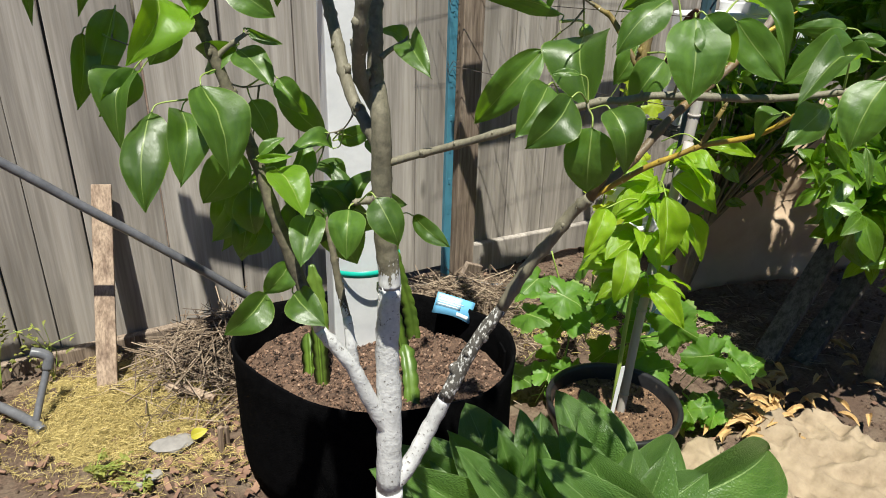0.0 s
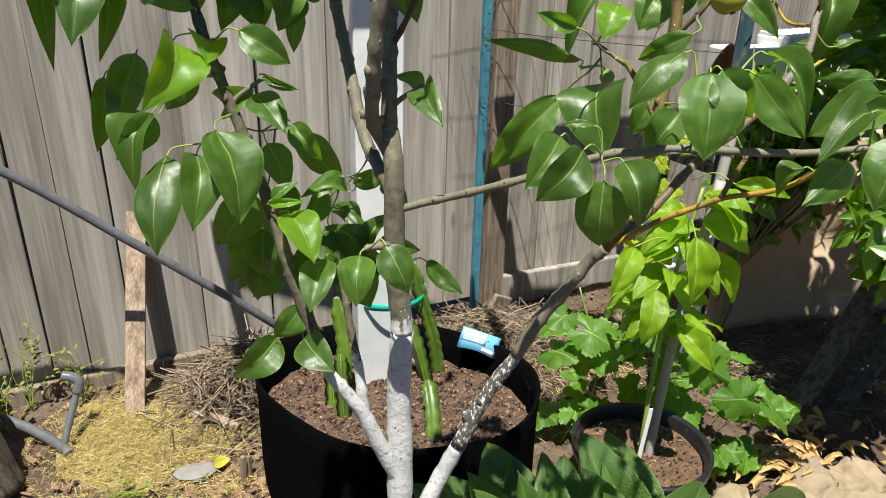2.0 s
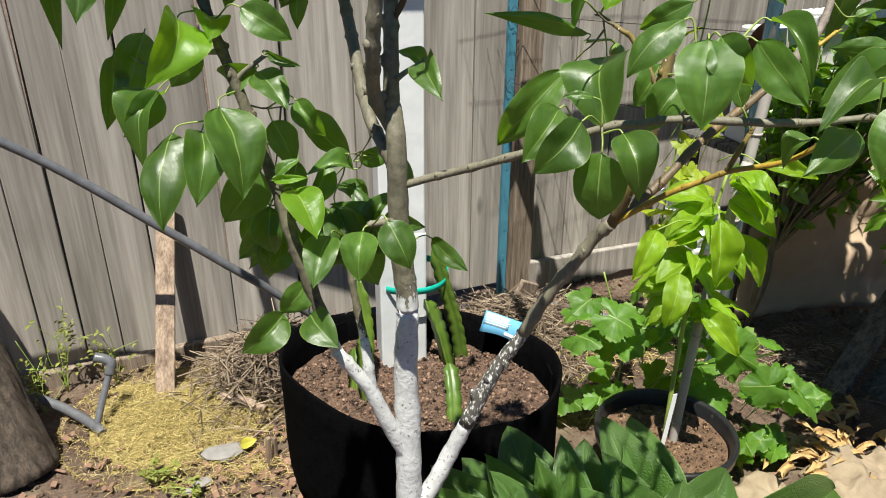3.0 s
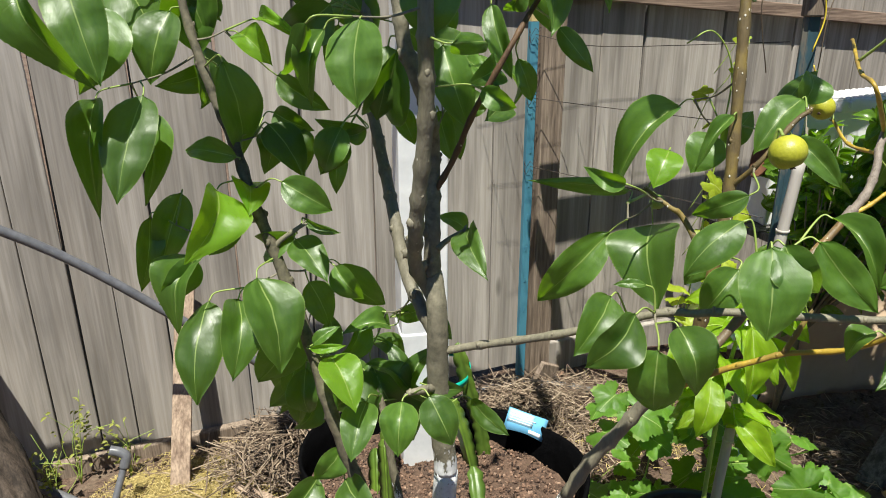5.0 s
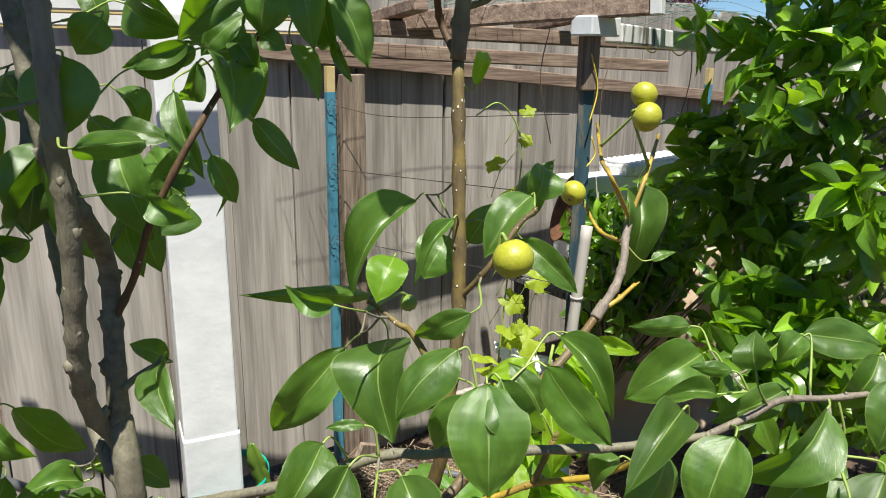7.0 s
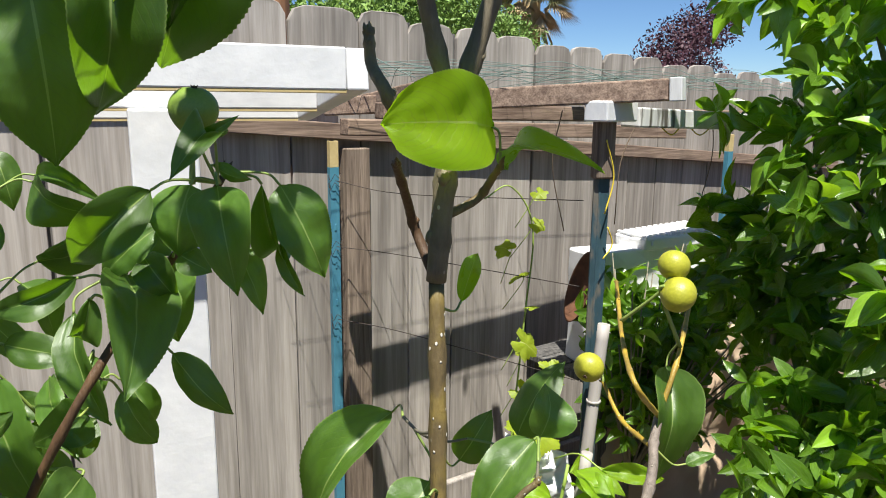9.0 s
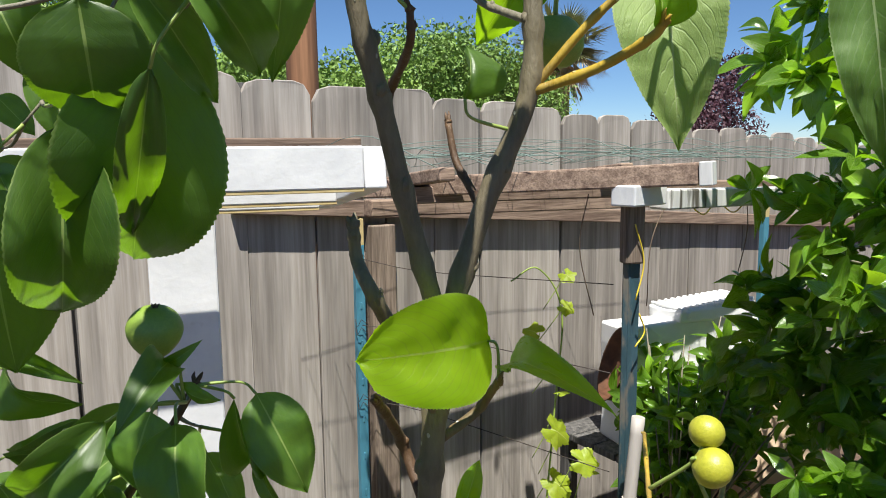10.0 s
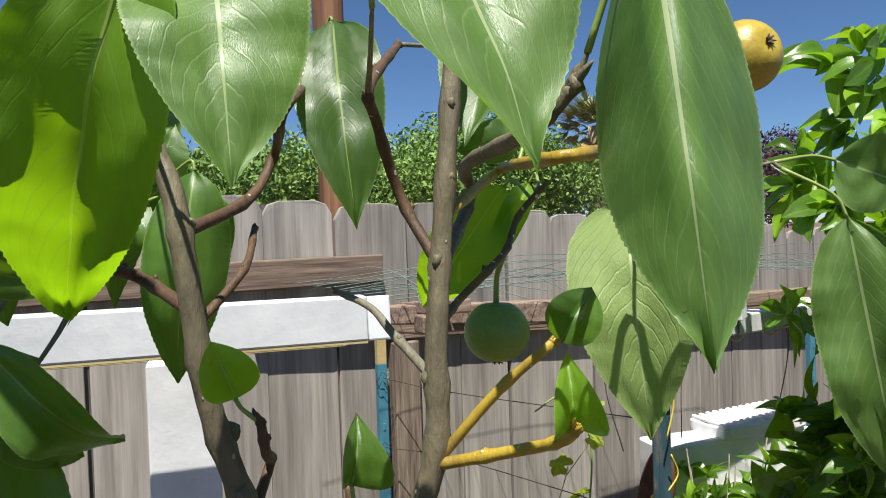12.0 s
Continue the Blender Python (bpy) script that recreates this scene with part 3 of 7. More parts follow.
# ---- trellis of white timber over its post ----
def build_trellis():
    t = thing("plant_trellis", (0.875, 1.775, 0), "white-painted timber post with a square frame on top", "trellis", turn=-11.5)
    bm = bmesh.new()
    box(bm, (0.112, 0.1, 1.31), (-0.018, 0, 0.845), bevel=0.004)
    part("post", bm, WHITE, t)
    bm = bmesh.new()
    box(bm, (0.119, 0.107, 0.42), (-0.018, 0, 0.43), bevel=0.006)
    part("post_sleeve", bm, WHITE, t)
    for y, z, name in ((-0.175, 1.569, "front_beam"), (0.03, 1.535, "middle_beam"), (0.2, 1.512, "back_beam")):
        bm = bmesh.new()
        beam_between(bm, (-0.55, y, z), (0.265, y, z), 0.038, 0.07, 0.003)
        beam = part(name, bm, WHITE, t)
        bm = bmesh.new()
        beam_between(bm, (-0.55, y, z - 0.037), (0.265, y, z - 0.037), 0.035, 0.006, 0.001)
        part("bare_edge", bm, YELLOWED, beam, "bare yellowed wood along the underside")
    for x in (0.284, -0.57):
        bm = bmesh.new()
        beam_between(bm, (x, -0.194, 1.569), (x, 0.235, 1.506), 0.037, 0.07, 0.003)
        part("end_beam", bm, WHITE, t)


build_trellis()


# ---- blue steel post and wires ----
def steel_post(at, low, top, paint, painted_to, label):
    p = thing("metal_post", at, label, "post")
    bm = bmesh.new()
    box(bm, (0.03, 0.004, painted_to), (0, 0, painted_to / 2), bevel=0.001)
    for s in (-1, 1):
        box(bm, (0.004, 0.018, painted_to), (s * 0.013, 0.009, painted_to / 2), bevel=0.001)
    for i in range(int(painted_to / 0.12)):
        box(bm, (0.006, 0.004, 0.02), (0, -0.002, 0.05 + i * 0.12), bevel=0.001)
    part("lower_post", bm, paint, p)
    bm = bmesh.new()
    box(bm, (0.029, 0.004, top - painted_to), (0, 0, (top + painted_to) / 2), bevel=0.001)
    for s in (-1, 1):
        box(bm, (0.004, 0.018, top - painted_to), (s * 0.0125, 0.009, (top + painted_to) / 2), bevel=0.001)
    part("upper_post", bm, YELLOWED, p, "pale yellow painted end")
    return p


steel_post((1.517, 2.425, 0), 0, 1.395, TEAL, 1.315, "blue-painted steel garden post with a yellow end")
steel_post((3.06, 2.1, 0), 0, 1.40, TEAL, 1.335, "blue steel garden post beside the citrus")


def wire(points, r=0.0012, material=None, label="thin rusty wire strung along the fence", name="wire", category="wire"):
    bm = bmesh.new()
    tube(bm, points, (r,), 6, 5)
    return tagged(finish(name, bm, material or WIRE), label, category)


for z, sag in ((1.275, 0.03), (1.07, 0.012), (0.835, 0.02)):
    wire([(1.517, 2.418, z), (1.65, 2.25, z - sag), (1.74, 1.6, z + 0.02)])
    bm = bmesh.new()
    pts = [(1.517 + 0.02 * math.cos(a), 2.42 + 0.018 * math.sin(a), z + 0.004 * a - 0.03 + 0.012 * math.sin(5 * a)) for a in (i * 0.7 for i in range(22))]
    tube(bm, pts, (0.001,), 2, 4)
    tagged(finish("wire_twist", bm, WIRE), "rusty wire wound round the blue post", "wire")


# ---- second trellis with an old white beam ----
def build_old_trellis():
    t = thing("old_trellis", (1.715, 1.525, 0), "old trellis of flaking white beams on a dark post", "trellis")
    bm = bmesh.new()
    box(bm, (0.038, 0.005, 1.36), (0, 0, 0.68), (0, 0, -20), 0.001)
    box(bm, (0.006, 0.03, 1.36), (0, 0.012, 0.68), (0, 0, -20), 0.001)
    part("steel_post", bm, TEALDARK, t, "dark teal steel post")
    bm = bmesh.new()
    box(bm, (0.042, 0.034, 0.13), (0, 0, 1.42), (0, 0, -20), 0.004)
    part("wooden_head", bm, POSTWOOD, t, "brown wooden head of the post")
    bm = bmesh.new()
    beam_between(bm, (0.075, -0.005, -0.011 + 1.498), (1.4, 0.2, 1.445), 0.05, 0.044, 0.004)
    part("white_beam", bm, WHITEOLD, t, "flaking white beam with dark drips")
    bm = bmesh.new()
    box(bm, (0.115, 0.06, 0.044), (0.005, -0.012, 1.5), (0, 0, 8), 0.004)
    part("white_end", bm, WHITE, t)
    bm = bmesh.new()
    beam_between(bm, (0.045, -0.13, 1.545), (-0.36, 0.6, 1.50), 0.05, 0.045, 0.004)
    part("cross_beam", bm, RUSTBEAM, t, "brown weathered cross beam")
    bm = bmesh.new()
    beam_between(bm, (0.058, -0.154, 1.5465), (0.046, -0.1318, 1.545), 0.052, 0.047, 0.002)
    part("painted_tip", bm, WHITEOLD, t)
    bm = bmesh.new()
    beam_between(bm, (-0.285, 0.665, 1.446), (1.2, 0.7, 1.405), 0.05, 0.045, 0.004)
    part("back_beam", bm, RUSTBEAM, t, "brown weathered back beam")
    bm = bmesh.new()
    beam_between(bm, (-0.33, 0.4, 1.494), (1.0, 0.32, 1.475), 0.05, 0.04, 0.004)
    part("middle_beam", bm, RUSTBEAM, t)
    for x in (-0.3, 0.25):
        bm = bmesh.new()
        beam_between(bm, (x, 0.25, 1.545), (x + 0.02, 0.55, 1.515), 0.04, 0.03, 0.004)
        part("batten", bm, RUSTBEAM, t)
    t2 = bmesh.new()
    rng = random.Random(8)
    for i in range(26):
        x = -0.45 + 1.5 * i / 25
        tube(t2, [(x, 0.15, 1.57 + rng.uniform(-0.01, 0.02)), (x + rng.uniform(-0.1, 0.1), 0.4, 1.6 + rng.uniform(-0.02, 0.03)), (x + rng.uniform(-0.15, 0.15), 0.75, 1.55)], (0.0009,), 5, 4)
    for i in range(9):
        y = 0.15 + 0.6 * i / 8
        tube(t2, [(-0.5, y, 1.58), (0.1, y + rng.uniform(-0.05, 0.05), 1.6 + rng.uniform(-0.02, 0.03)), (1.1, y, 1.56)], (0.0009,), 8, 4)
    net = finish("netting", t2, NETTING)
    net.matrix_world = pose(1.715, 1.525, 0)
    tagged(net, "loose green garden netting over the beams", "netting")


build_old_trellis()


# ---- grow bag with soil ----
BAG = (0.835, 1.605)
BAG_TURN = -41.0


def oval(a, ra, rb):
    return Vector((math.cos(a) * ra, math.sin(a) * rb, 0))


def build_bag():
    ra, rb, n = 0.345, 0.26, 64
    bag = thing("grow_bag", (*BAG, 0), "large black felt grow bag filled with soil", "planter", turn=BAG_TURN)
    bm = bmesh.new()
    rings = []
    levels = [(0.0, 0.97), (0.06, 1.0), (0.14, 1.005), (0.22, 1.0), (0.3, 1.0), (0.36, 1.01), (0.365, 1.0), (0.36, 0.982), (0.3, 0.975), (0.26, 0.97)]
    for z, k in levels:
        ring = []
        for i in range(n):
            a = 2 * math.pi * i / n
            w = 1 + 0.012 * noise.noise(Vector((math.cos(a) * 3, math.sin(a) * 3, z * 6)))
            lift = 0.012 * math.sin(2 * a + 0.6) + 0.006 * math.sin(5 * a) if z > 0.29 else 0
            ring.append(bm.verts.new(oval(a, ra * k * w, rb * k * w) + Vector((0, 0, z + lift))))
        rings.append(ring)
    for a, b in zip(rings, rings[1:]):
        for i in range(n):
            bm.faces.new((a[i], a[(i + 1) % n], b[(i + 1) % n], b[i])).smooth = True
    bm.faces.new(rings[0])
    part("bag_wall", bm, FABRIC, bag)
    for a in (2.55, 0.4):
        bm = bmesh.new()
        c = oval(a, ra * 0.97, rb * 0.97)
        box(bm, (0.006, 0.05, 0.13), (c.x, c.y, 0.27), (0, 0, math.degrees(a)), 0.002)
        part("strap", bm, FABRIC, bag, "stitched black webbing strap")
    soil = bmesh.new()
    rows = []
    for r in range(15):
        k = 0.972 * r / 14
        ring = []
        for i in range(n):
            a = 2 * math.pi * i / n
            p = oval(a, ra * k, rb * k)
            ring.append(soil.verts.new((p.x, p.y, 0.285 - 0.02 * k + 0.022 * noise.noise(p * 13) + 0.014 * noise.noise(p * 45))))
        rows.append(ring)
    for a, b in zip(rows, rows[1:]):
        for i in range(n):
            soil.faces.new((a[i], a[(i + 1) % n], b[(i + 1) % n], b[i])).smooth = True
    bmesh.ops.remove_doubles(soil, verts=soil.verts, dist=1e-5)
    ob = finish("potting_soil", soil, POTSOIL)
    ob.matrix_world = pose(*BAG, 0, 0, 0, BAG_TURN)
    tagged(ob, "dark brown bark potting soil in the grow bag", "soil", kind="stuff")
    rng = random.Random(3)
    spots = []
    for i in range(9000):
        k = math.sqrt(rng.random()) * 0.95
        p = oval(rng.uniform(0, 6.28), ra * k, rb * k)
        flat = p.copy()
        p.rotate(Matrix.Rotation(math.radians(BAG_TURN), 3, "Z"))
        spots.append(((BAG[0] + p.x, BAG[1] + p.y, 0.285 - 0.02 * k + 0.022 * noise.noise(flat * 13) + 0.014 * noise.noise(flat * 45) + rng.uniform(-0.002, 0.004)), rng.choice((0.0015, 0.0015, 0.002, 0.0025, 0.003, 0.004, 0.006))))
    crumbs("soil_crumbs", spots, CRUMBS, "coarse bark crumbs on the soil of the grow bag", "soil", 3)


build_bag()


# ---- nursery pot ----
def build_pot():
    pot = thing("nursery_pot", (1.366, 1.305, 0), "black plastic nursery pot with a rolled rim", "flower pot")
    bm = bmesh.new()
    n, rings = 56, []
    for z, r in ((0, 0.125), (0.02, 0.13), (0.17, 0.156), (0.172, 0.168), (0.2, 0.172), (0.206, 0.169), (0.206, 0.161), (0.198, 0.157), (0.15, 0.15), (0.13, 0.147)):
        rings.append([bm.verts.new((r * math.cos(2 * math.pi * i / n), r * math.sin(2 * math.pi * i / n), z)) for i in range(n)])
    for a, b in zip(rings, rings[1:]):
        for i in range(n):
            bm.faces.new((a[i], a[(i + 1) % n], b[(i + 1) % n], b[i])).smooth = True
    bm.faces.new(rings[0])
    part("pot_body", bm, POTPLASTIC, pot)
    soil = bmesh.new()
    rows = []
    for r in range(11):
        k = 0.15 * r / 10
        rows.append([soil.verts.new((k * math.cos(2 * math.pi * i / 40), k * math.sin(2 * math.pi * i / 40), 0.168 + 0.008 * noise.noise(Vector((k * math.cos(i * 0.157) * 22, k * math.sin(i * 0.157) * 22, 1))))) for i in range(40)])
    for a, b in zip(rows, rows[1:]):
        for i in range(40):
            soil.faces.new((a[i], a[(i + 1) % 40], b[(i + 1) % 40], b[i])).smooth = True
    bmesh.ops.remove_doubles(soil, verts=soil.verts, dist=1e-5)
    ob = finish("potting_soil", soil, COIR)
    ob.matrix_world = pose(1.366, 1.305, 0)
    tagged(ob, "brown bark soil in the nursery pot", "soil", kind="stuff")
    rng = random.Random(6)
    spots = []
    for i in range(900):
        a, k = rng.uniform(0, 6.28), math.sqrt(rng.random()) * 0.145
        spots.append(((1.366 + k * math.cos(a), 1.305 + k * math.sin(a), 0.168 + rng.uniform(-0.003, 0.006)), rng.choice((0.0015, 0.002, 0.003, 0.004, 0.006))))
    crumbs("soil_crumbs", spots, COIRCRUMBS, "bark crumbs on the soil of the nursery pot", "soil", 4)


build_pot()


# ---- black irrigation pipe ----
def pipe_run(points, r, label):
    bm = bmesh.new()
    tube(bm, points, (r,), 8, 12)
    return tagged(finish("irrigation_pipe", bm, PIPE), label, "pipe")


pipe_run([(-0.45, 2.12, 1.12), (0.0, 2.2, 0.835), (0.32, 2.2, 0.565), (0.55, 2.2, 0.36), (0.8, 2.24, 0.13), (1.05, 2.3, 0.03), (1.37, 2.37, 0.02), (1.61, 2.3, 0.015), (1.78, 2.12, 0.012), (1.95, 1.9, 0.01)], 0.0125, "black poly irrigation pipe sloping down along the fence")


def build_riser():
    r = thing("pipe_riser", (0.062, 2.147, 0), "black plastic irrigation riser with an elbow", "pipe")
    bm = bmesh.new()
    tube(bm, [(-0.6, 0.27, 0.16), (-0.3, 0.25, 0.09), (-0.1, 0.12, 0.035), (0, 0, 0.012), (0.015, -0.03, 0.005)], (0.014,), 6, 12)
    part("supply_pipe", bm, PIPE, r)
    bm = bmesh.new()
    tube(bm, [(0, 0, 0.012), (0.03, 0.04, 0.08), (0.06, 0.08, 0.145)], (0.01,), 6, 12)
    part("riser", bm, PIPE, r)
    bm = bmesh.new()
    tube(bm, [(0.055, 0.073, 0.13), (0.064, 0.083, 0.16), (0.05, 0.09, 0.174), (0.025, 0.098, 0.182)], (0.0145,), 6, 12)
    part("elbow", bm, PIPE, r)


build_riser()


# ---- wooden stake leaning on the fence ----
def build_stake():
    bm = bmesh.new()
    beam_between(bm, (0.245, 2.192, -0.045), (0.351, 2.462, 0.562), 0.057, 0.014, 0.003)
    for v in bm.verts:
        v.co += Vector((noise.noise(v.co * 30) * 0.004, 0, noise.noise(v.co * 25) * 0.006))
    tagged(finish("wooden_stake", bm, STAKEWOOD), "rough split wooden stake leaning on the fence", "stake")


build_stake()


# ---- pear tree ----
tree = thing("pear_tree", (0.52, 0.85, 0), "young pear tree with white-painted trunk, glossy leaves and small pears", "tree")
STEM_POINTS = []


def on_tree(ob):
    ob.parent = tree
    ob.matrix_parent_inverse = tree.matrix_world.inverted()
    return ob


bpy.context.view_layer.update()


def stem(*points, r, mat, name="branch", bud=True):
    """A stem with swollen joints, small buds and a budded end; its line is kept, so that leaf stalks can find it."""
    bm = bmesh.new()
    k = len(STEM_POINTS)
    rng = random.Random(k + 5)
    line = spline(points, 6)
    n = len(line)
    joint = [rng.uniform(0.018, 0.04) for _ in range(60)]
    radii, run, j = [], 0.0, 0
    for i in range(n):
        rad = float(np.interp(i / (n - 1), np.linspace(0, 1, len(r)), r))
        if i:
            run += (line[i] - line[i - 1]).length
        swell = 0.0
        if run > joint[j % 60] and 1 < i < n - 2:
            swell, run, j = 0.22 if rad < 0.007 else 0.06, 0.0, j + 1
            out = Vector((rng.uniform(-1, 1), rng.uniform(-1, 0.4), rng.uniform(0, 0.5))).normalized()
            if mat == WHITEWASH and rng.random() < 0.6:
                lump(bm, line[i] + out * rad * 0.8, rad * rng.uniform(0.3, 0.5), i + k, 0.7, 2, squash=(1, 1, 0.8))
            elif rad < 0.009:
                lump(bm, line[i] + out * rad * 0.95 + Vector((0, 0, rad * 0.3)), rad * rng.uniform(0.35, 0.6), i + k, 0.6, 2, squash=(1, 1, 1.5))
        radii.append(rad * (1 + swell))
    tube(bm, line, radii, 1, 14, 0.06 if mat in (WHITEWASH, WASHWORN) else 0.025, k)
    if r[-1] < 0.0034 and bud:
        way = (line[-1] - line[-2]).normalized()
        lump(bm, line[-1] + way * r[-1] * 0.3, r[-1] * 1.15, k, 0.5, 2)
        for q in range(3):
            side = Vector((rng.uniform(-1, 1), rng.uniform(-1, 1), rng.uniform(-1, 1))) * r[-1]
            tube(bm, (line[-1], line[-1] + way * r[-1] * 1.4 + side, line[-1] + way * r[-1] * 2.6 + side * 1.2), (r[-1] * 0.7, r[-1] * 0.55, r[-1] * 0.1), 3, 6)
    for f in bm.faces:
        f.smooth = True
    STEM_POINTS.extend(line[1:])
    return on_tree(finish(name, bm, mat))


PEAR_MESHES = {}
# bright, lit, sunlit and folded leaves take the colours with painted sun
for kind, mat in (("", PEARLEAF), ("young", PEARYOUNGLIT), ("bright", PEARLIT), ("pale", PEARPALE), ("lit", PEARSHEEN), ("sunlit", PEARGLOW), ("folded", PEARSHEEN), ("curled", PEARLEAF), ("cupped", PEARYOUNGLIT)):
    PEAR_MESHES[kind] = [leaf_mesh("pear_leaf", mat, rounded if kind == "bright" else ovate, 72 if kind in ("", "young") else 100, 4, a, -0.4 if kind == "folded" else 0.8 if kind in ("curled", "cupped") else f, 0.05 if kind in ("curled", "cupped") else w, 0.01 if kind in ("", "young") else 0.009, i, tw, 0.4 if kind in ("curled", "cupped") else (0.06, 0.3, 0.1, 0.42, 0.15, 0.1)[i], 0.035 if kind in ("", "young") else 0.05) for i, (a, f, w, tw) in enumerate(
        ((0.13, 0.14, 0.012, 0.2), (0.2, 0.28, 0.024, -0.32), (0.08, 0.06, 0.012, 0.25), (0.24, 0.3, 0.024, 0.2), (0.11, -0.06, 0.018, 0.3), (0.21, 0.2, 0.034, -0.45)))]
leaf_count = [0]


def leaf(base, tip, width, face, kind=""):
    """One leaf of the tree with its stalk, which runs to the nearest stem."""
    i = leaf_count[0]
    leaf_count[0] += 1
    ob = new("leaf", PEAR_MESHES[kind][(i * 5 + i // 7) % 6 if kind in ("", "young") else 2 * (i % 2)])
    ob.matrix_world = leaf_matrix(base, tip, width, face)
    world_of = ob.matrix_world.copy()
    on_tree(ob)
    ob.matrix_world = world_of
    base, tip = Vector(base), Vector(tip)
    back = (base - tip).normalized()
    root = min(STEM_POINTS, key=lambda p: (p - base).length * (1.15 - 0.2 * (p - base).normalized().dot(back)))
    reach = (root - base).length
    if reach < 0.004:
        return
    near = min(reach, 0.035)
    end = base.lerp(root, near / reach)
    bend = base + back * near * 0.3
    bm = bmesh.new()
    tube(bm, (base, bend.lerp(base.lerp(end, 0.5), 0.35), end), (0.0008, 0.0007, 0.001), 6, 6)
    on_tree(finish("leaf_stalk", bm, PETIOLE))
    if reach > 0.035:
        sag = Vector((0, 0, -0.06 * (reach - near)))
        bm = bmesh.new()
        way = (end, end.lerp(root, 0.5) + sag, root)
        STEM_POINTS.extend(spline(way, 4)[:-1])
        tube(bm, way, (0.0007, 0.0009, 0.0012), 6, 7, 0.08, i)
        on_tree(finish("twig", bm, BARK))


def pear(at, r, mat, hang=(0, 0, -1), stalk_to=None, long=1.0):
    """A small pear: body, dry calyx at the far end, stalk."""
    d = Vector(hang).normalized()
    turn = d.to_track_quat("-Z", "Y").to_matrix().to_4x4()
    body = bmesh.new()
    bmesh.ops.create_uvsphere(body, u_segments=28, v_segments=20, radius=1)
    for v in body.verts:
        z = v.co.z
        k = 1 - 0.16 * max(0, z) ** 1.5 * long
        v.co = Vector((v.co.x * k, v.co.y * k, z * (0.93 + 0.12 * (z > 0) * long)))
        if z < -0.93:
            v.co.z += 0.1 * (-z - 0.93) / 0.07
        if z > 0.95:
            v.co.z -= 0.06
    fruit = finish("pear", body, mat, None, "small round green-yellow pear", True)
    m = Matrix.Translation(at) @ turn @ Matrix.Diagonal((r, r, r, 1))
    on_tree(fruit)
    fruit.matrix_world = m
    cal = bmesh.new()
    for i in range(6):
        a = i * 1.05
        tube(cal, ((0, 0, -0.8), (0.07 * math.cos(a), 0.07 * math.sin(a), -0.88), (0.16 * math.cos(a + 0.3), 0.16 * math.sin(a + 0.3), -0.96)), (0.06, 0.05, 0.012), 3, 5)
    c = finish("calyx", cal, CALYX)
    c.parent = fruit
    root = Vector(stalk_to) if stalk_to else min(STEM_POINTS, key=lambda p: (p - Vector(at)).length)
    top = Vector(at) - d * r * 0.9
    bm = bmesh.new()
    tube(bm, (top, top - d * r * 0.5 + (root - top) * 0.2, root), (0.0015, 0.0013, 0.0018), 6, 7)
    s = finish("stalk", bm, PETIOLE)
    on_tree(s)


# ---- the pear tree: stems, each along its own line ----
stem((0.520, 0.850, -0.030), (0.521, 0.852, 0.300), (0.520, 0.850, 0.560), (0.520, 0.850, 0.660), r=(0.019, 0.0165), mat=WHITEWASH, name='trunk')
stem((0.520, 0.850, 0.660), (0.521, 0.850, 0.776), (0.519, 0.851, 0.860), (0.522, 0.850, 0.947), r=(0.0155, 0.0119), mat=WHITEWASH)
stem((0.522, 0.850, 0.945), (0.521, 0.850, 0.965), (0.516, 0.850, 1.010), (0.513, 0.849, 1.060), (0.511, 0.845, 1.123), (0.512, 0.855, 1.158), (0.511, 0.857, 1.166), (0.513, 0.861, 1.201), (0.515, 0.865, 1.235), (0.517, 0.869, 1.268), (0.513, 0.861, 1.292), (0.501, 0.840, 1.318), (0.491, 0.836, 1.341), (0.483, 0.845, 1.370), (0.481, 0.850, 1.399), (0.478, 0.855, 1.427), (0.475, 0.861, 1.459), (0.473, 0.864, 1.482), r=(0.0123, 0.0108, 0.0082, 0.0067, 0.0064, 0.006, 0.0056), mat=EDGEMAIN)
stem((0.511, 0.850, 1.137), (0.507, 0.860, 1.149), (0.493, 0.853, 1.175), (0.485, 0.831, 1.216), (0.484, 0.819, 1.253), (0.485, 0.808, 1.300), (0.484, 0.800, 1.343), (0.482, 0.797, 1.375), (0.482, 0.796, 1.401), (0.482, 0.797, 1.427), (0.482, 0.800, 1.456), (0.482, 0.800, 1.477), r=(0.0068, 0.006), mat=BARK)
stem((0.516, 0.849, 1.090), (0.504, 0.866, 1.124), (0.500, 0.888, 1.143), (0.498, 0.904, 1.168), (0.498, 0.923, 1.200), (0.499, 0.940, 1.222), (0.499, 0.958, 1.250), (0.498, 0.971, 1.275), (0.497, 0.983, 1.300), (0.484, 0.948, 1.326), (0.490, 0.966, 1.382), (0.495, 0.982, 1.433), (0.498, 0.995, 1.474), r=(0.0066, 0.005), mat=BARK)
stem((0.515, 0.865, 1.235), (0.530, 0.850, 1.273), (0.540, 0.832, 1.315), (0.564, 0.818, 1.366), (0.594, 0.824, 1.406), (0.628, 0.824, 1.449), (0.648, 0.823, 1.480), r=(0.0028, 0.0019), mat=BARKRED)
stem((0.520, 0.850, 0.745), (0.493, 0.850, 0.810), (0.477, 0.852, 0.852), (0.463, 0.855, 0.875), (0.443, 0.860, 0.907), r=(0.0095, 0.0064), mat=WHITEWASH)
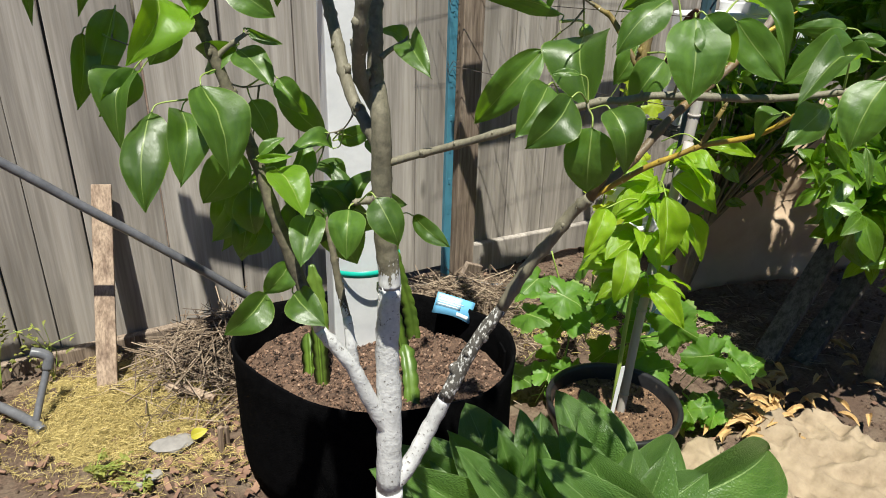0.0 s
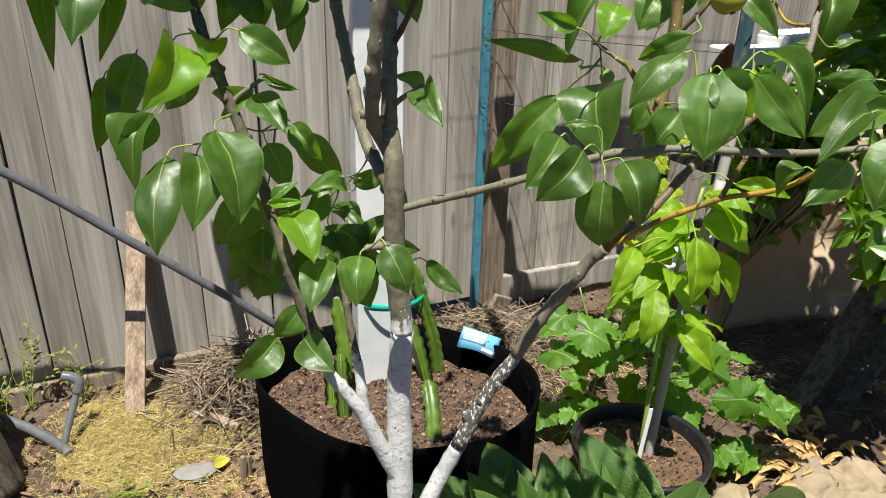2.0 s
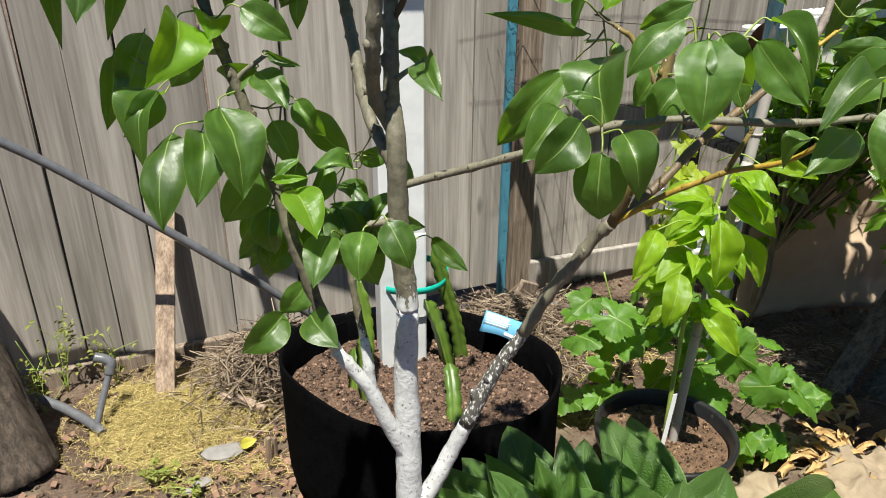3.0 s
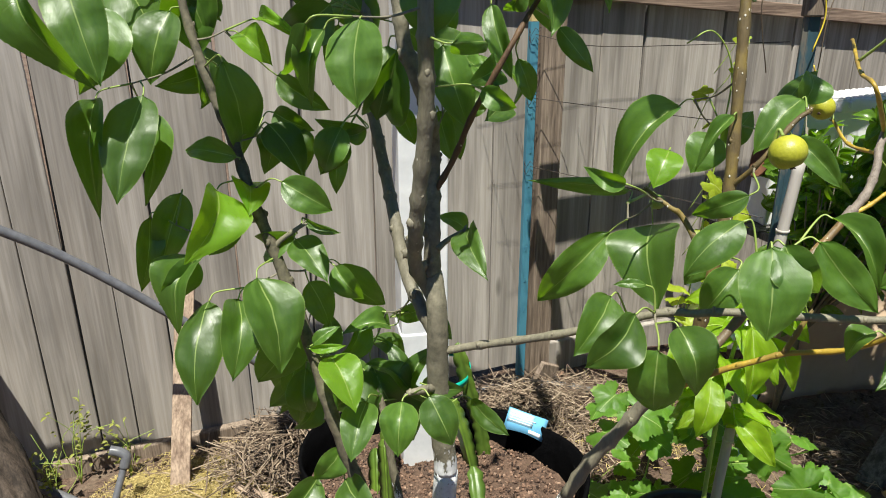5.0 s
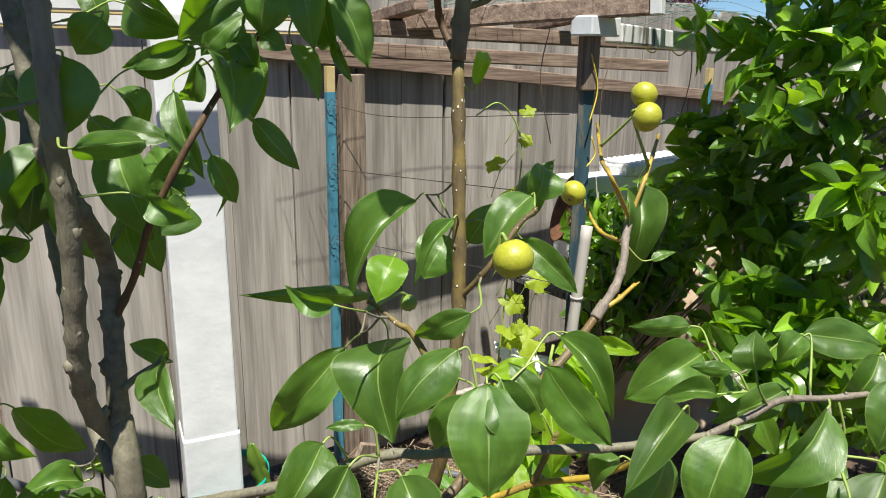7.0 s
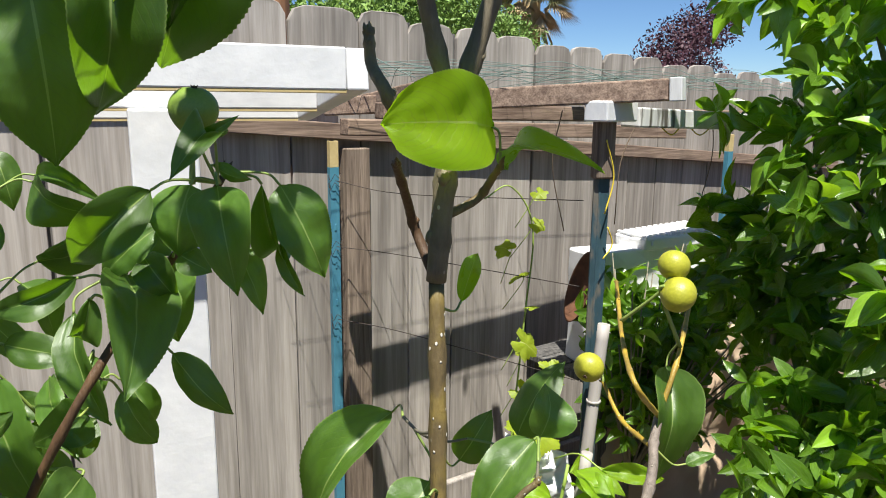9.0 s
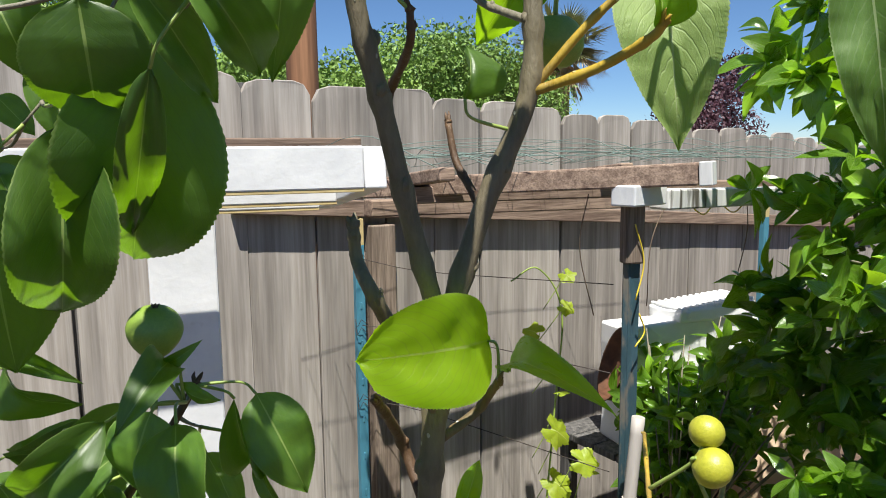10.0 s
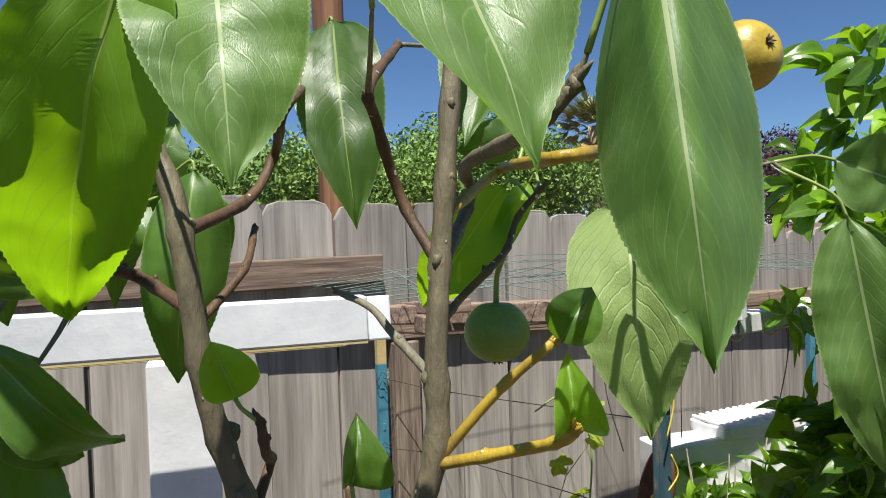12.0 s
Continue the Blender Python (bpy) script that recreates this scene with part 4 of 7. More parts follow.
stem((0.444, 0.860, 0.905), (0.414, 0.877, 1.019), (0.401, 0.900, 1.091), (0.381, 0.929, 1.174), (0.366, 0.945, 1.229), (0.356, 0.964, 1.280), (0.343, 0.981, 1.325), (0.330, 1.005, 1.389), (0.327, 1.012, 1.432), r=(0.0064, 0.0036), mat=EDGESIDE)
stem((0.479, 0.852, 0.847), (0.477, 0.855, 0.880), (0.475, 0.860, 0.914), r=(0.0065, 0.005), mat=WHITEWASH)
stem((0.475, 0.860, 0.912), (0.471, 0.870, 0.951), (0.469, 0.880, 0.988), (0.470, 0.900, 1.019), r=(0.0045, 0.003), mat=EDGESIDE)
stem((0.520, 0.850, 0.660), (0.546, 0.845, 0.693), (0.570, 0.840, 0.744), (0.586, 0.830, 0.790), r=(0.0115, 0.0088), mat=WHITEWASH)
stem((0.585, 0.830, 0.788), (0.613, 0.815, 0.864), (0.638, 0.800, 0.915), r=(0.0092, 0.0066), mat=WASHWORN)
stem((0.637, 0.800, 0.914), (0.654, 0.785, 0.963), (0.669, 0.765, 1.005), (0.682, 0.750, 1.040), (0.689, 0.735, 1.059), r=(0.0068, 0.006), mat=BARK)
stem((0.689, 0.735, 1.059), (0.696, 0.707, 1.136), (0.704, 0.706, 1.196), (0.715, 0.712, 1.246), (0.724, 0.726, 1.345), (0.731, 0.739, 1.425), r=(0.0054, 0.0043), mat=BARKYOUNG)
stem((0.731, 0.739, 1.425), (0.733, 0.736, 1.470), (0.738, 0.735, 1.515), r=(0.0056, 0.0056), mat=BARKWARM)
stem((0.738, 0.735, 1.510), (0.754, 0.727, 1.566), (0.773, 0.718, 1.618), (0.776, 0.719, 1.660), (0.781, 0.723, 1.690), (0.788, 0.726, 1.740), (0.800, 0.735, 1.810), r=(0.0051, 0.0034), mat=BARKWARM)
stem((0.738, 0.735, 1.510), (0.722, 0.734, 1.560), (0.709, 0.733, 1.608), (0.697, 0.732, 1.650), (0.692, 0.732, 1.690), (0.689, 0.738, 1.720), (0.682, 0.750, 1.745), (0.674, 0.775, 1.810), r=(0.0045, 0.0036), mat=BARKWARM)
stem((0.773, 0.718, 1.618), (0.791, 0.701, 1.646), (0.804, 0.685, 1.664), r=(0.0021, 0.0017), mat=BARKGOLD)
stem((0.773, 0.718, 1.618), (0.788, 0.691, 1.627), (0.792, 0.667, 1.636), (0.792, 0.660, 1.641), r=(0.0023, 0.0018), mat=BARKGOLD)
stem((0.754, 0.727, 1.566), (0.753, 0.735, 1.577), (0.752, 0.745, 1.589), (0.752, 0.751, 1.606), r=(0.0021, 0.0016), mat=BARKRED)
stem((0.710, 0.734, 1.606), (0.722, 0.751, 1.620), (0.711, 0.715, 1.634), (0.708, 0.709, 1.646), r=(0.0021, 0.0015), mat=BARKRED)
stem((0.731, 0.739, 1.425), (0.729, 0.757, 1.451), (0.716, 0.745, 1.470), (0.700, 0.729, 1.489), r=(0.003, 0.0022), mat=BARKRED)
stem((0.732, 0.737, 1.459), (0.759, 0.741, 1.467), (0.764, 0.734, 1.479), (0.765, 0.729, 1.485), r=(0.0026, 0.002), mat=BARKYOUNG)
stem((0.741, 0.786, 1.499), (0.726, 0.782, 1.524), (0.725, 0.796, 1.539), (0.724, 0.797, 1.556), r=(0.0042, 0.003), mat=BARKWARM)
stem((0.781, 0.723, 1.690), (0.774, 0.740, 1.717), (0.761, 0.732, 1.745), (0.753, 0.719, 1.755), (0.802, 0.795, 1.792), r=(0.0023, 0.0018), mat=BARKRED)
stem((0.781, 0.722, 1.690), (0.839, 0.793, 1.721), (0.801, 0.736, 1.729), (0.767, 0.646, 1.730), (0.769, 0.629, 1.739), r=(0.0028, 0.0022), mat=BARKWARM)
stem((0.784, 0.724, 1.709), (0.846, 0.778, 1.732), (0.797, 0.686, 1.726), (0.784, 0.647, 1.724), (0.888, 0.731, 1.738), (0.897, 0.713, 1.729), r=(0.0022, 0.0018), mat=BARKGOLD)
stem((0.777, 0.720, 1.667), (0.810, 0.759, 1.673), (0.824, 0.757, 1.685), (0.844, 0.771, 1.694), (0.858, 0.781, 1.709), (0.868, 0.776, 1.722), r=(0.0018, 0.0016), mat=BARKYOUNG)
stem((0.775, 0.719, 1.649), (0.775, 0.753, 1.662), (0.772, 0.769, 1.672), (0.769, 0.799, 1.677), r=(0.002, 0.0014), mat=BARK)
stem((0.693, 0.732, 1.680), (0.682, 0.777, 1.690), (0.664, 0.766, 1.698), (0.654, 0.900, 1.716), r=(0.0024, 0.002), mat=BARKRED)
stem((0.690, 0.735, 1.705), (0.724, 0.774, 1.719), (0.739, 0.788, 1.739), (0.731, 0.746, 1.750), (0.774, 0.834, 1.782), r=(0.0024, 0.0016), mat=BARKRED)
stem((0.694, 0.732, 1.675), (0.715, 0.751, 1.692), (0.727, 0.780, 1.707), r=(0.0017, 0.0013), mat=BARKRED)
stem((0.689, 0.735, 1.059), (0.742, 0.735, 1.093), (0.790, 0.737, 1.132), (0.861, 0.740, 1.172), (0.895, 0.739, 1.202), r=(0.0046, 0.0037), mat=BARKOCHRE)
stem((0.893, 0.739, 1.200), (0.899, 0.739, 1.206), (0.905, 0.739, 1.212), r=(0.0056, 0.0052), mat=BARKGREY, name="branch_collar")
stem((0.900, 0.739, 1.207), (0.920, 0.740, 1.226), (0.938, 0.748, 1.248), (0.950, 0.758, 1.262), (0.963, 0.765, 1.278), r=(0.0041, 0.0036), mat=BARKGREY)
stem((0.900, 0.738, 1.207), (0.916, 0.734, 1.214), (0.930, 0.728, 1.227), r=(0.0024, 0.0018), mat=BARKGOLD, name="twig")
stem((0.963, 0.765, 1.278), (0.896, 0.735, 1.329), (0.947, 0.792, 1.335), (1.012, 0.858, 1.360), r=(0.0021, 0.0016), mat=BARKGOLD)
stem((0.963, 0.765, 1.278), (0.990, 0.771, 1.319), (1.045, 0.803, 1.349), r=(0.0022, 0.0018), mat=BARKGOLD)
stem((0.947, 0.755, 1.259), (0.968, 0.806, 1.258), (0.983, 0.841, 1.276), r=(0.002, 0.0016), mat=BARKGOLD)
stem((0.689, 0.735, 1.059), (0.715, 0.698, 1.096), (0.734, 0.674, 1.115), (0.748, 0.656, 1.128), (0.770, 0.619, 1.145), (0.779, 0.585, 1.176), r=(0.0029, 0.002), mat=BARKGOLD)
stem((0.746, 0.659, 1.127), (0.752, 0.655, 1.146), (0.759, 0.653, 1.161), r=(0.0025, 0.002), mat=BARKYOUNG)
stem((0.515, 0.849, 1.084), (0.539, 0.821, 1.099), (0.559, 0.794, 1.112), (0.590, 0.749, 1.135), (0.641, 0.696, 1.167), (0.657, 0.672, 1.174), (0.675, 0.650, 1.181), (0.741, 0.606, 1.182), (0.772, 0.581, 1.187), (0.800, 0.559, 1.194), r=(0.004, 0.0026), mat=BARK)
stem((0.800, 0.559, 1.194), (0.822, 0.543, 1.209), (0.836, 0.532, 1.220), (0.845, 0.509, 1.228), (0.868, 0.485, 1.236), r=(0.0026, 0.0018), mat=BARKGREY)
stem((0.514, 0.852, 1.188), (0.526, 0.856, 1.194), (0.542, 0.854, 1.202), r=(0.003, 0.002), mat=BARK)
stem((0.372, 0.939, 1.209), (0.353, 0.943, 1.210), (0.346, 0.942, 1.214), r=(0.003, 0.002), mat=BARK)
stem((0.379, 0.931, 1.181), (0.387, 0.927, 1.191), (0.405, 0.919, 1.205), r=(0.003, 0.002), mat=BARK)
stem((0.516, 0.849, 1.047), (0.492, 0.840, 1.052), (0.481, 0.839, 1.053), r=(0.0045, 0.003), mat=BARK)
stem((0.716, 0.714, 1.258), (0.725, 0.694, 1.284), (0.749, 0.689, 1.314), (0.759, 0.685, 1.323), r=(0.0022, 0.0018), mat=BARKYOUNG)
stem((0.703, 0.706, 1.189), (0.692, 0.735, 1.229), (0.683, 0.743, 1.238), (0.675, 0.765, 1.249), r=(0.003, 0.0016), mat=BARKYOUNG)

# leaves: base, tip, width, the way the upper side looks
leaf((0.358, 0.906, 1.164), (0.367, 0.859, 1.089), 0.059, (0.33, -0.84, 0.44))
leaf((0.342, 0.927, 1.138), (0.326, 0.873, 1.084), 0.042, (0.14, -0.91, 0.38))
leaf((0.316, 0.936, 1.136), (0.287, 0.880, 1.066), 0.046, (-0.43, -0.76, 0.49))
leaf((0.316, 0.973, 1.167), (0.276, 0.933, 1.122), 0.042, (-0.50, -0.66, 0.55))
leaf((0.309, 0.954, 1.174), (0.274, 0.952, 1.131), 0.035, (0.37, -0.93, 0.04))
leaf((0.334, 0.942, 1.240), (0.310, 0.894, 1.195), 0.051, (0.31, -0.95, 0.07), 'young')
leaf((0.365, 0.968, 1.238), (0.358, 0.909, 1.226), 0.036, (0.02, -0.97, 0.24), 'young')
leaf((0.275, 1.024, 1.198), (0.259, 1.003, 1.129), 0.028, (0.25, -0.93, 0.26))
leaf((0.308, 1.029, 1.219), (0.279, 1.014, 1.147), 0.037, (-0.06, -0.95, 0.31))
leaf((0.348, 0.941, 1.214), (0.321, 0.939, 1.179), 0.030, (-0.03, -0.96, 0.26))
leaf((0.244, 1.000, 1.319), (0.231, 0.946, 1.236), 0.028, (-0.10, -0.97, 0.20))
leaf((0.284, 0.974, 1.324), (0.250, 0.920, 1.246), 0.045, (-0.25, -0.92, 0.30))
leaf((0.282, 1.024, 1.302), (0.282, 0.981, 1.229), 0.026, (0.30, -0.95, 0.10))
leaf((0.350, 1.026, 1.340), (0.297, 1.017, 1.326), 0.028, (0.03, -0.96, -0.28))
leaf((0.352, 0.951, 1.353), (0.367, 0.979, 1.261), 0.042, (0.19, -0.96, 0.20))
leaf((0.355, 0.945, 1.269), (0.312, 0.973, 1.274), 0.023, (-0.04, -0.93, 0.36))
leaf((0.277, 1.055, 1.428), (0.308, 1.012, 1.352), 0.057, (0.26, -0.96, 0.12))
leaf((0.208, 0.948, 1.433), (0.228, 0.905, 1.347), 0.041, (-0.36, -0.93, -0.10))
leaf((0.236, 0.959, 1.434), (0.252, 0.917, 1.343), 0.046, (-0.06, -1.00, 0.02))
leaf((0.261, 1.004, 1.399), (0.241, 0.985, 1.327), 0.038, (0.32, -0.95, -0.03))
leaf((0.317, 1.013, 1.394), (0.291, 0.999, 1.331), 0.043, (-0.41, -0.89, 0.19))
leaf((0.389, 0.964, 1.387), (0.410, 0.884, 1.372), 0.014, (-0.10, -0.98, 0.18), 'young')
leaf((0.372, 0.984, 1.375), (0.394, 0.950, 1.350), 0.027, (0.01, -0.98, 0.20), 'young')
leaf((0.388, 0.777, 1.391), (0.381, 0.832, 1.344), 0.016, (0.12, -0.99, 0.01))
leaf((0.408, 0.809, 1.385), (0.388, 0.799, 1.337), 0.019, (-0.52, -0.84, 0.19))
leaf((0.427, 0.781, 1.393), (0.415, 0.764, 1.336), 0.045, (-0.71, -0.70, 0.10))
leaf((0.488, 0.877, 1.364), (0.487, 0.940, 1.292), 0.040, (-0.23, -0.97, 0.10))
leaf((0.505, 0.922, 1.307), (0.514, 0.905, 1.275), 0.021, (-0.34, -0.93, 0.18))
leaf((0.539, 0.907, 1.305), (0.544, 0.887, 1.260), 0.023, (-0.48, -0.86, 0.16))
leaf((0.555, 0.898, 1.330), (0.551, 0.888, 1.299), 0.023, (-0.33, -0.93, 0.14))
leaf((0.483, 0.751, 1.377), (0.544, 0.805, 1.373), 0.017, (-0.43, -0.90, 0.11))
leaf((0.571, 0.852, 1.349), (0.546, 0.841, 1.339), 0.028, (-0.39, -0.92, 0.01))
leaf((0.540, 0.910, 1.343), (0.571, 0.890, 1.328), 0.016, (-0.26, -0.89, 0.38))
leaf((0.527, 0.792, 1.339), (0.550, 0.777, 1.324), 0.018, (-0.51, -0.86, 0.03))
leaf((0.591, 0.851, 1.355), (0.609, 0.854, 1.316), 0.019, (-0.33, -0.92, 0.18))
leaf((0.547, 0.854, 1.203), (0.528, 0.782, 1.184), 0.029, (-0.60, -0.76, 0.22))
leaf((0.553, 0.870, 1.196), (0.529, 0.885, 1.210), 0.019, (-0.19, -0.80, 0.56))
leaf((0.493, 0.806, 1.424), (0.481, 0.799, 1.378), 0.047, (-0.60, -0.79, 0.12))
leaf((0.543, 0.932, 1.451), (0.523, 0.936, 1.425), 0.032, (-0.25, -0.97, -0.01))
leaf((0.481, 0.982, 1.406), (0.497, 0.961, 1.374), 0.040, (-0.49, -0.85, -0.21))
leaf((0.451, 0.950, 1.400), (0.410, 0.969, 1.375), 0.044, (0.04, -0.99, -0.15))
leaf((0.440, 0.927, 1.457), (0.443, 0.912, 1.417), 0.042, (-0.50, -0.86, -0.10))
leaf((0.413, 0.931, 1.452), (0.425, 0.907, 1.406), 0.031, (0.05, -1.00, 0.03))
leaf((0.569, 0.969, 1.465), (0.605, 0.938, 1.442), 0.032, (-0.40, -0.86, -0.32))
leaf((0.611, 0.930, 1.430), (0.564, 0.955, 1.413), 0.024, (-0.19, -0.94, -0.29))
leaf((0.629, 0.877, 1.456), (0.593, 0.893, 1.434), 0.044, (-0.22, -0.94, -0.27))
leaf((0.399, 0.923, 1.191), (0.414, 0.869, 1.169), 0.033, (-0.01, -0.90, 0.43))
leaf((0.401, 0.927, 1.195), (0.372, 0.972, 1.171), 0.029, (-0.13, -0.96, 0.25))
leaf((0.409, 0.925, 1.210), (0.438, 0.907, 1.196), 0.010, (-0.42, -0.89, -0.16))
leaf((0.387, 0.905, 1.252), (0.429, 0.894, 1.223), 0.031, (-0.22, -0.95, 0.24))
leaf((0.450, 0.938, 1.287), (0.429, 0.931, 1.248), 0.029, (-0.02, -1.00, 0.10))
leaf((0.452, 0.942, 1.270), (0.441, 0.931, 1.229), 0.018, (-0.46, -0.85, 0.26))
leaf((0.386, 0.964, 1.286), (0.386, 0.951, 1.251), 0.033, (0.23, -0.95, 0.20))
leaf((0.411, 0.966, 1.287), (0.420, 0.948, 1.251), 0.033, (0.06, -0.96, 0.27))
leaf((0.398, 0.977, 1.302), (0.428, 0.958, 1.285), 0.026, (-0.27, -0.96, 0.02))
leaf((0.407, 0.997, 1.334), (0.449, 0.967, 1.302), 0.026, (-0.37, -0.92, -0.13))
leaf((0.475, 0.938, 1.287), (0.432, 0.960, 1.295), 0.020, (-0.32, -0.90, -0.31))
leaf((0.477, 0.938, 1.287), (0.454, 0.945, 1.280), 0.018, (-0.16, -0.97, -0.20))
leaf((0.453, 0.975, 1.140), (0.500, 0.970, 1.079), 0.036, (-0.60, -0.79, 0.11))
leaf((0.432, 0.909, 1.164), (0.451, 0.889, 1.132), 0.024, (-0.39, -0.88, 0.28))
leaf((0.413, 0.942, 1.138), (0.431, 0.931, 1.090), 0.035, (0.15, -0.84, 0.52))
leaf((0.491, 0.926, 1.082), (0.443, 0.922, 1.091), 0.027, (-0.21, -0.58, 0.79))
leaf((0.417, 0.886, 1.082), (0.425, 0.832, 1.051), 0.040, (0.02, -0.83, 0.55), 'young')
leaf((0.446, 0.869, 1.034), (0.416, 0.826, 1.003), 0.035, (-0.39, -0.71, 0.59))
leaf((0.470, 0.833, 1.049), (0.455, 0.806, 1.010), 0.036, (-0.35, -0.75, 0.56))
leaf((0.484, 0.799, 1.070), (0.498, 0.776, 1.028), 0.035, (-0.26, -0.78, 0.57))
leaf((0.502, 0.863, 1.045), (0.535, 0.839, 1.041), 0.023, (-0.39, -0.85, 0.36))
leaf((0.552, 0.854, 1.020), (0.573, 0.814, 0.995), 0.022, (-0.71, -0.69, 0.17))
leaf((0.398, 0.891, 0.945), (0.351, 0.878, 0.912), 0.037, (-0.02, -0.93, 0.36))
leaf((0.421, 0.871, 0.949), (0.435, 0.822, 0.933), 0.037, (-0.36, -0.85, 0.38))
leaf((0.422, 0.877, 0.983), (0.392, 0.878, 0.952), 0.032, (0.10, -0.95, 0.30))
leaf((0.418, 1.030, 1.015), (0.375, 1.021, 0.955), 0.035, (0.10, -0.97, 0.20))
leaf((0.429, 1.042, 1.000), (0.389, 1.028, 0.935), 0.029, (0.21, -0.96, 0.17))
leaf((0.421, 1.027, 0.986), (0.402, 1.008, 0.930), 0.031, (-0.22, -0.88, 0.41))
leaf((0.444, 1.062, 1.007), (0.420, 1.045, 0.949), 0.032, (0.10, -0.96, 0.27))
leaf((0.414, 1.092, 0.990), (0.392, 1.078, 0.940), 0.031, (-0.23, -0.89, 0.40))
leaf((0.398, 0.885, 1.094), (0.429, 0.872, 1.097), 0.009, (-0.21, -0.93, 0.31), 'young')
leaf((0.401, 0.885, 1.098), (0.426, 0.881, 1.114), 0.013, (-0.32, -0.66, 0.68))
leaf((0.497, 0.885, 1.027), (0.461, 0.911, 1.054), 0.025, (0.09, -0.62, 0.78))
leaf((0.500, 0.894, 1.022), (0.488, 0.918, 1.071), 0.022, (0.19, -0.79, 0.58))
leaf((0.497, 0.895, 1.022), (0.528, 0.899, 1.066), 0.022, (-0.47, -0.67, 0.58))
leaf((0.500, 0.932, 1.089), (0.537, 0.920, 1.100), 0.023, (-0.21, -0.97, -0.07))
leaf((0.467, 0.946, 1.089), (0.438, 0.938, 1.039), 0.026, (0.19, -0.96, 0.22))
leaf((0.488, 0.919, 1.044), (0.456, 0.922, 1.016), 0.026, (-0.46, -0.48, 0.75))
leaf((0.530, 0.928, 1.085), (0.555, 0.909, 1.062), 0.026, (-0.03, -0.72, 0.69))
leaf((0.480, 0.951, 1.058), (0.510, 0.929, 1.035), 0.025, (0.00, -0.71, 0.71))
leaf((0.417, 0.955, 1.028), (0.433, 0.930, 0.983), 0.028, (0.30, -0.72, 0.62))
leaf((0.439, 0.957, 1.089), (0.411, 0.952, 1.044), 0.027, (0.12, -0.96, 0.26))
leaf((0.401, 0.958, 1.050), (0.382, 0.950, 1.008), 0.025, (-0.21, -0.83, 0.51))
leaf((0.416, 0.958, 1.006), (0.393, 0.950, 0.960), 0.025, (0.26, -0.91, 0.32))
leaf((0.453, 0.973, 1.025), (0.478, 0.951, 0.995), 0.030, (-0.25, -0.84, 0.48))
leaf((0.658, 0.611, 1.248), (0.645, 0.591, 1.190), 0.046, (-0.54, -0.72, 0.43))
leaf((0.700, 0.783, 1.209), (0.666, 0.729, 1.155), 0.066, (-0.80, -0.53, 0.28))
leaf((0.660, 0.641, 1.258), (0.619, 0.651, 1.222), 0.030, (-0.68, -0.37, 0.64))
leaf((0.666, 0.608, 1.250), (0.676, 0.585, 1.219), 0.030, (-0.83, -0.50, 0.23))
leaf((0.711, 0.617, 1.243), (0.725, 0.575, 1.202), 0.031, (-0.92, -0.38, 0.10))
leaf((0.730, 0.625, 1.256), (0.732, 0.577, 1.225), 0.019, (-0.39, -0.74, 0.54))
leaf((0.684, 0.826, 1.190), (0.633, 0.871, 1.106), 0.040, (-0.47, -0.83, 0.29))
leaf((0.602, 0.707, 1.184), (0.560, 0.689, 1.149), 0.035, (-0.36, -0.89, 0.30))
leaf((0.606, 0.680, 1.179), (0.566, 0.681, 1.140), 0.036, (-0.30, -0.94, 0.18))
leaf((0.609, 0.654, 1.160), (0.614, 0.658, 1.098), 0.043, (-0.63, -0.60, 0.49))
leaf((0.635, 0.664, 1.170), (0.635, 0.631, 1.131), 0.035, (-0.41, -0.74, 0.53))
leaf((0.628, 0.698, 1.193), (0.605, 0.708, 1.194), 0.008, (-0.49, -0.53, 0.69))
leaf((0.761, 0.835, 1.306), (0.687, 0.839, 1.235), 0.038, (-0.80, -0.45, 0.40))
leaf((0.694, 0.764, 1.282), (0.670, 0.751, 1.255), 0.031, (-0.67, -0.70, 0.24), 'young')
leaf((0.746, 0.766, 1.290), (0.721, 0.765, 1.260), 0.037, (-0.73, -0.64, 0.24))
leaf((0.709, 0.712, 1.319), (0.675, 0.711, 1.278), 0.012, (-0.79, -0.54, 0.28))
leaf((0.728, 0.859, 1.220), (0.610, 0.831, 1.248), 0.017, (-0.55, -0.79, 0.28))
leaf((0.624, 0.729, 1.268), (0.596, 0.745, 1.278), 0.015, (-0.62, -0.78, 0.08))
leaf((0.690, 0.667, 1.267), (0.669, 0.703, 1.243), 0.020, (-0.63, -0.77, 0.10))
leaf((0.801, 0.728, 1.320), (0.815, 0.734, 1.349), 0.032, (-0.37, -0.93, 0.04))
leaf((0.786, 0.717, 1.327), (0.743, 0.719, 1.285), 0.030, (-0.86, -0.42, 0.30))
leaf((0.759, 0.696, 1.301), (0.790, 0.667, 1.262), 0.021, (-0.64, -0.69, 0.35))
leaf((0.803, 0.812, 1.267), (0.826, 0.805, 1.302), 0.026, (-0.57, -0.74, 0.37))
leaf((0.827, 0.777, 1.294), (0.856, 0.769, 1.346), 0.034, (-0.83, -0.30, 0.48))
leaf((1.008, 0.795, 1.300), (0.970, 0.759, 1.223), 0.039, (-0.60, -0.78, 0.20))
leaf((0.982, 0.750, 1.238), (1.003, 0.738, 1.247), 0.012, (-0.70, -0.16, 0.70))
leaf((0.697, 0.673, 1.204), (0.670, 0.679, 1.166), 0.032, (-0.58, -0.68, 0.45))
leaf((0.709, 0.718, 1.211), (0.687, 0.719, 1.175), 0.029, (-0.38, -0.88, 0.28))
leaf((0.749, 0.657, 1.183), (0.735, 0.678, 1.218), 0.021, (-0.35, -0.76, 0.54))
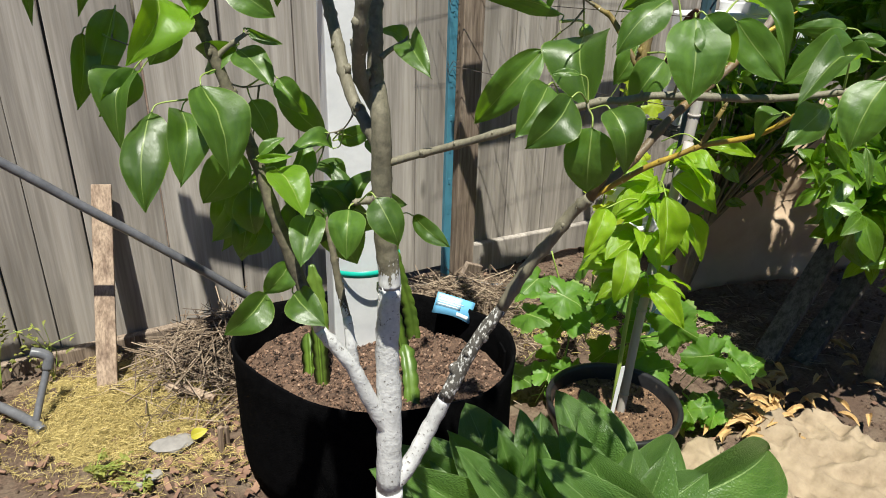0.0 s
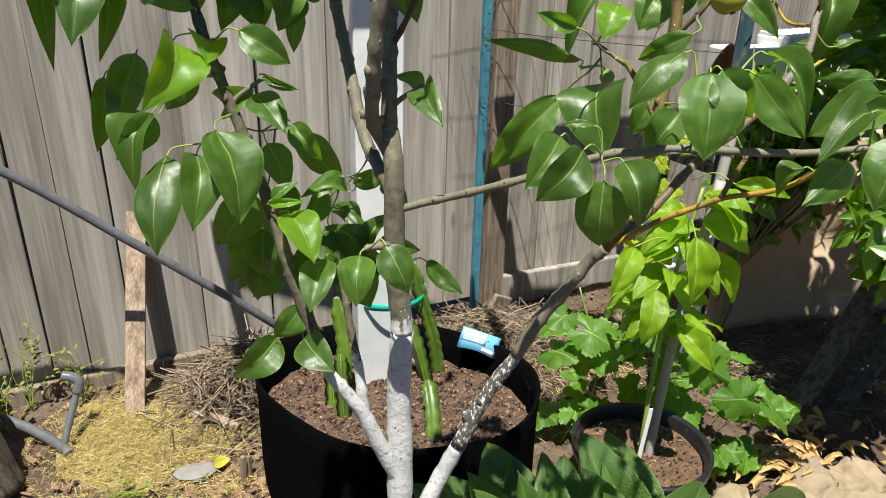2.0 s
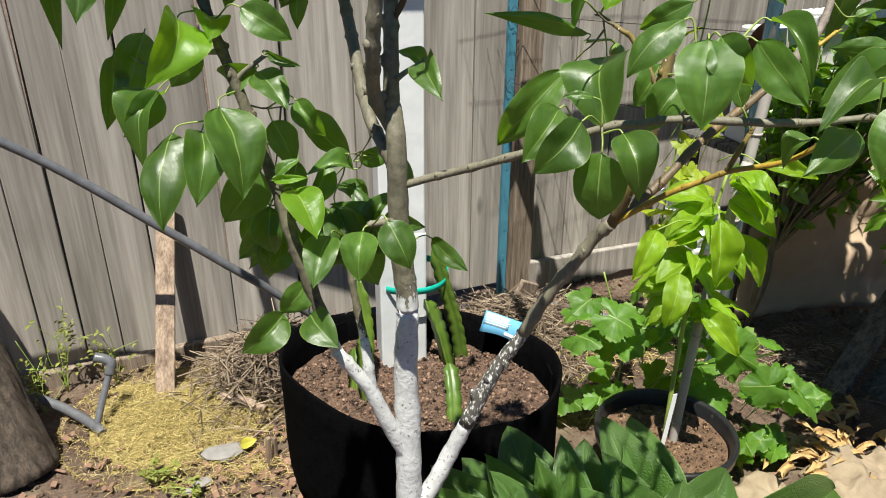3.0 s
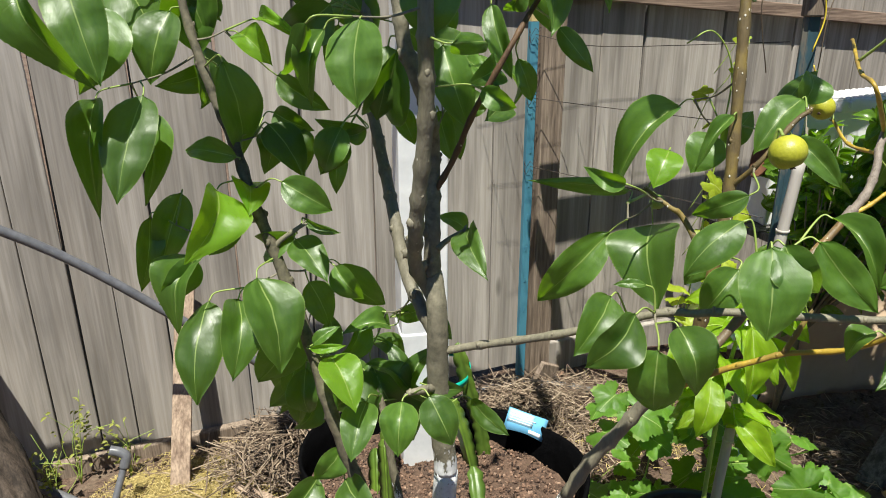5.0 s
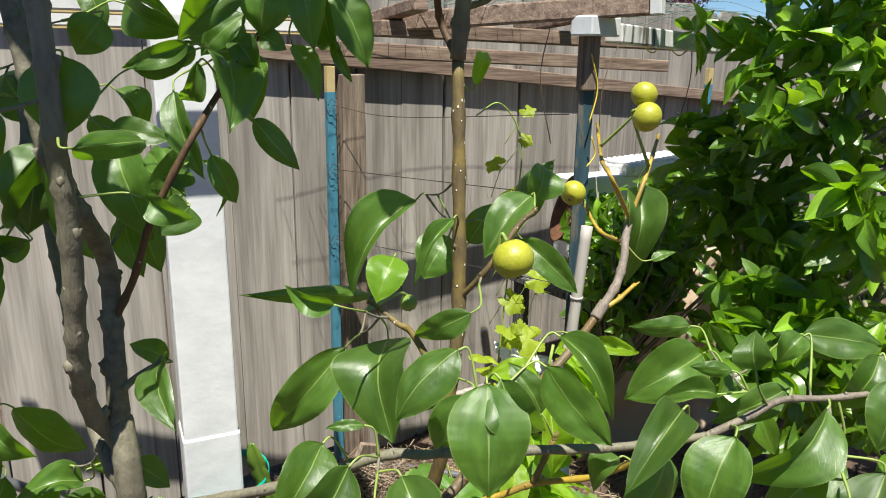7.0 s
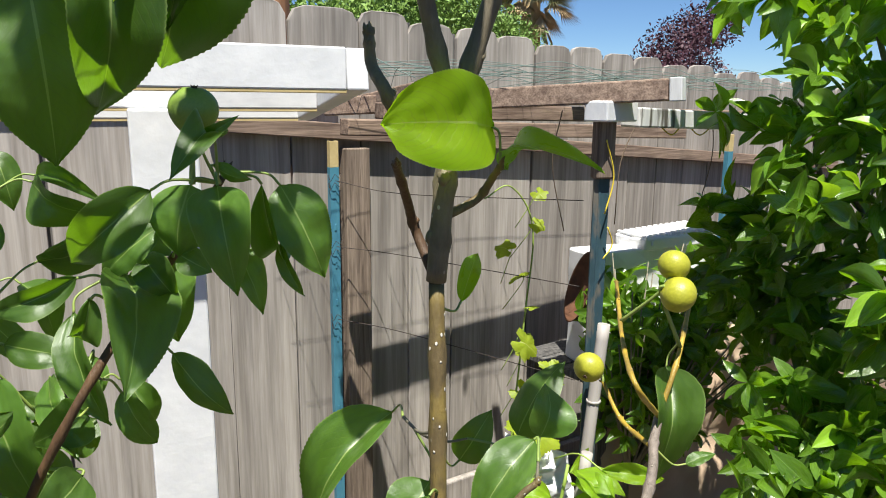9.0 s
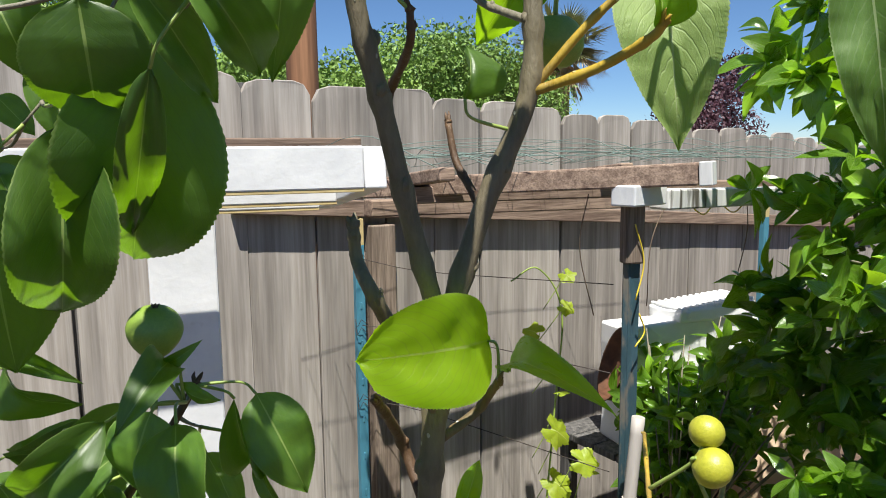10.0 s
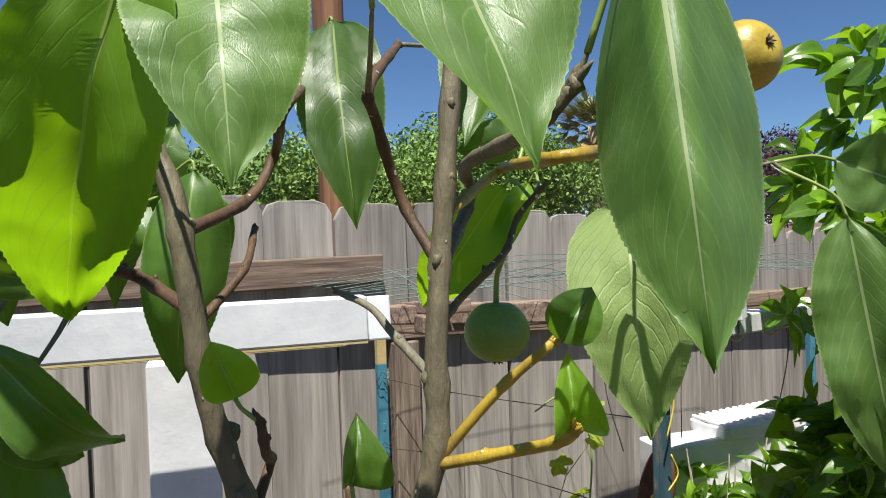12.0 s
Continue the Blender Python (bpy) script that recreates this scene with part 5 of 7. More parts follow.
leaf((0.870, 0.613, 1.215), (0.816, 0.638, 1.183), 0.043, (-0.74, -0.57, 0.35))
leaf((0.882, 0.634, 1.228), (0.843, 0.659, 1.226), 0.018, (-0.77, -0.63, 0.09))
leaf((0.810, 0.538, 1.245), (0.812, 0.544, 1.267), 0.023, (-0.91, -0.31, 0.27))
leaf((0.853, 0.539, 1.220), (0.809, 0.561, 1.199), 0.022, (-0.77, -0.59, 0.22))
leaf((0.834, 0.504, 1.226), (0.787, 0.519, 1.181), 0.030, (-0.65, -0.75, 0.13))
leaf((0.845, 0.499, 1.197), (0.797, 0.517, 1.155), 0.033, (-0.77, -0.51, 0.38))
leaf((0.793, 0.536, 1.206), (0.766, 0.536, 1.154), 0.040, (-0.84, -0.22, 0.50))
leaf((0.769, 0.558, 1.222), (0.706, 0.546, 1.196), 0.025, (-0.75, -0.48, 0.46))
leaf((0.779, 0.573, 1.180), (0.708, 0.544, 1.169), 0.033, (-0.62, -0.68, 0.38))
leaf((0.769, 0.602, 1.168), (0.748, 0.609, 1.150), 0.019, (-0.71, -0.17, 0.68))
leaf((0.888, 0.550, 1.247), (0.936, 0.515, 1.239), 0.028, (-0.81, -0.39, 0.44))
leaf((0.876, 0.497, 1.253), (0.853, 0.502, 1.220), 0.027, (-0.72, -0.66, 0.21))
leaf((0.862, 0.480, 1.246), (0.845, 0.477, 1.207), 0.028, (-0.81, -0.47, 0.34))
leaf((0.794, 0.467, 1.187), (0.779, 0.466, 1.154), 0.035, (-0.51, -0.78, 0.38))
leaf((0.837, 0.468, 1.200), (0.817, 0.464, 1.148), 0.036, (-0.88, -0.12, 0.46))
leaf((0.833, 0.567, 1.228), (0.811, 0.582, 1.231), 0.011, (-0.76, -0.52, 0.39))
leaf((0.822, 0.569, 1.213), (0.791, 0.590, 1.213), 0.015, (-0.66, -0.39, 0.64))
leaf((0.826, 0.556, 1.144), (0.827, 0.543, 1.106), 0.008, (-0.61, -0.58, 0.54))
leaf((0.858, 0.536, 1.257), (0.842, 0.541, 1.242), 0.018, (-0.86, -0.32, 0.39))
leaf((0.856, 0.477, 1.226), (0.877, 0.453, 1.197), 0.027, (-0.99, -0.10, 0.08))
leaf((0.891, 0.486, 1.248), (0.910, 0.466, 1.225), 0.028, (-0.62, -0.45, 0.64))
leaf((0.629, 0.779, 1.478), (0.626, 0.750, 1.431), 0.028, (-0.35, -0.93, 0.09))
leaf((0.624, 0.806, 1.476), (0.613, 0.805, 1.440), 0.037, (-0.64, -0.75, 0.18))
leaf((0.605, 0.810, 1.474), (0.563, 0.821, 1.436), 0.027, (-0.24, -0.96, 0.13))
leaf((0.676, 0.815, 1.472), (0.696, 0.799, 1.419), 0.034, (-0.17, -0.96, 0.21))
leaf((0.663, 0.809, 1.474), (0.690, 0.837, 1.422), 0.016, (-0.62, -0.78, 0.04))
leaf((0.678, 0.821, 1.438), (0.685, 0.808, 1.407), 0.009, (-0.73, -0.69, -0.03))
leaf((0.657, 0.847, 1.434), (0.669, 0.829, 1.394), 0.020, (0.01, -0.96, 0.28))
leaf((0.630, 0.792, 1.502), (0.603, 0.759, 1.487), 0.018, (-0.40, -0.91, 0.07))
leaf((0.638, 0.812, 1.485), (0.651, 0.797, 1.477), 0.009, (-0.44, -0.81, -0.38))
leaf((0.631, 0.796, 1.501), (0.638, 0.782, 1.509), 0.008, (-0.37, -0.93, 0.02))
leaf((0.611, 0.823, 1.453), (0.582, 0.836, 1.426), 0.020, (-0.44, -0.78, 0.44))
leaf((0.603, 0.825, 1.437), (0.614, 0.811, 1.416), 0.020, (-0.28, -0.95, 0.13))
leaf((0.618, 0.814, 1.439), (0.631, 0.802, 1.430), 0.016, (-0.29, -0.95, 0.14))
leaf((0.597, 0.843, 1.425), (0.581, 0.775, 1.382), 0.042, (0.07, -0.99, 0.07))
leaf((0.574, 0.815, 1.421), (0.568, 0.837, 1.394), 0.015, (0.02, -1.00, 0.06))
leaf((0.614, 0.824, 1.382), (0.636, 0.801, 1.347), 0.019, (-0.51, -0.86, 0.10))
leaf((0.600, 0.901, 1.344), (0.616, 0.889, 1.304), 0.014, (0.25, -0.84, 0.47))
leaf((0.561, 0.903, 1.353), (0.560, 0.827, 1.335), 0.018, (-0.33, -0.92, 0.21))
leaf((0.571, 0.896, 1.334), (0.588, 0.888, 1.348), 0.013, (0.13, -0.99, -0.07))
leaf((0.564, 0.824, 1.324), (0.536, 0.800, 1.313), 0.027, (-0.05, -0.95, 0.30))
leaf((0.532, 0.882, 1.366), (0.545, 0.854, 1.296), 0.038, (-0.47, -0.85, 0.22))
leaf((0.569, 0.817, 1.432), (0.529, 0.825, 1.417), 0.015, (-0.07, -1.00, 0.02))
leaf((0.553, 1.024, 1.482), (0.560, 1.008, 1.443), 0.024, (0.02, -1.00, 0.07))
leaf((0.573, 0.981, 1.468), (0.604, 0.955, 1.456), 0.014, (-0.04, -0.96, 0.28))
leaf((0.536, 0.982, 1.374), (0.562, 0.955, 1.343), 0.021, (-0.13, -0.97, 0.19))
leaf((0.557, 0.973, 1.397), (0.574, 0.952, 1.363), 0.024, (0.27, -0.90, 0.34))
leaf((0.633, 0.900, 1.779), (0.644, 0.888, 1.712), 0.031, (-0.08, -0.98, -0.21))
leaf((0.653, 0.885, 1.744), (0.659, 0.877, 1.685), 0.031, (-0.12, -0.98, -0.14))
leaf((0.689, 0.881, 1.732), (0.678, 0.885, 1.687), 0.034, (-0.12, -0.99, -0.05))
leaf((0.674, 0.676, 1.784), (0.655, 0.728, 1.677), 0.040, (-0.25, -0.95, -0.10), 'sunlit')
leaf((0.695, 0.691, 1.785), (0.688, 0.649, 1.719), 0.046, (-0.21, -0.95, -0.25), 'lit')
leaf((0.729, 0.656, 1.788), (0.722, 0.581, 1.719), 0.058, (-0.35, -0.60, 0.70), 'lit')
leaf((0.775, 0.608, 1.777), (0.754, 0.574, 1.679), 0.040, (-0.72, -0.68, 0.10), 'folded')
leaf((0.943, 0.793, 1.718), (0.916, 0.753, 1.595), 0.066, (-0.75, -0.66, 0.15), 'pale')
# backlight put into the colour here, by way of the young leaf's material
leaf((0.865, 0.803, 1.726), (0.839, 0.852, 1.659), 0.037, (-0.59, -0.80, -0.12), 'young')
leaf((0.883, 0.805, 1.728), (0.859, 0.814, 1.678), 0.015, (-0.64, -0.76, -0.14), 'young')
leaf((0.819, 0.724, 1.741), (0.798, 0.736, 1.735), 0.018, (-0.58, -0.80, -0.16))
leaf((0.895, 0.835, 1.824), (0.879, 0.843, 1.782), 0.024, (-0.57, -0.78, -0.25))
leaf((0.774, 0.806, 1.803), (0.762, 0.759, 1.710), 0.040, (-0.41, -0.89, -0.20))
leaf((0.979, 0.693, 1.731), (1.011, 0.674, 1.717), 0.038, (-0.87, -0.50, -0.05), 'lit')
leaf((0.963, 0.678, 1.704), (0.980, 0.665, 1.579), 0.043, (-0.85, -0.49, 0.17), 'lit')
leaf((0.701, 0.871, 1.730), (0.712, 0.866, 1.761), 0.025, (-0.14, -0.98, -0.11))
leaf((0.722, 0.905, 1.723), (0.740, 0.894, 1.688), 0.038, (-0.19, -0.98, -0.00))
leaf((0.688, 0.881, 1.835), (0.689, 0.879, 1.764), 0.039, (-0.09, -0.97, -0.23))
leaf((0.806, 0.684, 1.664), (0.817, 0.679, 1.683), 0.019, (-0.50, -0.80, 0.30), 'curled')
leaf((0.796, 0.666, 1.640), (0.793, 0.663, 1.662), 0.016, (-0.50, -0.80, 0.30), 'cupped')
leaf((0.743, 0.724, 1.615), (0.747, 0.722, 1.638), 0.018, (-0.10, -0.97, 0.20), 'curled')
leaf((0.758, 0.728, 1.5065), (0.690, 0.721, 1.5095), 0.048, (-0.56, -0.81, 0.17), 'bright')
# lit underside painted by giving this leaf the young colour
leaf((0.786, 0.749, 1.482), (0.771, 0.665, 1.492), 0.02, (-0.55, -0.45, 0.7), 'young')
leaf((0.757, 0.751, 1.407), (0.777, 0.762, 1.432), 0.012, (-0.57, -0.75, 0.35), 'young')
leaf((0.567, 0.874, 1.579), (0.574, 0.878, 1.480), 0.064, (-0.06, -1.00, 0.07))
leaf((0.599, 0.833, 1.607), (0.5940, 0.8510, 1.5020), 0.043, (-0.07, -0.99, 0.14))
leaf((0.625, 0.767, 1.626), (0.6250, 0.8370, 1.5490), 0.02, (-0.17, -0.98, 0.05))
leaf((0.637, 0.821, 1.641), (0.6263, 0.8521, 1.5282), 0.070, (-0.17, -0.98, 0.03))
leaf((0.604, 0.787, 1.654), (0.6113, 0.8117, 1.6067), 0.049, (-0.12, -0.99, -0.09))
leaf((0.621, 0.780, 1.665), (0.6636, 0.8089, 1.6151), 0.022, (-0.15, -0.99, -0.00))
leaf((0.633, 0.757, 1.672), (0.6769, 0.7835, 1.6252), 0.023, (-0.21, -0.98, -0.03))
leaf((0.717, 0.847, 1.736), (0.703, 0.846, 1.633), 0.040, (-0.30, -0.95, -0.11))
leaf((0.706, 0.959, 1.776), (0.683, 0.906, 1.689), 0.056, (-0.22, -0.96, -0.19))
leaf((0.615, 0.821, 1.700), (0.6621, 0.8345, 1.6834), 0.019, (-0.13, -0.98, -0.14))
leaf((0.600, 0.740, 1.674), (0.6027, 0.7614, 1.6520), 0.021, (-0.10, -0.98, -0.15), 'young')
leaf((0.609, 0.866, 1.748), (0.604, 0.864, 1.686), 0.041, (-0.04, -0.98, -0.19))
leaf((0.664, 1.148, 1.764), (0.7303, 1.1933, 1.6881), 0.043, (-0.14, -0.98, -0.12))
leaf((0.625, 0.959, 1.712), (0.633, 0.949, 1.659), 0.033, (-0.08, -0.99, -0.09))
leaf((0.573, 0.962, 1.590), (0.609, 0.934, 1.549), 0.034, (-0.05, -1.00, 0.07))
leaf((0.574, 0.942, 1.588), (0.585, 0.931, 1.554), 0.019, (-0.01, -0.99, 0.11))
leaf((0.578, 0.944, 1.626), (0.594, 0.932, 1.605), 0.017, (-0.03, -1.00, 0.01))
leaf((0.579, 0.974, 1.691), (0.596, 0.958, 1.642), 0.043, (-0.03, -1.00, -0.09))
leaf((0.597, 0.970, 1.647), (0.6357, 0.9907, 1.5923), 0.035, (-0.08, -1.00, 0.00))
leaf((0.701, 0.711, 1.654), (0.695, 0.714, 1.672), 0.017, (-0.20, -0.95, 0.30), 'cupped')
leaf((0.345, 1.042, 1.437), (0.313, 1.041, 1.371), 0.055, (0.34, -0.92, -0.21))
leaf((0.355, 1.030, 1.444), (0.345, 1.023, 1.403), 0.029, (0.36, -0.92, -0.17))
leaf((0.352, 1.036, 1.430), (0.389, 1.017, 1.446), 0.043, (-0.24, -0.67, 0.70))
leaf((0.342, 1.041, 1.412), (0.338, 1.024, 1.354), 0.056, (-0.74, -0.68, 0.03))
leaf((0.342, 1.044, 1.430), (0.357, 1.020, 1.388), 0.032, (-0.29, -0.95, -0.07))
leaf((0.347, 1.041, 1.431), (0.348, 1.019, 1.366), 0.064, (-0.72, -0.69, -0.08))
leaf((0.343, 1.031, 1.362), (0.338, 1.015, 1.304), 0.055, (0.72, -0.69, 0.02))
leaf((0.485, 0.931, 1.023), (0.526, 0.894, 0.994), 0.041, (-0.42, -0.88, 0.22))
leaf((0.459, 0.929, 1.036), (0.469, 0.908, 0.992), 0.048, (-0.84, -0.51, 0.20))
leaf((0.400, 0.924, 1.053), (0.394, 0.911, 1.002), 0.032, (-0.32, -0.80, 0.50))
leaf((0.395, 0.936, 1.089), (0.355, 0.944, 1.033), 0.049, (0.18, -0.93, 0.33))
leaf((0.469, 0.935, 1.014), (0.451, 0.930, 0.966), 0.032, (0.39, -0.87, 0.30))
leaf((0.483, 0.932, 1.022), (0.431, 0.953, 0.980), 0.041, (-0.21, -0.78, 0.59))
leaf((0.491, 0.925, 1.031), (0.470, 0.920, 0.977), 0.040, (-0.02, -0.91, 0.41))
leaf((0.457, 0.933, 1.022), (0.498, 0.895, 0.991), 0.038, (-0.22, -0.91, 0.34))
leaf((0.488, 0.930, 1.022), (0.500, 0.898, 0.952), 0.058, (-0.69, -0.65, 0.32))
leaf((0.470, 0.926, 1.043), (0.490, 0.894, 0.987), 0.043, (-0.40, -0.82, 0.42))
leaf((0.477, 0.934, 1.016), (0.440, 0.948, 0.984), 0.050, (-0.25, -0.19, 0.95))
leaf((0.436, 0.986, 1.477), (0.422, 0.969, 1.398), 0.039, (-0.50, -0.86, 0.03))
leaf((0.457, 0.996, 1.474), (0.451, 0.980, 1.414), 0.043, (0.22, -0.97, -0.06))
leaf((0.450, 0.974, 1.395), (0.411, 0.993, 1.376), 0.031, (-0.02, -1.00, -0.07))
leaf((0.475, 1.035, 1.402), (0.504, 1.005, 1.371), 0.034, (-0.02, -0.98, 0.18))
leaf((0.485, 0.892, 1.366), (0.471, 0.880, 1.305), 0.046, (-0.08, -0.99, 0.13))
leaf((0.472, 1.004, 1.379), (0.461, 0.993, 1.325), 0.026, (-0.26, -0.96, 0.12))
leaf((0.541, 0.930, 1.370), (0.578, 0.904, 1.362), 0.023, (-0.24, -0.94, 0.24))
leaf((0.585, 0.909, 1.318), (0.566, 0.915, 1.296), 0.030, (-0.44, -0.84, 0.32))
leaf((0.573, 0.870, 1.400), (0.581, 0.844, 1.339), 0.021, (-0.61, -0.79, -0.01))
leaf((0.566, 0.954, 1.415), (0.612, 0.931, 1.436), 0.026, (-0.08, -0.90, -0.43))
leaf((0.625, 0.871, 1.428), (0.624, 0.854, 1.378), 0.040, (-0.44, -0.90, 0.03))
leaf((0.555, 0.924, 1.302), (0.561, 0.905, 1.257), 0.026, (-0.39, -0.90, 0.18))
leaf((0.590, 0.930, 1.353), (0.583, 0.925, 1.324), 0.029, (-0.42, -0.90, 0.14))
leaf((0.388, 0.956, 1.295), (0.413, 0.925, 1.251), 0.041, (0.30, -0.89, 0.35))
leaf((0.447, 0.917, 1.294), (0.427, 0.917, 1.253), 0.032, (-0.31, -0.89, 0.33))
leaf((0.418, 0.951, 1.486), (0.409, 0.936, 1.423), 0.041, (0.13, -0.99, -0.07))

# fruit
pear((0.735, 0.678, 1.294), 0.0144, PEARSKIN, (0.15, -0.45, -1), long=0.3)
pear((0.976, 0.765, 1.375), 0.0142, PEARSKIN, (0.6, -0.5, -0.5), long=0.3)
pear((0.984, 0.777, 1.395), 0.0125, PEARSKIN, (0.5, 0.2, 0.6), long=0.3)
pear((0.972, 0.849, 1.29), 0.0135, PEARSKIN, (-0.6, -0.3, -0.3), long=0.3)
pear((0.782, 0.877, 1.196), 0.0085, PEARGREEN, (0, -0.4, -1))
pear((0.628, 0.807, 1.514), 0.0125, PEARGREEN, (0.05, -0.1, 1), (0.626, 0.81, 1.476), 1.6)
pear((0.845, 0.783, 1.653), 0.0163, PEARGREEN, (0, 0, -1), long=0.2)
pear((0.852, 0.643, 1.757), 0.0118, PEARRUSSET, (-0.1, -0.9, 0.25), (0.865, 0.7, 1.78), 0.2)

# unseen upper crown, added above the left leaves to shade them
stem((0.674, 0.775, 1.8), (0.64, 0.77, 1.88), (0.58, 0.76, 1.94), (0.5, 0.74, 1.98), r=(0.0035, 0.002), mat=BARK)
stem((0.655, 0.77, 1.86), (0.63, 0.82, 1.91), (0.57, 0.87, 1.96), r=(0.0025, 0.0016), mat=BARKRED)
rng = random.Random(61)
for i in range(8):
    base = Vector((rng.uniform(0.42, 0.555), rng.uniform(0.56, 0.84), rng.uniform(1.9, 2.04)))
    a = rng.uniform(0, 6.28)
    tip = base + Vector((math.cos(a), math.sin(a), rng.uniform(-0.9, 0.0))).normalized() * rng.uniform(0.065, 0.09)
    leaf(base, tip, rng.uniform(0.042, 0.056), (rng.gauss(-0.2, 0.3), rng.gauss(-0.3, 0.3), 1))
# extra leaf laid so that it shades the hanging green pear
leaf((0.86, 0.79, 1.772), (0.796, 0.726, 1.745), 0.05, (0.1, -0.1, 1))
# higher leaves of the left crown, added out of view to cast shade
leaf((0.484, 0.745, 1.624), (0.407, 0.723, 1.596), 0.062, (-0.19, -0.16, 0.93))
leaf((0.404, 0.875, 1.649), (0.477, 0.907, 1.621), 0.062, (-0.30, -0.07, 0.93))
leaf((0.396, 0.810, 1.662), (0.404, 0.890, 1.634), 0.062, (-0.00, -0.21, 0.93))
leaf((0.406, 0.826, 1.708), (0.327, 0.838, 1.680), 0.062, (-0.11, -0.34, 0.93))
leaf((0.353, 0.926, 1.698), (0.407, 0.867, 1.670), 0.062, (-0.14, -0.10, 0.93))
leaf((0.344, 0.886, 1.649), (0.418, 0.917, 1.621), 0.062, (-0.07, -0.16, 0.93))
leaf((0.408, 0.942, 1.615), (0.486, 0.957, 1.587), 0.062, (-0.04, -0.21, 0.93))
leaf((0.388, 0.943, 1.620), (0.445, 0.887, 1.592), 0.062, (-0.09, -0.03, 0.93))
leaf((0.357, 0.908, 1.692), (0.382, 0.832, 1.664), 0.062, (-0.17, -0.03, 0.93))
leaf((0.345, 0.848, 1.670), (0.410, 0.894, 1.642), 0.062, (-0.26, -0.31, 0.93))
leaf((0.542, 0.706, 1.953), (0.624, 0.686, 1.928), 0.064, (-0.26, -0.12, 0.93))
leaf((0.598, 0.634, 1.947), (0.599, 0.718, 1.921), 0.064, (-0.00, -0.32, 0.93))
leaf((0.690, 0.847, 1.973), (0.609, 0.868, 1.947), 0.064, (-0.16, -0.20, 0.93))
leaf((0.542, 0.829, 1.952), (0.583, 0.755, 1.926), 0.064, (-0.27, -0.31, 0.93))
leaf((0.618, 0.768, 1.944), (0.609, 0.852, 1.918), 0.064, (-0.18, -0.04, 0.93))

# the left stem goes on upwards unseen, with its own crown added for shade
stem((0.327, 1.012, 1.43), (0.32, 0.98, 1.55), (0.315, 0.92, 1.66), (0.31, 0.84, 1.74), r=(0.0045, 0.0022), mat=BARK)
for i in range(15):
    base = Vector((rng.uniform(0.24, 0.48), rng.uniform(0.76, 0.92), rng.uniform(1.68, 1.84)))
    a = rng.uniform(0, 6.28)
    tip = base + Vector((math.cos(a), math.sin(a), rng.uniform(-0.9, 0.0))).normalized() * rng.uniform(0.065, 0.09)
    leaf(base, tip, rng.uniform(0.042, 0.056), (rng.gauss(-0.2, 0.3), rng.gauss(-0.3, 0.3), 1))


# ---- foliage helpers ----
def put_leaf(parent, mesh, base, tip, width, face, name="leaf"):
    ob = new(name, mesh)
    ob.parent = parent
    ob.matrix_parent_inverse = parent.matrix_world.inverted()
    ob.matrix_basis = leaf_matrix(base, tip, width, face)
    return ob


def under(ob, parent):
    ob.parent = parent
    ob.matrix_parent_inverse = parent.matrix_world.inverted()
    return ob


CITRUS_MESHES = [leaf_mesh("citrus_leaf", CITRUSLEAF, lance, 8, 2, a, f, 0.01, 0, i) for i, (a, f) in enumerate(((0.08, 0.15), (0.14, 0.25), (0.04, 0.1)))]
CITRUS_YOUNG_LIT = [leaf_mesh("young_and_sunlit_citrus_leaf", CITRUSYOUNGLIT, lance, 8, 2, a, f, 0.01, 0, i) for i, (a, f) in enumerate(((0.08, 0.2), (0.12, 0.3)))]


def leafy_mass(tree_ob, boughs, meshes, young, rng, count, size, spread, aspect=0.42, light=0.12, joined=0, droop=0.3):
    """Leaves in whorls round the ends of boughs: the first ones as parts, the rest in one mesh."""
    bulk = bmesh.new() if joined else None
    uv = bulk.loops.layers.uv.new("UVMap") if joined else None
    made = 0
    while made < count + joined:
        a, b = rng.choice(boughs)
        s = rng.random() ** 0.5
        node = Vector(a).lerp(Vector(b), s) + Vector([rng.gauss(0, spread) for _ in range(3)])
        out = (node - Vector(a)).normalized() if s > 0.05 else Vector((0, 0, 1))
        for _ in range(rng.randint(3, 6)):
            way = (out * 0.5 + Vector([rng.gauss(0, 0.7) for _ in range(3)]) + Vector((0, 0, -droop))).normalized()
            ln = size * rng.uniform(0.6, 1.15)
            face = Vector((rng.gauss(-0.1, 0.8), rng.gauss(-0.25, 0.8), 0.75))
            # more bright leaves higher up: sunny top and shaded foot put into the colour
            lit_young = rng.random() < (light * 1.5 if node.z > 1.55 else light if node.z > 1.35 else light * 0.3)
            mesh = rng.choice(young if lit_young else meshes)
            m = leaf_matrix(node, node + way * ln, ln * aspect * rng.uniform(0.85, 1.15), face)
            if made < count:
                ob = new("leaf", mesh)
                ob.parent = tree_ob
                ob.matrix_parent_inverse = tree_ob.matrix_world.inverted()
                ob.matrix_basis = m
            else:
                vs = [bulk.verts.new(m @ v.co) for v in mesh.vertices]
                src = mesh.uv_layers[0].data
                for p in mesh.polygons:
                    f = bulk.faces.new([vs[i] for i in p.vertices])
                    f.smooth = True
                    f.material_index = 1 if lit_young else 0
                    for lp, k in zip(f.loops, p.loop_indices):
                        lp[uv].uv = src[k].uv
            made += 1
    return bulk


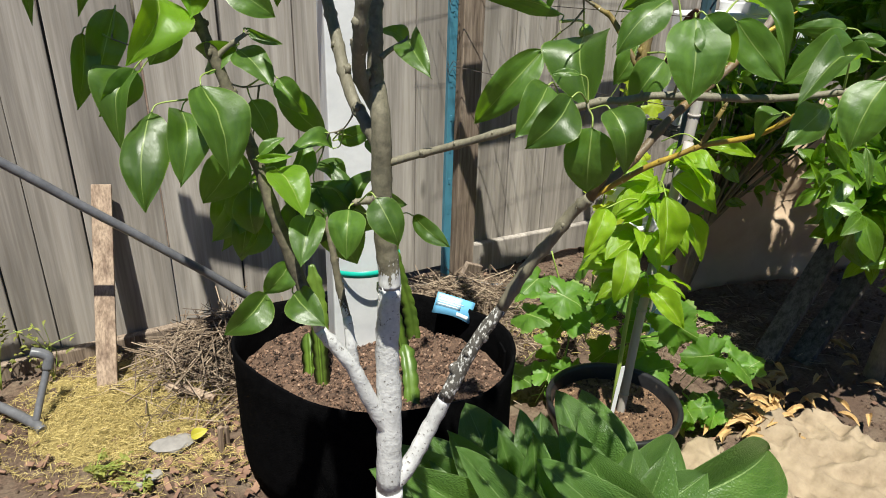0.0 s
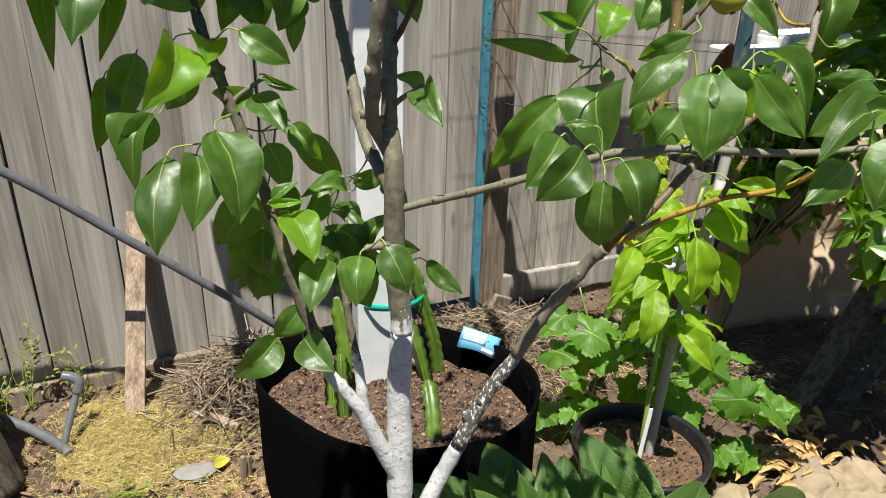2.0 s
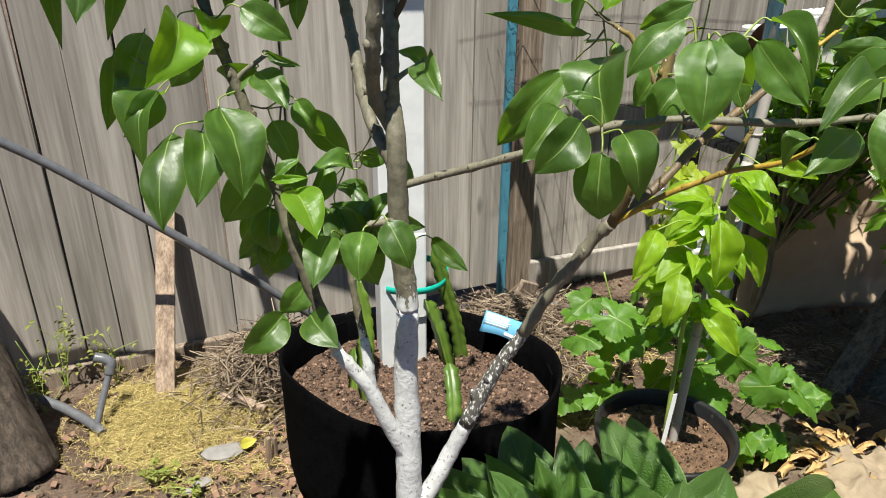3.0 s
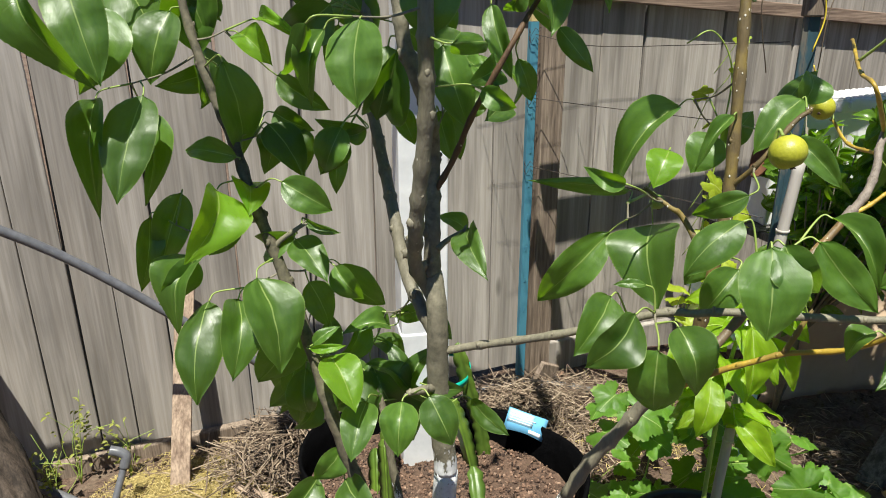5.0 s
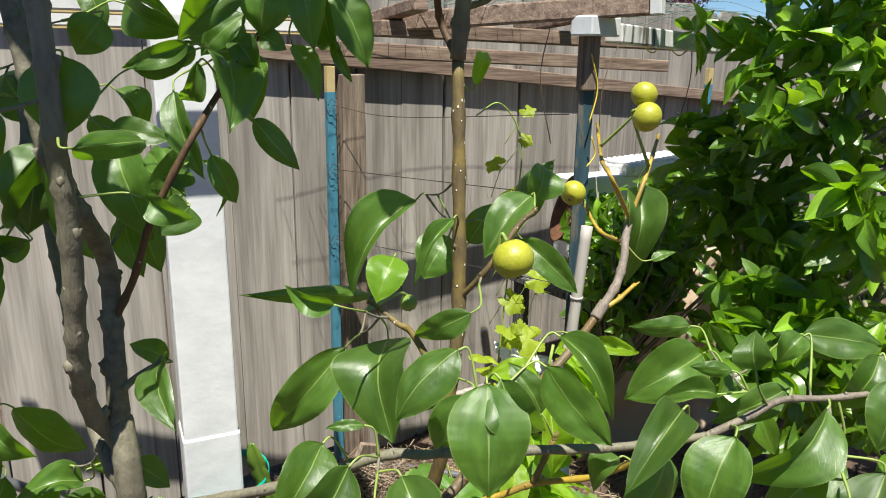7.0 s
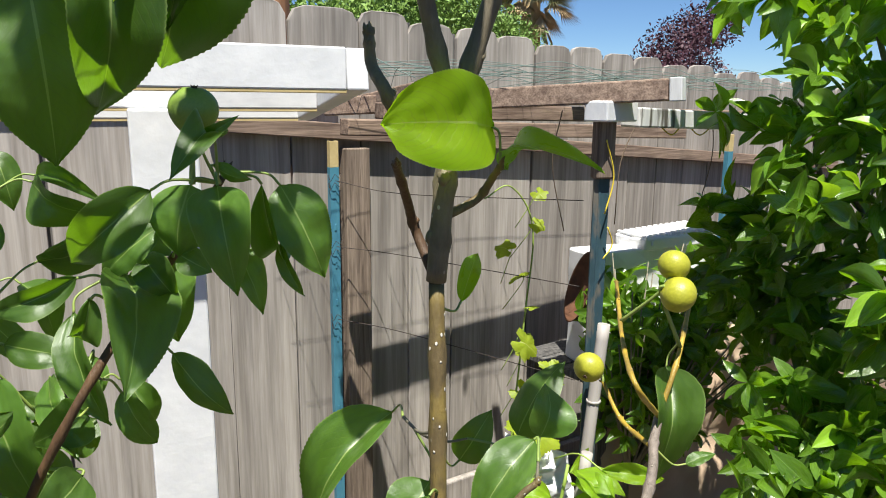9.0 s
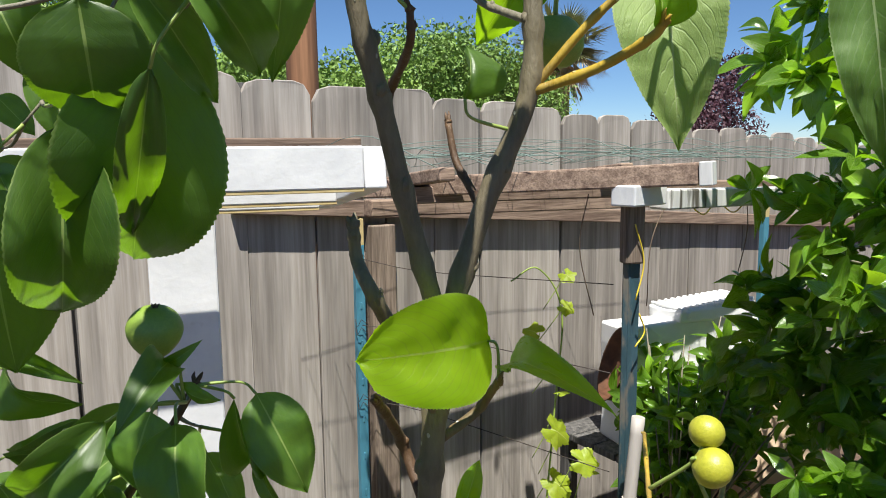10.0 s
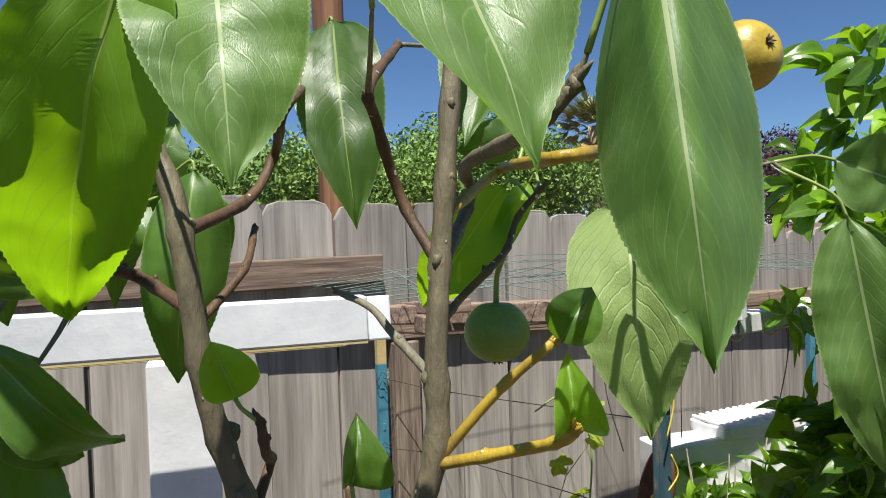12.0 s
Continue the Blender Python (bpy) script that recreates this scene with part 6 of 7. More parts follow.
def build_citrus():
    rng = random.Random(21)
    c = thing("citrus_tree", (2.42, 1.22, 0), "dense citrus tree with glossy dark green leaves", "tree")
    bpy.context.view_layer.update()
    bm = bmesh.new()
    tube(bm, ((2.42, 1.22, -0.03), (2.4, 1.2, 0.3), (2.38, 1.2, 0.6)), (0.03, 0.026, 0.022), 6, 12, 0.05)
    under(finish("trunk", bm, BARK), c)
    boughs = []
    for i in range(95):
        a = rng.uniform(0, 6.28)
        h = rng.uniform(0.52, 2.08)
        wide = 0.66 if h > 0.7 else 0.5
        rad = wide * rng.uniform(0.7, 1.0) * (1.0 if h < 1.75 else 0.8)
        end = Vector((2.62 + rad * math.cos(a), 1.22 + rad * (0.85 if math.sin(a) < 0 else 0.42) * math.sin(a), h))
        start = Vector((2.4 + rng.gauss(0, 0.08), 1.2 + rng.gauss(0, 0.08), max(0.4, h - rng.uniform(0.1, 0.35))))
        boughs.append((start, end))
        bm = bmesh.new()
        mid = start.lerp(end, 0.5) + Vector((0, 0, 0.05))
        tube(bm, (start, mid, end), (0.008, 0.005, 0.002), 4, 6, 0.06, i)
        under(finish("bough", bm, BARK), c)
    # the side towards the pear tree, in the sun
    for end in ((1.78, 1.12, 0.76), (1.84, 1.1, 0.7), (1.94, 1.1, 0.68), (1.9, 1.2, 0.78), (1.97, 1.1, 0.72), (1.95, 1.25, 0.92), (2.03, 1.22, 1.3), (2.04, 1.2, 1.5), (1.93, 1.25, 1.72), (1.88, 1.22, 1.95), (1.92, 1.0, 0.85), (1.95, 0.98, 1.1), (2.0, 1.0, 1.45), (1.95, 1.0, 1.8), (2.1, 1.42, 1.5), (2.05, 1.42, 1.15), (2.05, 1.45, 1.8), (2.1, 1.5, 1.12), (2.2, 1.55, 1.22), (2.22, 1.5, 1.0)):
        boughs += [(Vector((2.35, 1.22, end[2] - 0.1)), Vector(end))] * 4
    bulk = leafy_mass(c, boughs, CITRUS_MESHES, CITRUS_YOUNG_LIT, rng, 290, 0.102, 0.045, 0.45, 0.23, 3000, 0.25)
    ob = under(finish("foliage", bulk, (CITRUSLEAF, CITRUSYOUNGLIT)), c)
    ob["kind"] = "stuff"


build_citrus()


def build_dark_shrub():
    """The shaded shrub behind the sapling."""
    rng = random.Random(31)
    c = thing("dark_shrub", (2.25, 1.88, 0), "shaded dark-leaved shrub beside the fence", "shrub")
    bpy.context.view_layer.update()
    boughs = []
    for i in range(40):
        a = rng.uniform(0, 6.28)
        k = rng.uniform(0.6, 1)
        end = Vector((2.4 + 0.34 * math.cos(a) * k, 1.8 + 0.27 * math.sin(a) * k, rng.uniform(0.68, 1.06)))
        boughs.append((Vector((2.27, 1.85, 0.45)), end))
        bm = bmesh.new()
        tube(bm, (Vector((2.25, 1.88, -0.02)), Vector((2.27, 1.85, 0.3)), end), (0.008, 0.006, 0.002), 4, 6)
        under(finish("bough", bm, BARK), c)
    # the side that grows up before the white box
    for i in range(24):
        end = Vector((rng.uniform(2.14, 2.7), rng.uniform(1.72, 1.9), rng.uniform(0.78, 1.04)))
        boughs += [(Vector((2.27, 1.85, 0.5)), end)] * 2
        bm = bmesh.new()
        tube(bm, (Vector((2.25, 1.88, -0.02)), Vector((2.27, 1.85, 0.35)), end), (0.007, 0.005, 0.002), 4, 6)
        under(finish("bough", bm, BARK), c)
    bulk = leafy_mass(c, boughs, CITRUS_MESHES, CITRUS_YOUNG_LIT, rng, 200, 0.08, 0.045, 0.45, 0.1, 950)
    ob = under(finish("foliage", bulk, (CITRUSLEAF, CITRUSYOUNGLIT)), c)
    ob["kind"] = "stuff"


build_dark_shrub()

SAP_MESHES = [leaf_mesh("sapling_leaf", SAPLEAF, ovate, 30, 4, a, f, 0.035, 0, i, tw, 0.15, 0.07) for i, (a, f, tw) in enumerate(((0.12, 0.2, 0.2), (0.18, 0.1, -0.3), (0.08, 0.3, 0.1)))]


def build_sapling():
    """The potted sapling: a thin stem tied to a cane, with long lime-green leaves."""
    s = thing("sapling", (1.366, 1.305, 0.165), "potted sapling with long lime-green leaves", "plant")
    bpy.context.view_layer.update()
    rng = random.Random(12)
    top = Vector((1.42, 1.3, 0.86))
    bm = bmesh.new()
    tube(bm, ((1.357, 1.296, 0.155), (1.36, 1.298, 0.4), (1.385, 1.31, 0.62), top), (0.006, 0.0055, 0.005, 0.003), 6, 8, 0.05)
    under(finish("stem", bm, STEMGREEN), s)
    for i in range(44):
        h = rng.uniform(0.5, 0.88)
        node = Vector((1.372, 1.305, 0.5)).lerp(top, (h - 0.5) / 0.36)
        a = rng.uniform(0, 6.28)
        ln = rng.uniform(0.07, 0.125)
        way = Vector((math.cos(a), math.sin(a), rng.uniform(-0.55, 0.35))).normalized()
        base = node + way * 0.02
        put_leaf(s, rng.choice(SAP_MESHES), base, base + way * ln, ln * rng.uniform(0.46, 0.6), (rng.gauss(-0.2, 0.3), rng.gauss(-0.4, 0.3), 1))
    for a, b, w in (((1.315, 1.2, 0.8), (1.3, 1.16, 0.67), 0.062), ((1.29, 1.26, 0.66), (1.24, 1.22, 0.56), 0.06), ((1.33, 1.22, 0.58), (1.38, 1.14, 0.5), 0.055), ((1.25, 1.3, 0.75), (1.18, 1.27, 0.66), 0.055), ((1.45, 1.27, 0.72), (1.5, 1.22, 0.6), 0.05), ((1.4, 1.2, 0.9), (1.5, 1.14, 0.88), 0.035)):
        put_leaf(s, rng.choice(SAP_MESHES), a, b, w, (-0.4, -0.8, 0.5))
        bm = bmesh.new()
        tube(bm, (a, Vector(a).lerp(Vector((1.39, 1.305, a[2])), 0.5) + Vector((0, 0, 0.01)), (1.39, 1.305, a[2] - 0.02)), (0.0015,), 4, 5)
        under(finish("leaf_stalk", bm, STEMGREEN), s)


build_sapling()


def cane(points, r, label):
    bm = bmesh.new()
    tube(bm, points, (r,), 10, 10)
    line = spline(points, 10)
    for i in range(3, len(line) - 1, 6):
        tube(bm, (line[i] - Vector((0, 0, 0.003)), line[i] + Vector((0, 0, 0.003))), (r * 1.18,), 2, 10)
    return tagged(finish("bamboo_cane", bm, CANE), label, "plant stake")


cane(((1.387, 1.3, 0.1), (1.41, 1.298, 0.5), (1.47, 1.3, 0.87)), 0.011, "grey bamboo cane standing in the nursery pot")
cane(((1.60, 1.46, 0.3), (1.625, 1.45, 0.7), (1.665, 1.45, 1.05)), 0.0135, "grey bamboo cane leaning beside the dark post")
bm = bmesh.new()
box(bm, (0.013, 0.002, 0.17), (1.352, 1.286, 0.235), (0, 6, 0), 0.0005)
tagged(finish("plant_tag", bm, WHITEBAG), "narrow pale plastic plant tag in the pot", "plant tag")


def vine_profile_mesh(seed, mat):
    """A lobed, toothed vine leaf, length 1 along y."""
    rng = random.Random(seed)
    bm = bmesh.new()
    uv = bm.loops.layers.uv.new("UVMap")
    n = 60
    c = bm.verts.new((0, 0.42, 0.05))
    rim, mids = [], []
    for i in range(n):
        a = math.pi * 2 * i / n - math.pi / 2
        lobes = 0.47 + 0.065 * math.cos(5 * (a - math.pi / 2)) + (0.02 if i % 2 else -0.018) + 0.02 * math.sin(i * 1.3 + seed)
        if abs(((a + math.pi / 2 + math.pi) % (2 * math.pi)) - math.pi) < 0.25:
            lobes *= 0.45
        x, y = lobes * 1.1 * math.cos(a), 0.42 + lobes * 1.15 * math.sin(a)
        rim.append(bm.verts.new((x, y, -0.05 + 0.05 * math.sin(3 * a + seed))))
        mids.append(bm.verts.new((x * 0.55, 0.42 + (y - 0.42) * 0.55, 0.035 + 0.015 * math.sin(5 * a))))
    for i in range(n):
        j = (i + 1) % n
        for q in ((c, mids[i], mids[j]), (mids[i], rim[i], rim[j], mids[j])):
            f = bm.faces.new(q)
            f.smooth = True
            for lp in f.loops:
                lp[uv].uv = (lp.vert.co.x * 2, lp.vert.co.y)
    me = bpy.data.meshes.new("vine_leaf")
    bm.to_mesh(me)
    bm.free()
    me.materials.append(mat)
    return me


VINE_MESHES = [vine_profile_mesh(i, VINELEAF) for i in range(3)]
VINE_YOUNG = [vine_profile_mesh(i, VINEYOUNG) for i in range(3)]


def build_vine(at, spots, label, stems=(), size=0.085, meshes=VINE_MESHES):
    v = thing("grape_vine", at, label, "vine")
    bpy.context.view_layer.update()
    rng = random.Random(len(spots))
    for pts in stems:
        bm = bmesh.new()
        tube(bm, pts, (0.0028, 0.002), 8, 6)
        under(finish("shoot", bm, STEMGREEN), v)
    for (x, y, z), k in spots:
        a = rng.uniform(0, 6.28)
        way = Vector((math.cos(a) * 0.8, math.sin(a) * 0.8 - 0.2, rng.uniform(-0.9, 0.3))).normalized()
        ln = size * k * rng.uniform(0.55, 1.25)
        put_leaf(v, rng.choice(meshes), (x, y, z), Vector((x, y, z)) + way * ln, ln * 1.0, (rng.gauss(-0.4, 0.5), rng.gauss(-0.6, 0.5), 0.75))
        bm = bmesh.new()
        tube(bm, ((x, y, z), (x + 0.01, y + 0.02, z - 0.03), (x + rng.uniform(-0.03, 0.03), y + 0.05, max(0.0, z - 0.1))), (0.0012,), 4, 5)
        under(finish("leaf_stalk", bm, STEMGREEN), v)


rng = random.Random(77)
spots = []
for i in range(40):
    s = rng.random()
    spots.append(((1.33 + 0.36 * s + rng.gauss(0, 0.06), 1.66 - 0.32 * s + rng.gauss(0, 0.06), rng.uniform(0.05, 0.5) * (1 - 0.35 * s)), 1.2))
for i in range(20):
    s = rng.random()
    spots.append(((1.58 + 0.2 * s, 1.36 - 0.1 * s + rng.gauss(0, 0.03), rng.uniform(0.03, 0.3)), 0.95))
build_vine((1.6, 1.5, 0), spots, "low grape vine with bright lobed leaves behind the pot", (((1.5, 1.6, 0), (1.55, 1.5, 0.2), (1.68, 1.38, 0.28), (1.75, 1.35, 0.3)), ((1.4, 1.6, 0), (1.42, 1.56, 0.25), (1.36, 1.6, 0.5))))
spots = [((1.72 + 0.03 * math.sin(i * 2.1), 1.78 + 0.03 * math.cos(i * 1.7), 0.55 + 0.075 * i), 0.8 if i < 6 else 0.55) for i in range(11)]
spots += [((1.62, 1.72, 0.62), 0.9), ((1.78, 1.7, 0.66), 0.9), ((1.64, 1.75, 0.5), 0.9), ((1.8, 1.75, 0.78), 0.8), ((1.7, 1.72, 0.72), 0.9), ((1.74, 1.72, 0.84), 0.7)]
build_vine((1.74, 1.81, 0), spots, "young vine shoot climbing towards the wires", (((1.72, 1.81, 0), (1.7, 1.79, 0.5), (1.73, 1.78, 0.95), (1.75, 1.78, 1.2), (1.69, 1.8, 1.31), (1.63, 1.83, 1.28)),), meshes=VINE_YOUNG)

COMFREY_MESHES = [leaf_mesh("comfrey_leaf", COMFREY, broad, 30, 5, a, f, 0.03, 0, i, tw, 0.2) for i, (a, f, tw) in enumerate(((0.1, 0.28, 0.1), (0.16, 0.2, -0.2), (0.07, 0.35, 0.15)))]


def build_comfrey(at, leaves_of, label):
    c = thing("comfrey_plant", at, label, "plant")
    bpy.context.view_layer.update()
    for k, (tip, width) in enumerate(leaves_of):
        root = Vector((at[0] + 0.01 * math.cos(k), at[1] + 0.01 * math.sin(k), 0.02))
        tip = Vector(tip)
        base = root.lerp(tip, 0.25) + Vector((0, 0, 0.04))
        put_leaf(c, COMFREY_MESHES[k % 3], base, tip, width * 1.5, (-0.25, -0.75, 0.7))
        bm = bmesh.new()
        tube(bm, (root, root.lerp(base, 0.5), base), (0.005, 0.0035), 4, 8)
        under(finish("leaf_stalk", bm, STEMGREEN), c)


build_comfrey((0.95, 1.12, 0), (((1.025, 1.160, 0.364), 0.085), ((0.934, 1.100, 0.419), 0.080), ((0.932, 1.200, 0.360), 0.085), ((0.907, 1.260, 0.371), 0.100), ((0.786, 1.200, 0.361), 0.090), ((0.727, 1.220, 0.355), 0.085), ((0.674, 1.050, 0.444), 0.090), ((0.771, 1.000, 0.456), 0.085), ((0.859, 1.050, 0.432), 0.070), ((0.891, 1.000, 0.438), 0.080), ((0.663, 1.150, 0.368), 0.080), ((0.800, 1.120, 0.415), 0.080)), "clump of broad green comfrey leaves beside the grow bag")
build_comfrey((1.14, 1.06, 0), (((1.698, 1.020, 0.135), 0.115), ((1.352, 1.080, 0.254), 0.100), ((1.162, 1.020, 0.313), 0.090), ((1.164, 1.120, 0.327), 0.095), ((1.180, 1.200, 0.358), 0.095), ((1.106, 1.200, 0.378), 0.085), ((1.010, 0.980, 0.398), 0.090), ((1.167, 0.950, 0.330), 0.100), ((1.294, 0.950, 0.261), 0.100), ((1.044, 1.100, 0.364), 0.080), ((0.917, 0.950, 0.422), 0.085)), "clump of broad green comfrey leaves before the nursery pot")


# ---- dragon fruit stems on the trellis post ----
def build_cactus():
    c = thing("dragon_fruit", (0.89, 1.66, 0.3), "three-ribbed dragon fruit cactus tied to the post", "cactus")
    bpy.context.view_layer.update()
    for k, pts in enumerate((((1.003, 1.700, 0.244), (0.986, 1.705, 0.371), (0.951, 1.710, 0.500), (0.927, 1.715, 0.603)),
                             ((0.957, 1.630, 0.121), (0.948, 1.645, 0.225), (0.922, 1.670, 0.379), (0.891, 1.690, 0.473)),
                             ((0.712, 1.660, 0.250), (0.734, 1.685, 0.414), (0.726, 1.710, 0.549)),
                             ((0.7, 1.600, 0.250), (0.704, 1.620, 0.377), (0.708, 1.640, 0.434)),
                             ((0.861, 1.444, 0.250), (0.878, 1.494, 0.324), (0.891, 1.546, 0.371)),
                             ((0.69, 1.652, 0.250), (0.702, 1.690, 0.319), (0.712, 1.726, 0.353)))):
        line = spline(pts, 18)
        bm = bmesh.new()
        rings, run = [], 0.0
        for i, q in enumerate(line):
            way = (line[min(i + 1, len(line) - 1)] - line[max(i - 1, 0)]).normalized()
            side = way.cross(Vector((0, 1, 0.1))).normalized()
            over = side.cross(way)
            ring = []
            run += (q - line[max(i - 1, 0)]).length
            taper = min(1.0, 0.35 + 0.65 * (len(line) - 1 - i) / 5)
            notch = abs(math.sin(run * math.pi / 0.034 + k))
            for j in range(12):
                a = 2 * math.pi * j / 12 + k
                rr = (0.0165 + 0.006 * notch ** 0.5 if j % 4 == 0 else 0.0042 if j % 4 == 2 else 0.0058) * taper
                ring.append(bm.verts.new(q + side * math.cos(a) * rr + over * math.sin(a) * rr))
            rings.append(ring)
        for a, b in zip(rings, rings[1:]):
            for j in range(12):
                bm.faces.new((a[j], a[(j + 1) % 12], b[(j + 1) % 12], b[j])).smooth = True
        bm.faces.new(rings[0])
        bm.faces.new(rings[-1])
        under(finish("cactus_stem", bm, CACTUS), c)


build_cactus()
bm = bmesh.new()
ring = [(0.888 + 0.090 * math.cos(a), 1.763 + 0.085 * math.sin(a), 0.504 + 0.012 * math.cos(a) + 0.006 * math.sin(a * 2)) for a in (i * math.pi / 10 for i in range(21))]
line = spline(ring, 3)
prev = None
for q in line:
    pair = (bm.verts.new(q - Vector((0, 0, 0.009))), bm.verts.new(q + Vector((0, 0, 0.009))))
    if prev:
        bm.faces.new((prev[0], pair[0], pair[1], prev[1])).smooth = True
    prev = pair
tie = finish("tie_tape", bm, TIE)
mod = tie.modifiers.new("thick", "SOLIDIFY")
mod.thickness = 0.001
tagged(tie, "green plastic tie tape round post and cactus", "plant tie")


# ---- plant label on the bag's rim ----
def build_label():
    a, b = Vector((1.064, 1.69, 0.405)), Vector((1.146, 1.634, 0.377))
    lab = thing("plant_label", (a + b) / 2, "bent blue plant label with white print on the bag", "plant label")
    bpy.context.view_layer.update()
    across = (b - a).normalized()
    out = Vector((-0.45, -0.75, 0.5)).normalized()
    down = across.cross(out).normalized()
    if down.z > 0:
        down = -down
    out = down.cross(across).normalized()
    if out.y > 0:
        out = -out
    w, h = (b - a).length, 0.058

    def sheet(u0, u1, v0, v1, lift, mat, name):
        bm = bmesh.new()
        n = 10
        rows = []
        for j in range(3):
            row = []
            for i in range(n + 1):
                u, v = u0 + (u1 - u0) * i / n, v0 + (v1 - v0) * j / 2
                curve = 0.016 * math.sin(math.pi * u)
                row.append(bm.verts.new(a + across * w * u + down * h * v * (1 - 0.12 * math.sin(math.pi * u) * v) + out * (curve + lift)))
            rows.append(row)
        for r, s in zip(rows, rows[1:]):
            for i in range(n):
                bm.faces.new((r[i], r[i + 1], s[i + 1], s[i])).smooth = True
        ob = finish(name, bm, mat)
        m = ob.modifiers.new("thick", "SOLIDIFY")
        m.thickness = 0.0008
        under(ob, lab)

    sheet(0, 1, 0, 1, 0, BLUECARD, "card")
    sheet(0.03, 0.66, 0.04, 0.62, 0.0006, PALECARD, "print_panel")
    for k, (v, u1) in enumerate(((0.12, 0.5), (0.28, 0.72), (0.39, 0.66), (0.5, 0.6))):
        sheet(0.07, u1, v, v + (0.07 if k == 0 else 0.035), 0.0012, WHITECARD, "print_line")
    sheet(0.6, 0.92, 0.72, 0.9, 0.0012, WHITECARD, "print_patch")


build_label()


# ---- dry litter ----
def sticks(name, count, centre, spread, length, radius, mat, label, category, seed, lift=0.08, flat=0.25):
    rng = random.Random(seed)
    verts, faces = [], []
    for _ in range(count):
        d = min(1.0, abs(rng.gauss(0, 0.5)))
        a = rng.uniform(0, 6.28)
        c = Vector((centre[0] + spread[0] * d * math.cos(a), centre[1] + spread[1] * d * math.sin(a), 0.004 + lift * (1 - d) * rng.random()))
        t = rng.uniform(0, 6.28)
        ln = length * rng.uniform(0.3, 1.2)
        way = Vector((math.cos(t), math.sin(t), rng.gauss(0, flat))).normalized()
        bend = Vector((rng.gauss(0, 0.08), rng.gauss(0, 0.08), abs(rng.gauss(0, 0.06)))) * ln
        r = radius * rng.uniform(0.5, 1.3)
        side = way.cross(Vector((0, 0, 1))).normalized()
        over = side.cross(way)
        k = len(verts)
        for s, o in ((-0.5, Vector()), (0, bend), (0.5, Vector())):
            q = c + way * ln * s + o
            q.z = max(q.z, -0.01)
            verts += [q + side * r, q + over * r, q - side * r, q - over * r]
        for i in (0, 4):
            for j in range(4):
                faces.append((k + i + j, k + i + (j + 1) % 4, k + i + 4 + (j + 1) % 4, k + i + 4 + j))
    me = bpy.data.meshes.new(name)
    me.from_pydata([tuple(v) for v in verts], [], faces)
    me.materials.append(mat)
    return tagged(new(name, me), label, category, kind="stuff")


sticks("twig_pile", 1500, (0.62, 2.2), (0.4, 0.25), 0.22, 0.0017, TWIGS, "pile of dry twigs and stalks by the fence", "twigs", 1, 0.2, 0.35)
sticks("twig_pile", 1300, (1.35, 2.18), (0.5, 0.24), 0.2, 0.0016, TWIGS, "dry twigs and stalks along the fence foot", "twigs", 2, 0.13, 0.3)
sticks("twig_pile", 900, (1.25, 1.95), (0.5, 0.3), 0.11, 0.0017, TWIGS, "dry twigs and stalks behind the grow bag", "twigs", 7, 0.03, 0.15)
bm = bmesh.new()
rows = []
for j in range(41):
    row = []
    for i in range(41):
        u, w = i / 20 - 1, j / 20 - 1
        q = Vector((0.3 + 0.26 * u, 2.15 + 0.24 * w, 0))
        rim = math.hypot(u, w) + 0.35 * noise.noise(q * 9)
        row.append(bm.verts.new((q.x, q.y, max(-0.03, 0.05 * (0.8 - rim)) + 0.012 * noise.noise(q * 30) + 0.006 * noise.noise(q * 90))))
    rows.append(row)
for a, b in zip(rows, rows[1:]):
    for i in range(40):
        bm.faces.new((a[i], a[i + 1], b[i + 1], b[i])).smooth = True
tagged(finish("straw_mat", bm, STRAWMAT), "matted yellow straw and moss by the stake", "straw", kind="stuff")
sticks("straw", 14000, (0.3, 2.13), (0.34, 0.32), 0.022, 0.0006, STRAW, "yellow dry straw and moss heap by the stake", "straw", 3, 0.05, 0.4)
sticks("straw", 1300, (0.25, 1.92), (0.22, 0.3), 0.03, 0.0006, STRAW, "thin scatter of yellow straw on the soil", "straw", 4, 0.01, 0.1)
sticks("straw", 900, (1.75, 1.95), (0.6, 0.4), 0.07, 0.0009, STRAW, "scattered dry straw on the soil by the fence", "straw", 5, 0.01, 0.1)
sticks("twig_pile", 500, (2.2, 1.6), (0.6, 0.45), 0.08, 0.0012, TWIGS, "dry stalks on the shaded soil", "twigs", 6, 0.015, 0.1)
sticks("straw", 600, (0.45, 1.8), (0.35, 0.25), 0.03, 0.0006, STRAW, "thin scatter of yellow straw by the bag", "straw", 9, 0.008, 0.1)

rng = random.Random(14)
bm = bmesh.new()
for i in range(520):
    x, y = rng.uniform(-0.2, 2.4), rng.uniform(1.0, 2.4)
    if rng.random() < 0.55:
        x, y = rng.gauss(0.42, 0.2), rng.gauss(1.78, 0.18)
    box(bm, (rng.uniform(0.008, 0.04), rng.uniform(0.005, 0.015), 0.003), (x, y, 0.004), (rng.gauss(0, 12), rng.gauss(0, 12), rng.uniform(0, 360)))
tagged(finish("bark_chips", bm, CHIPS), "reddish bark chips scattered on the soil", "bark chips", kind="stuff")

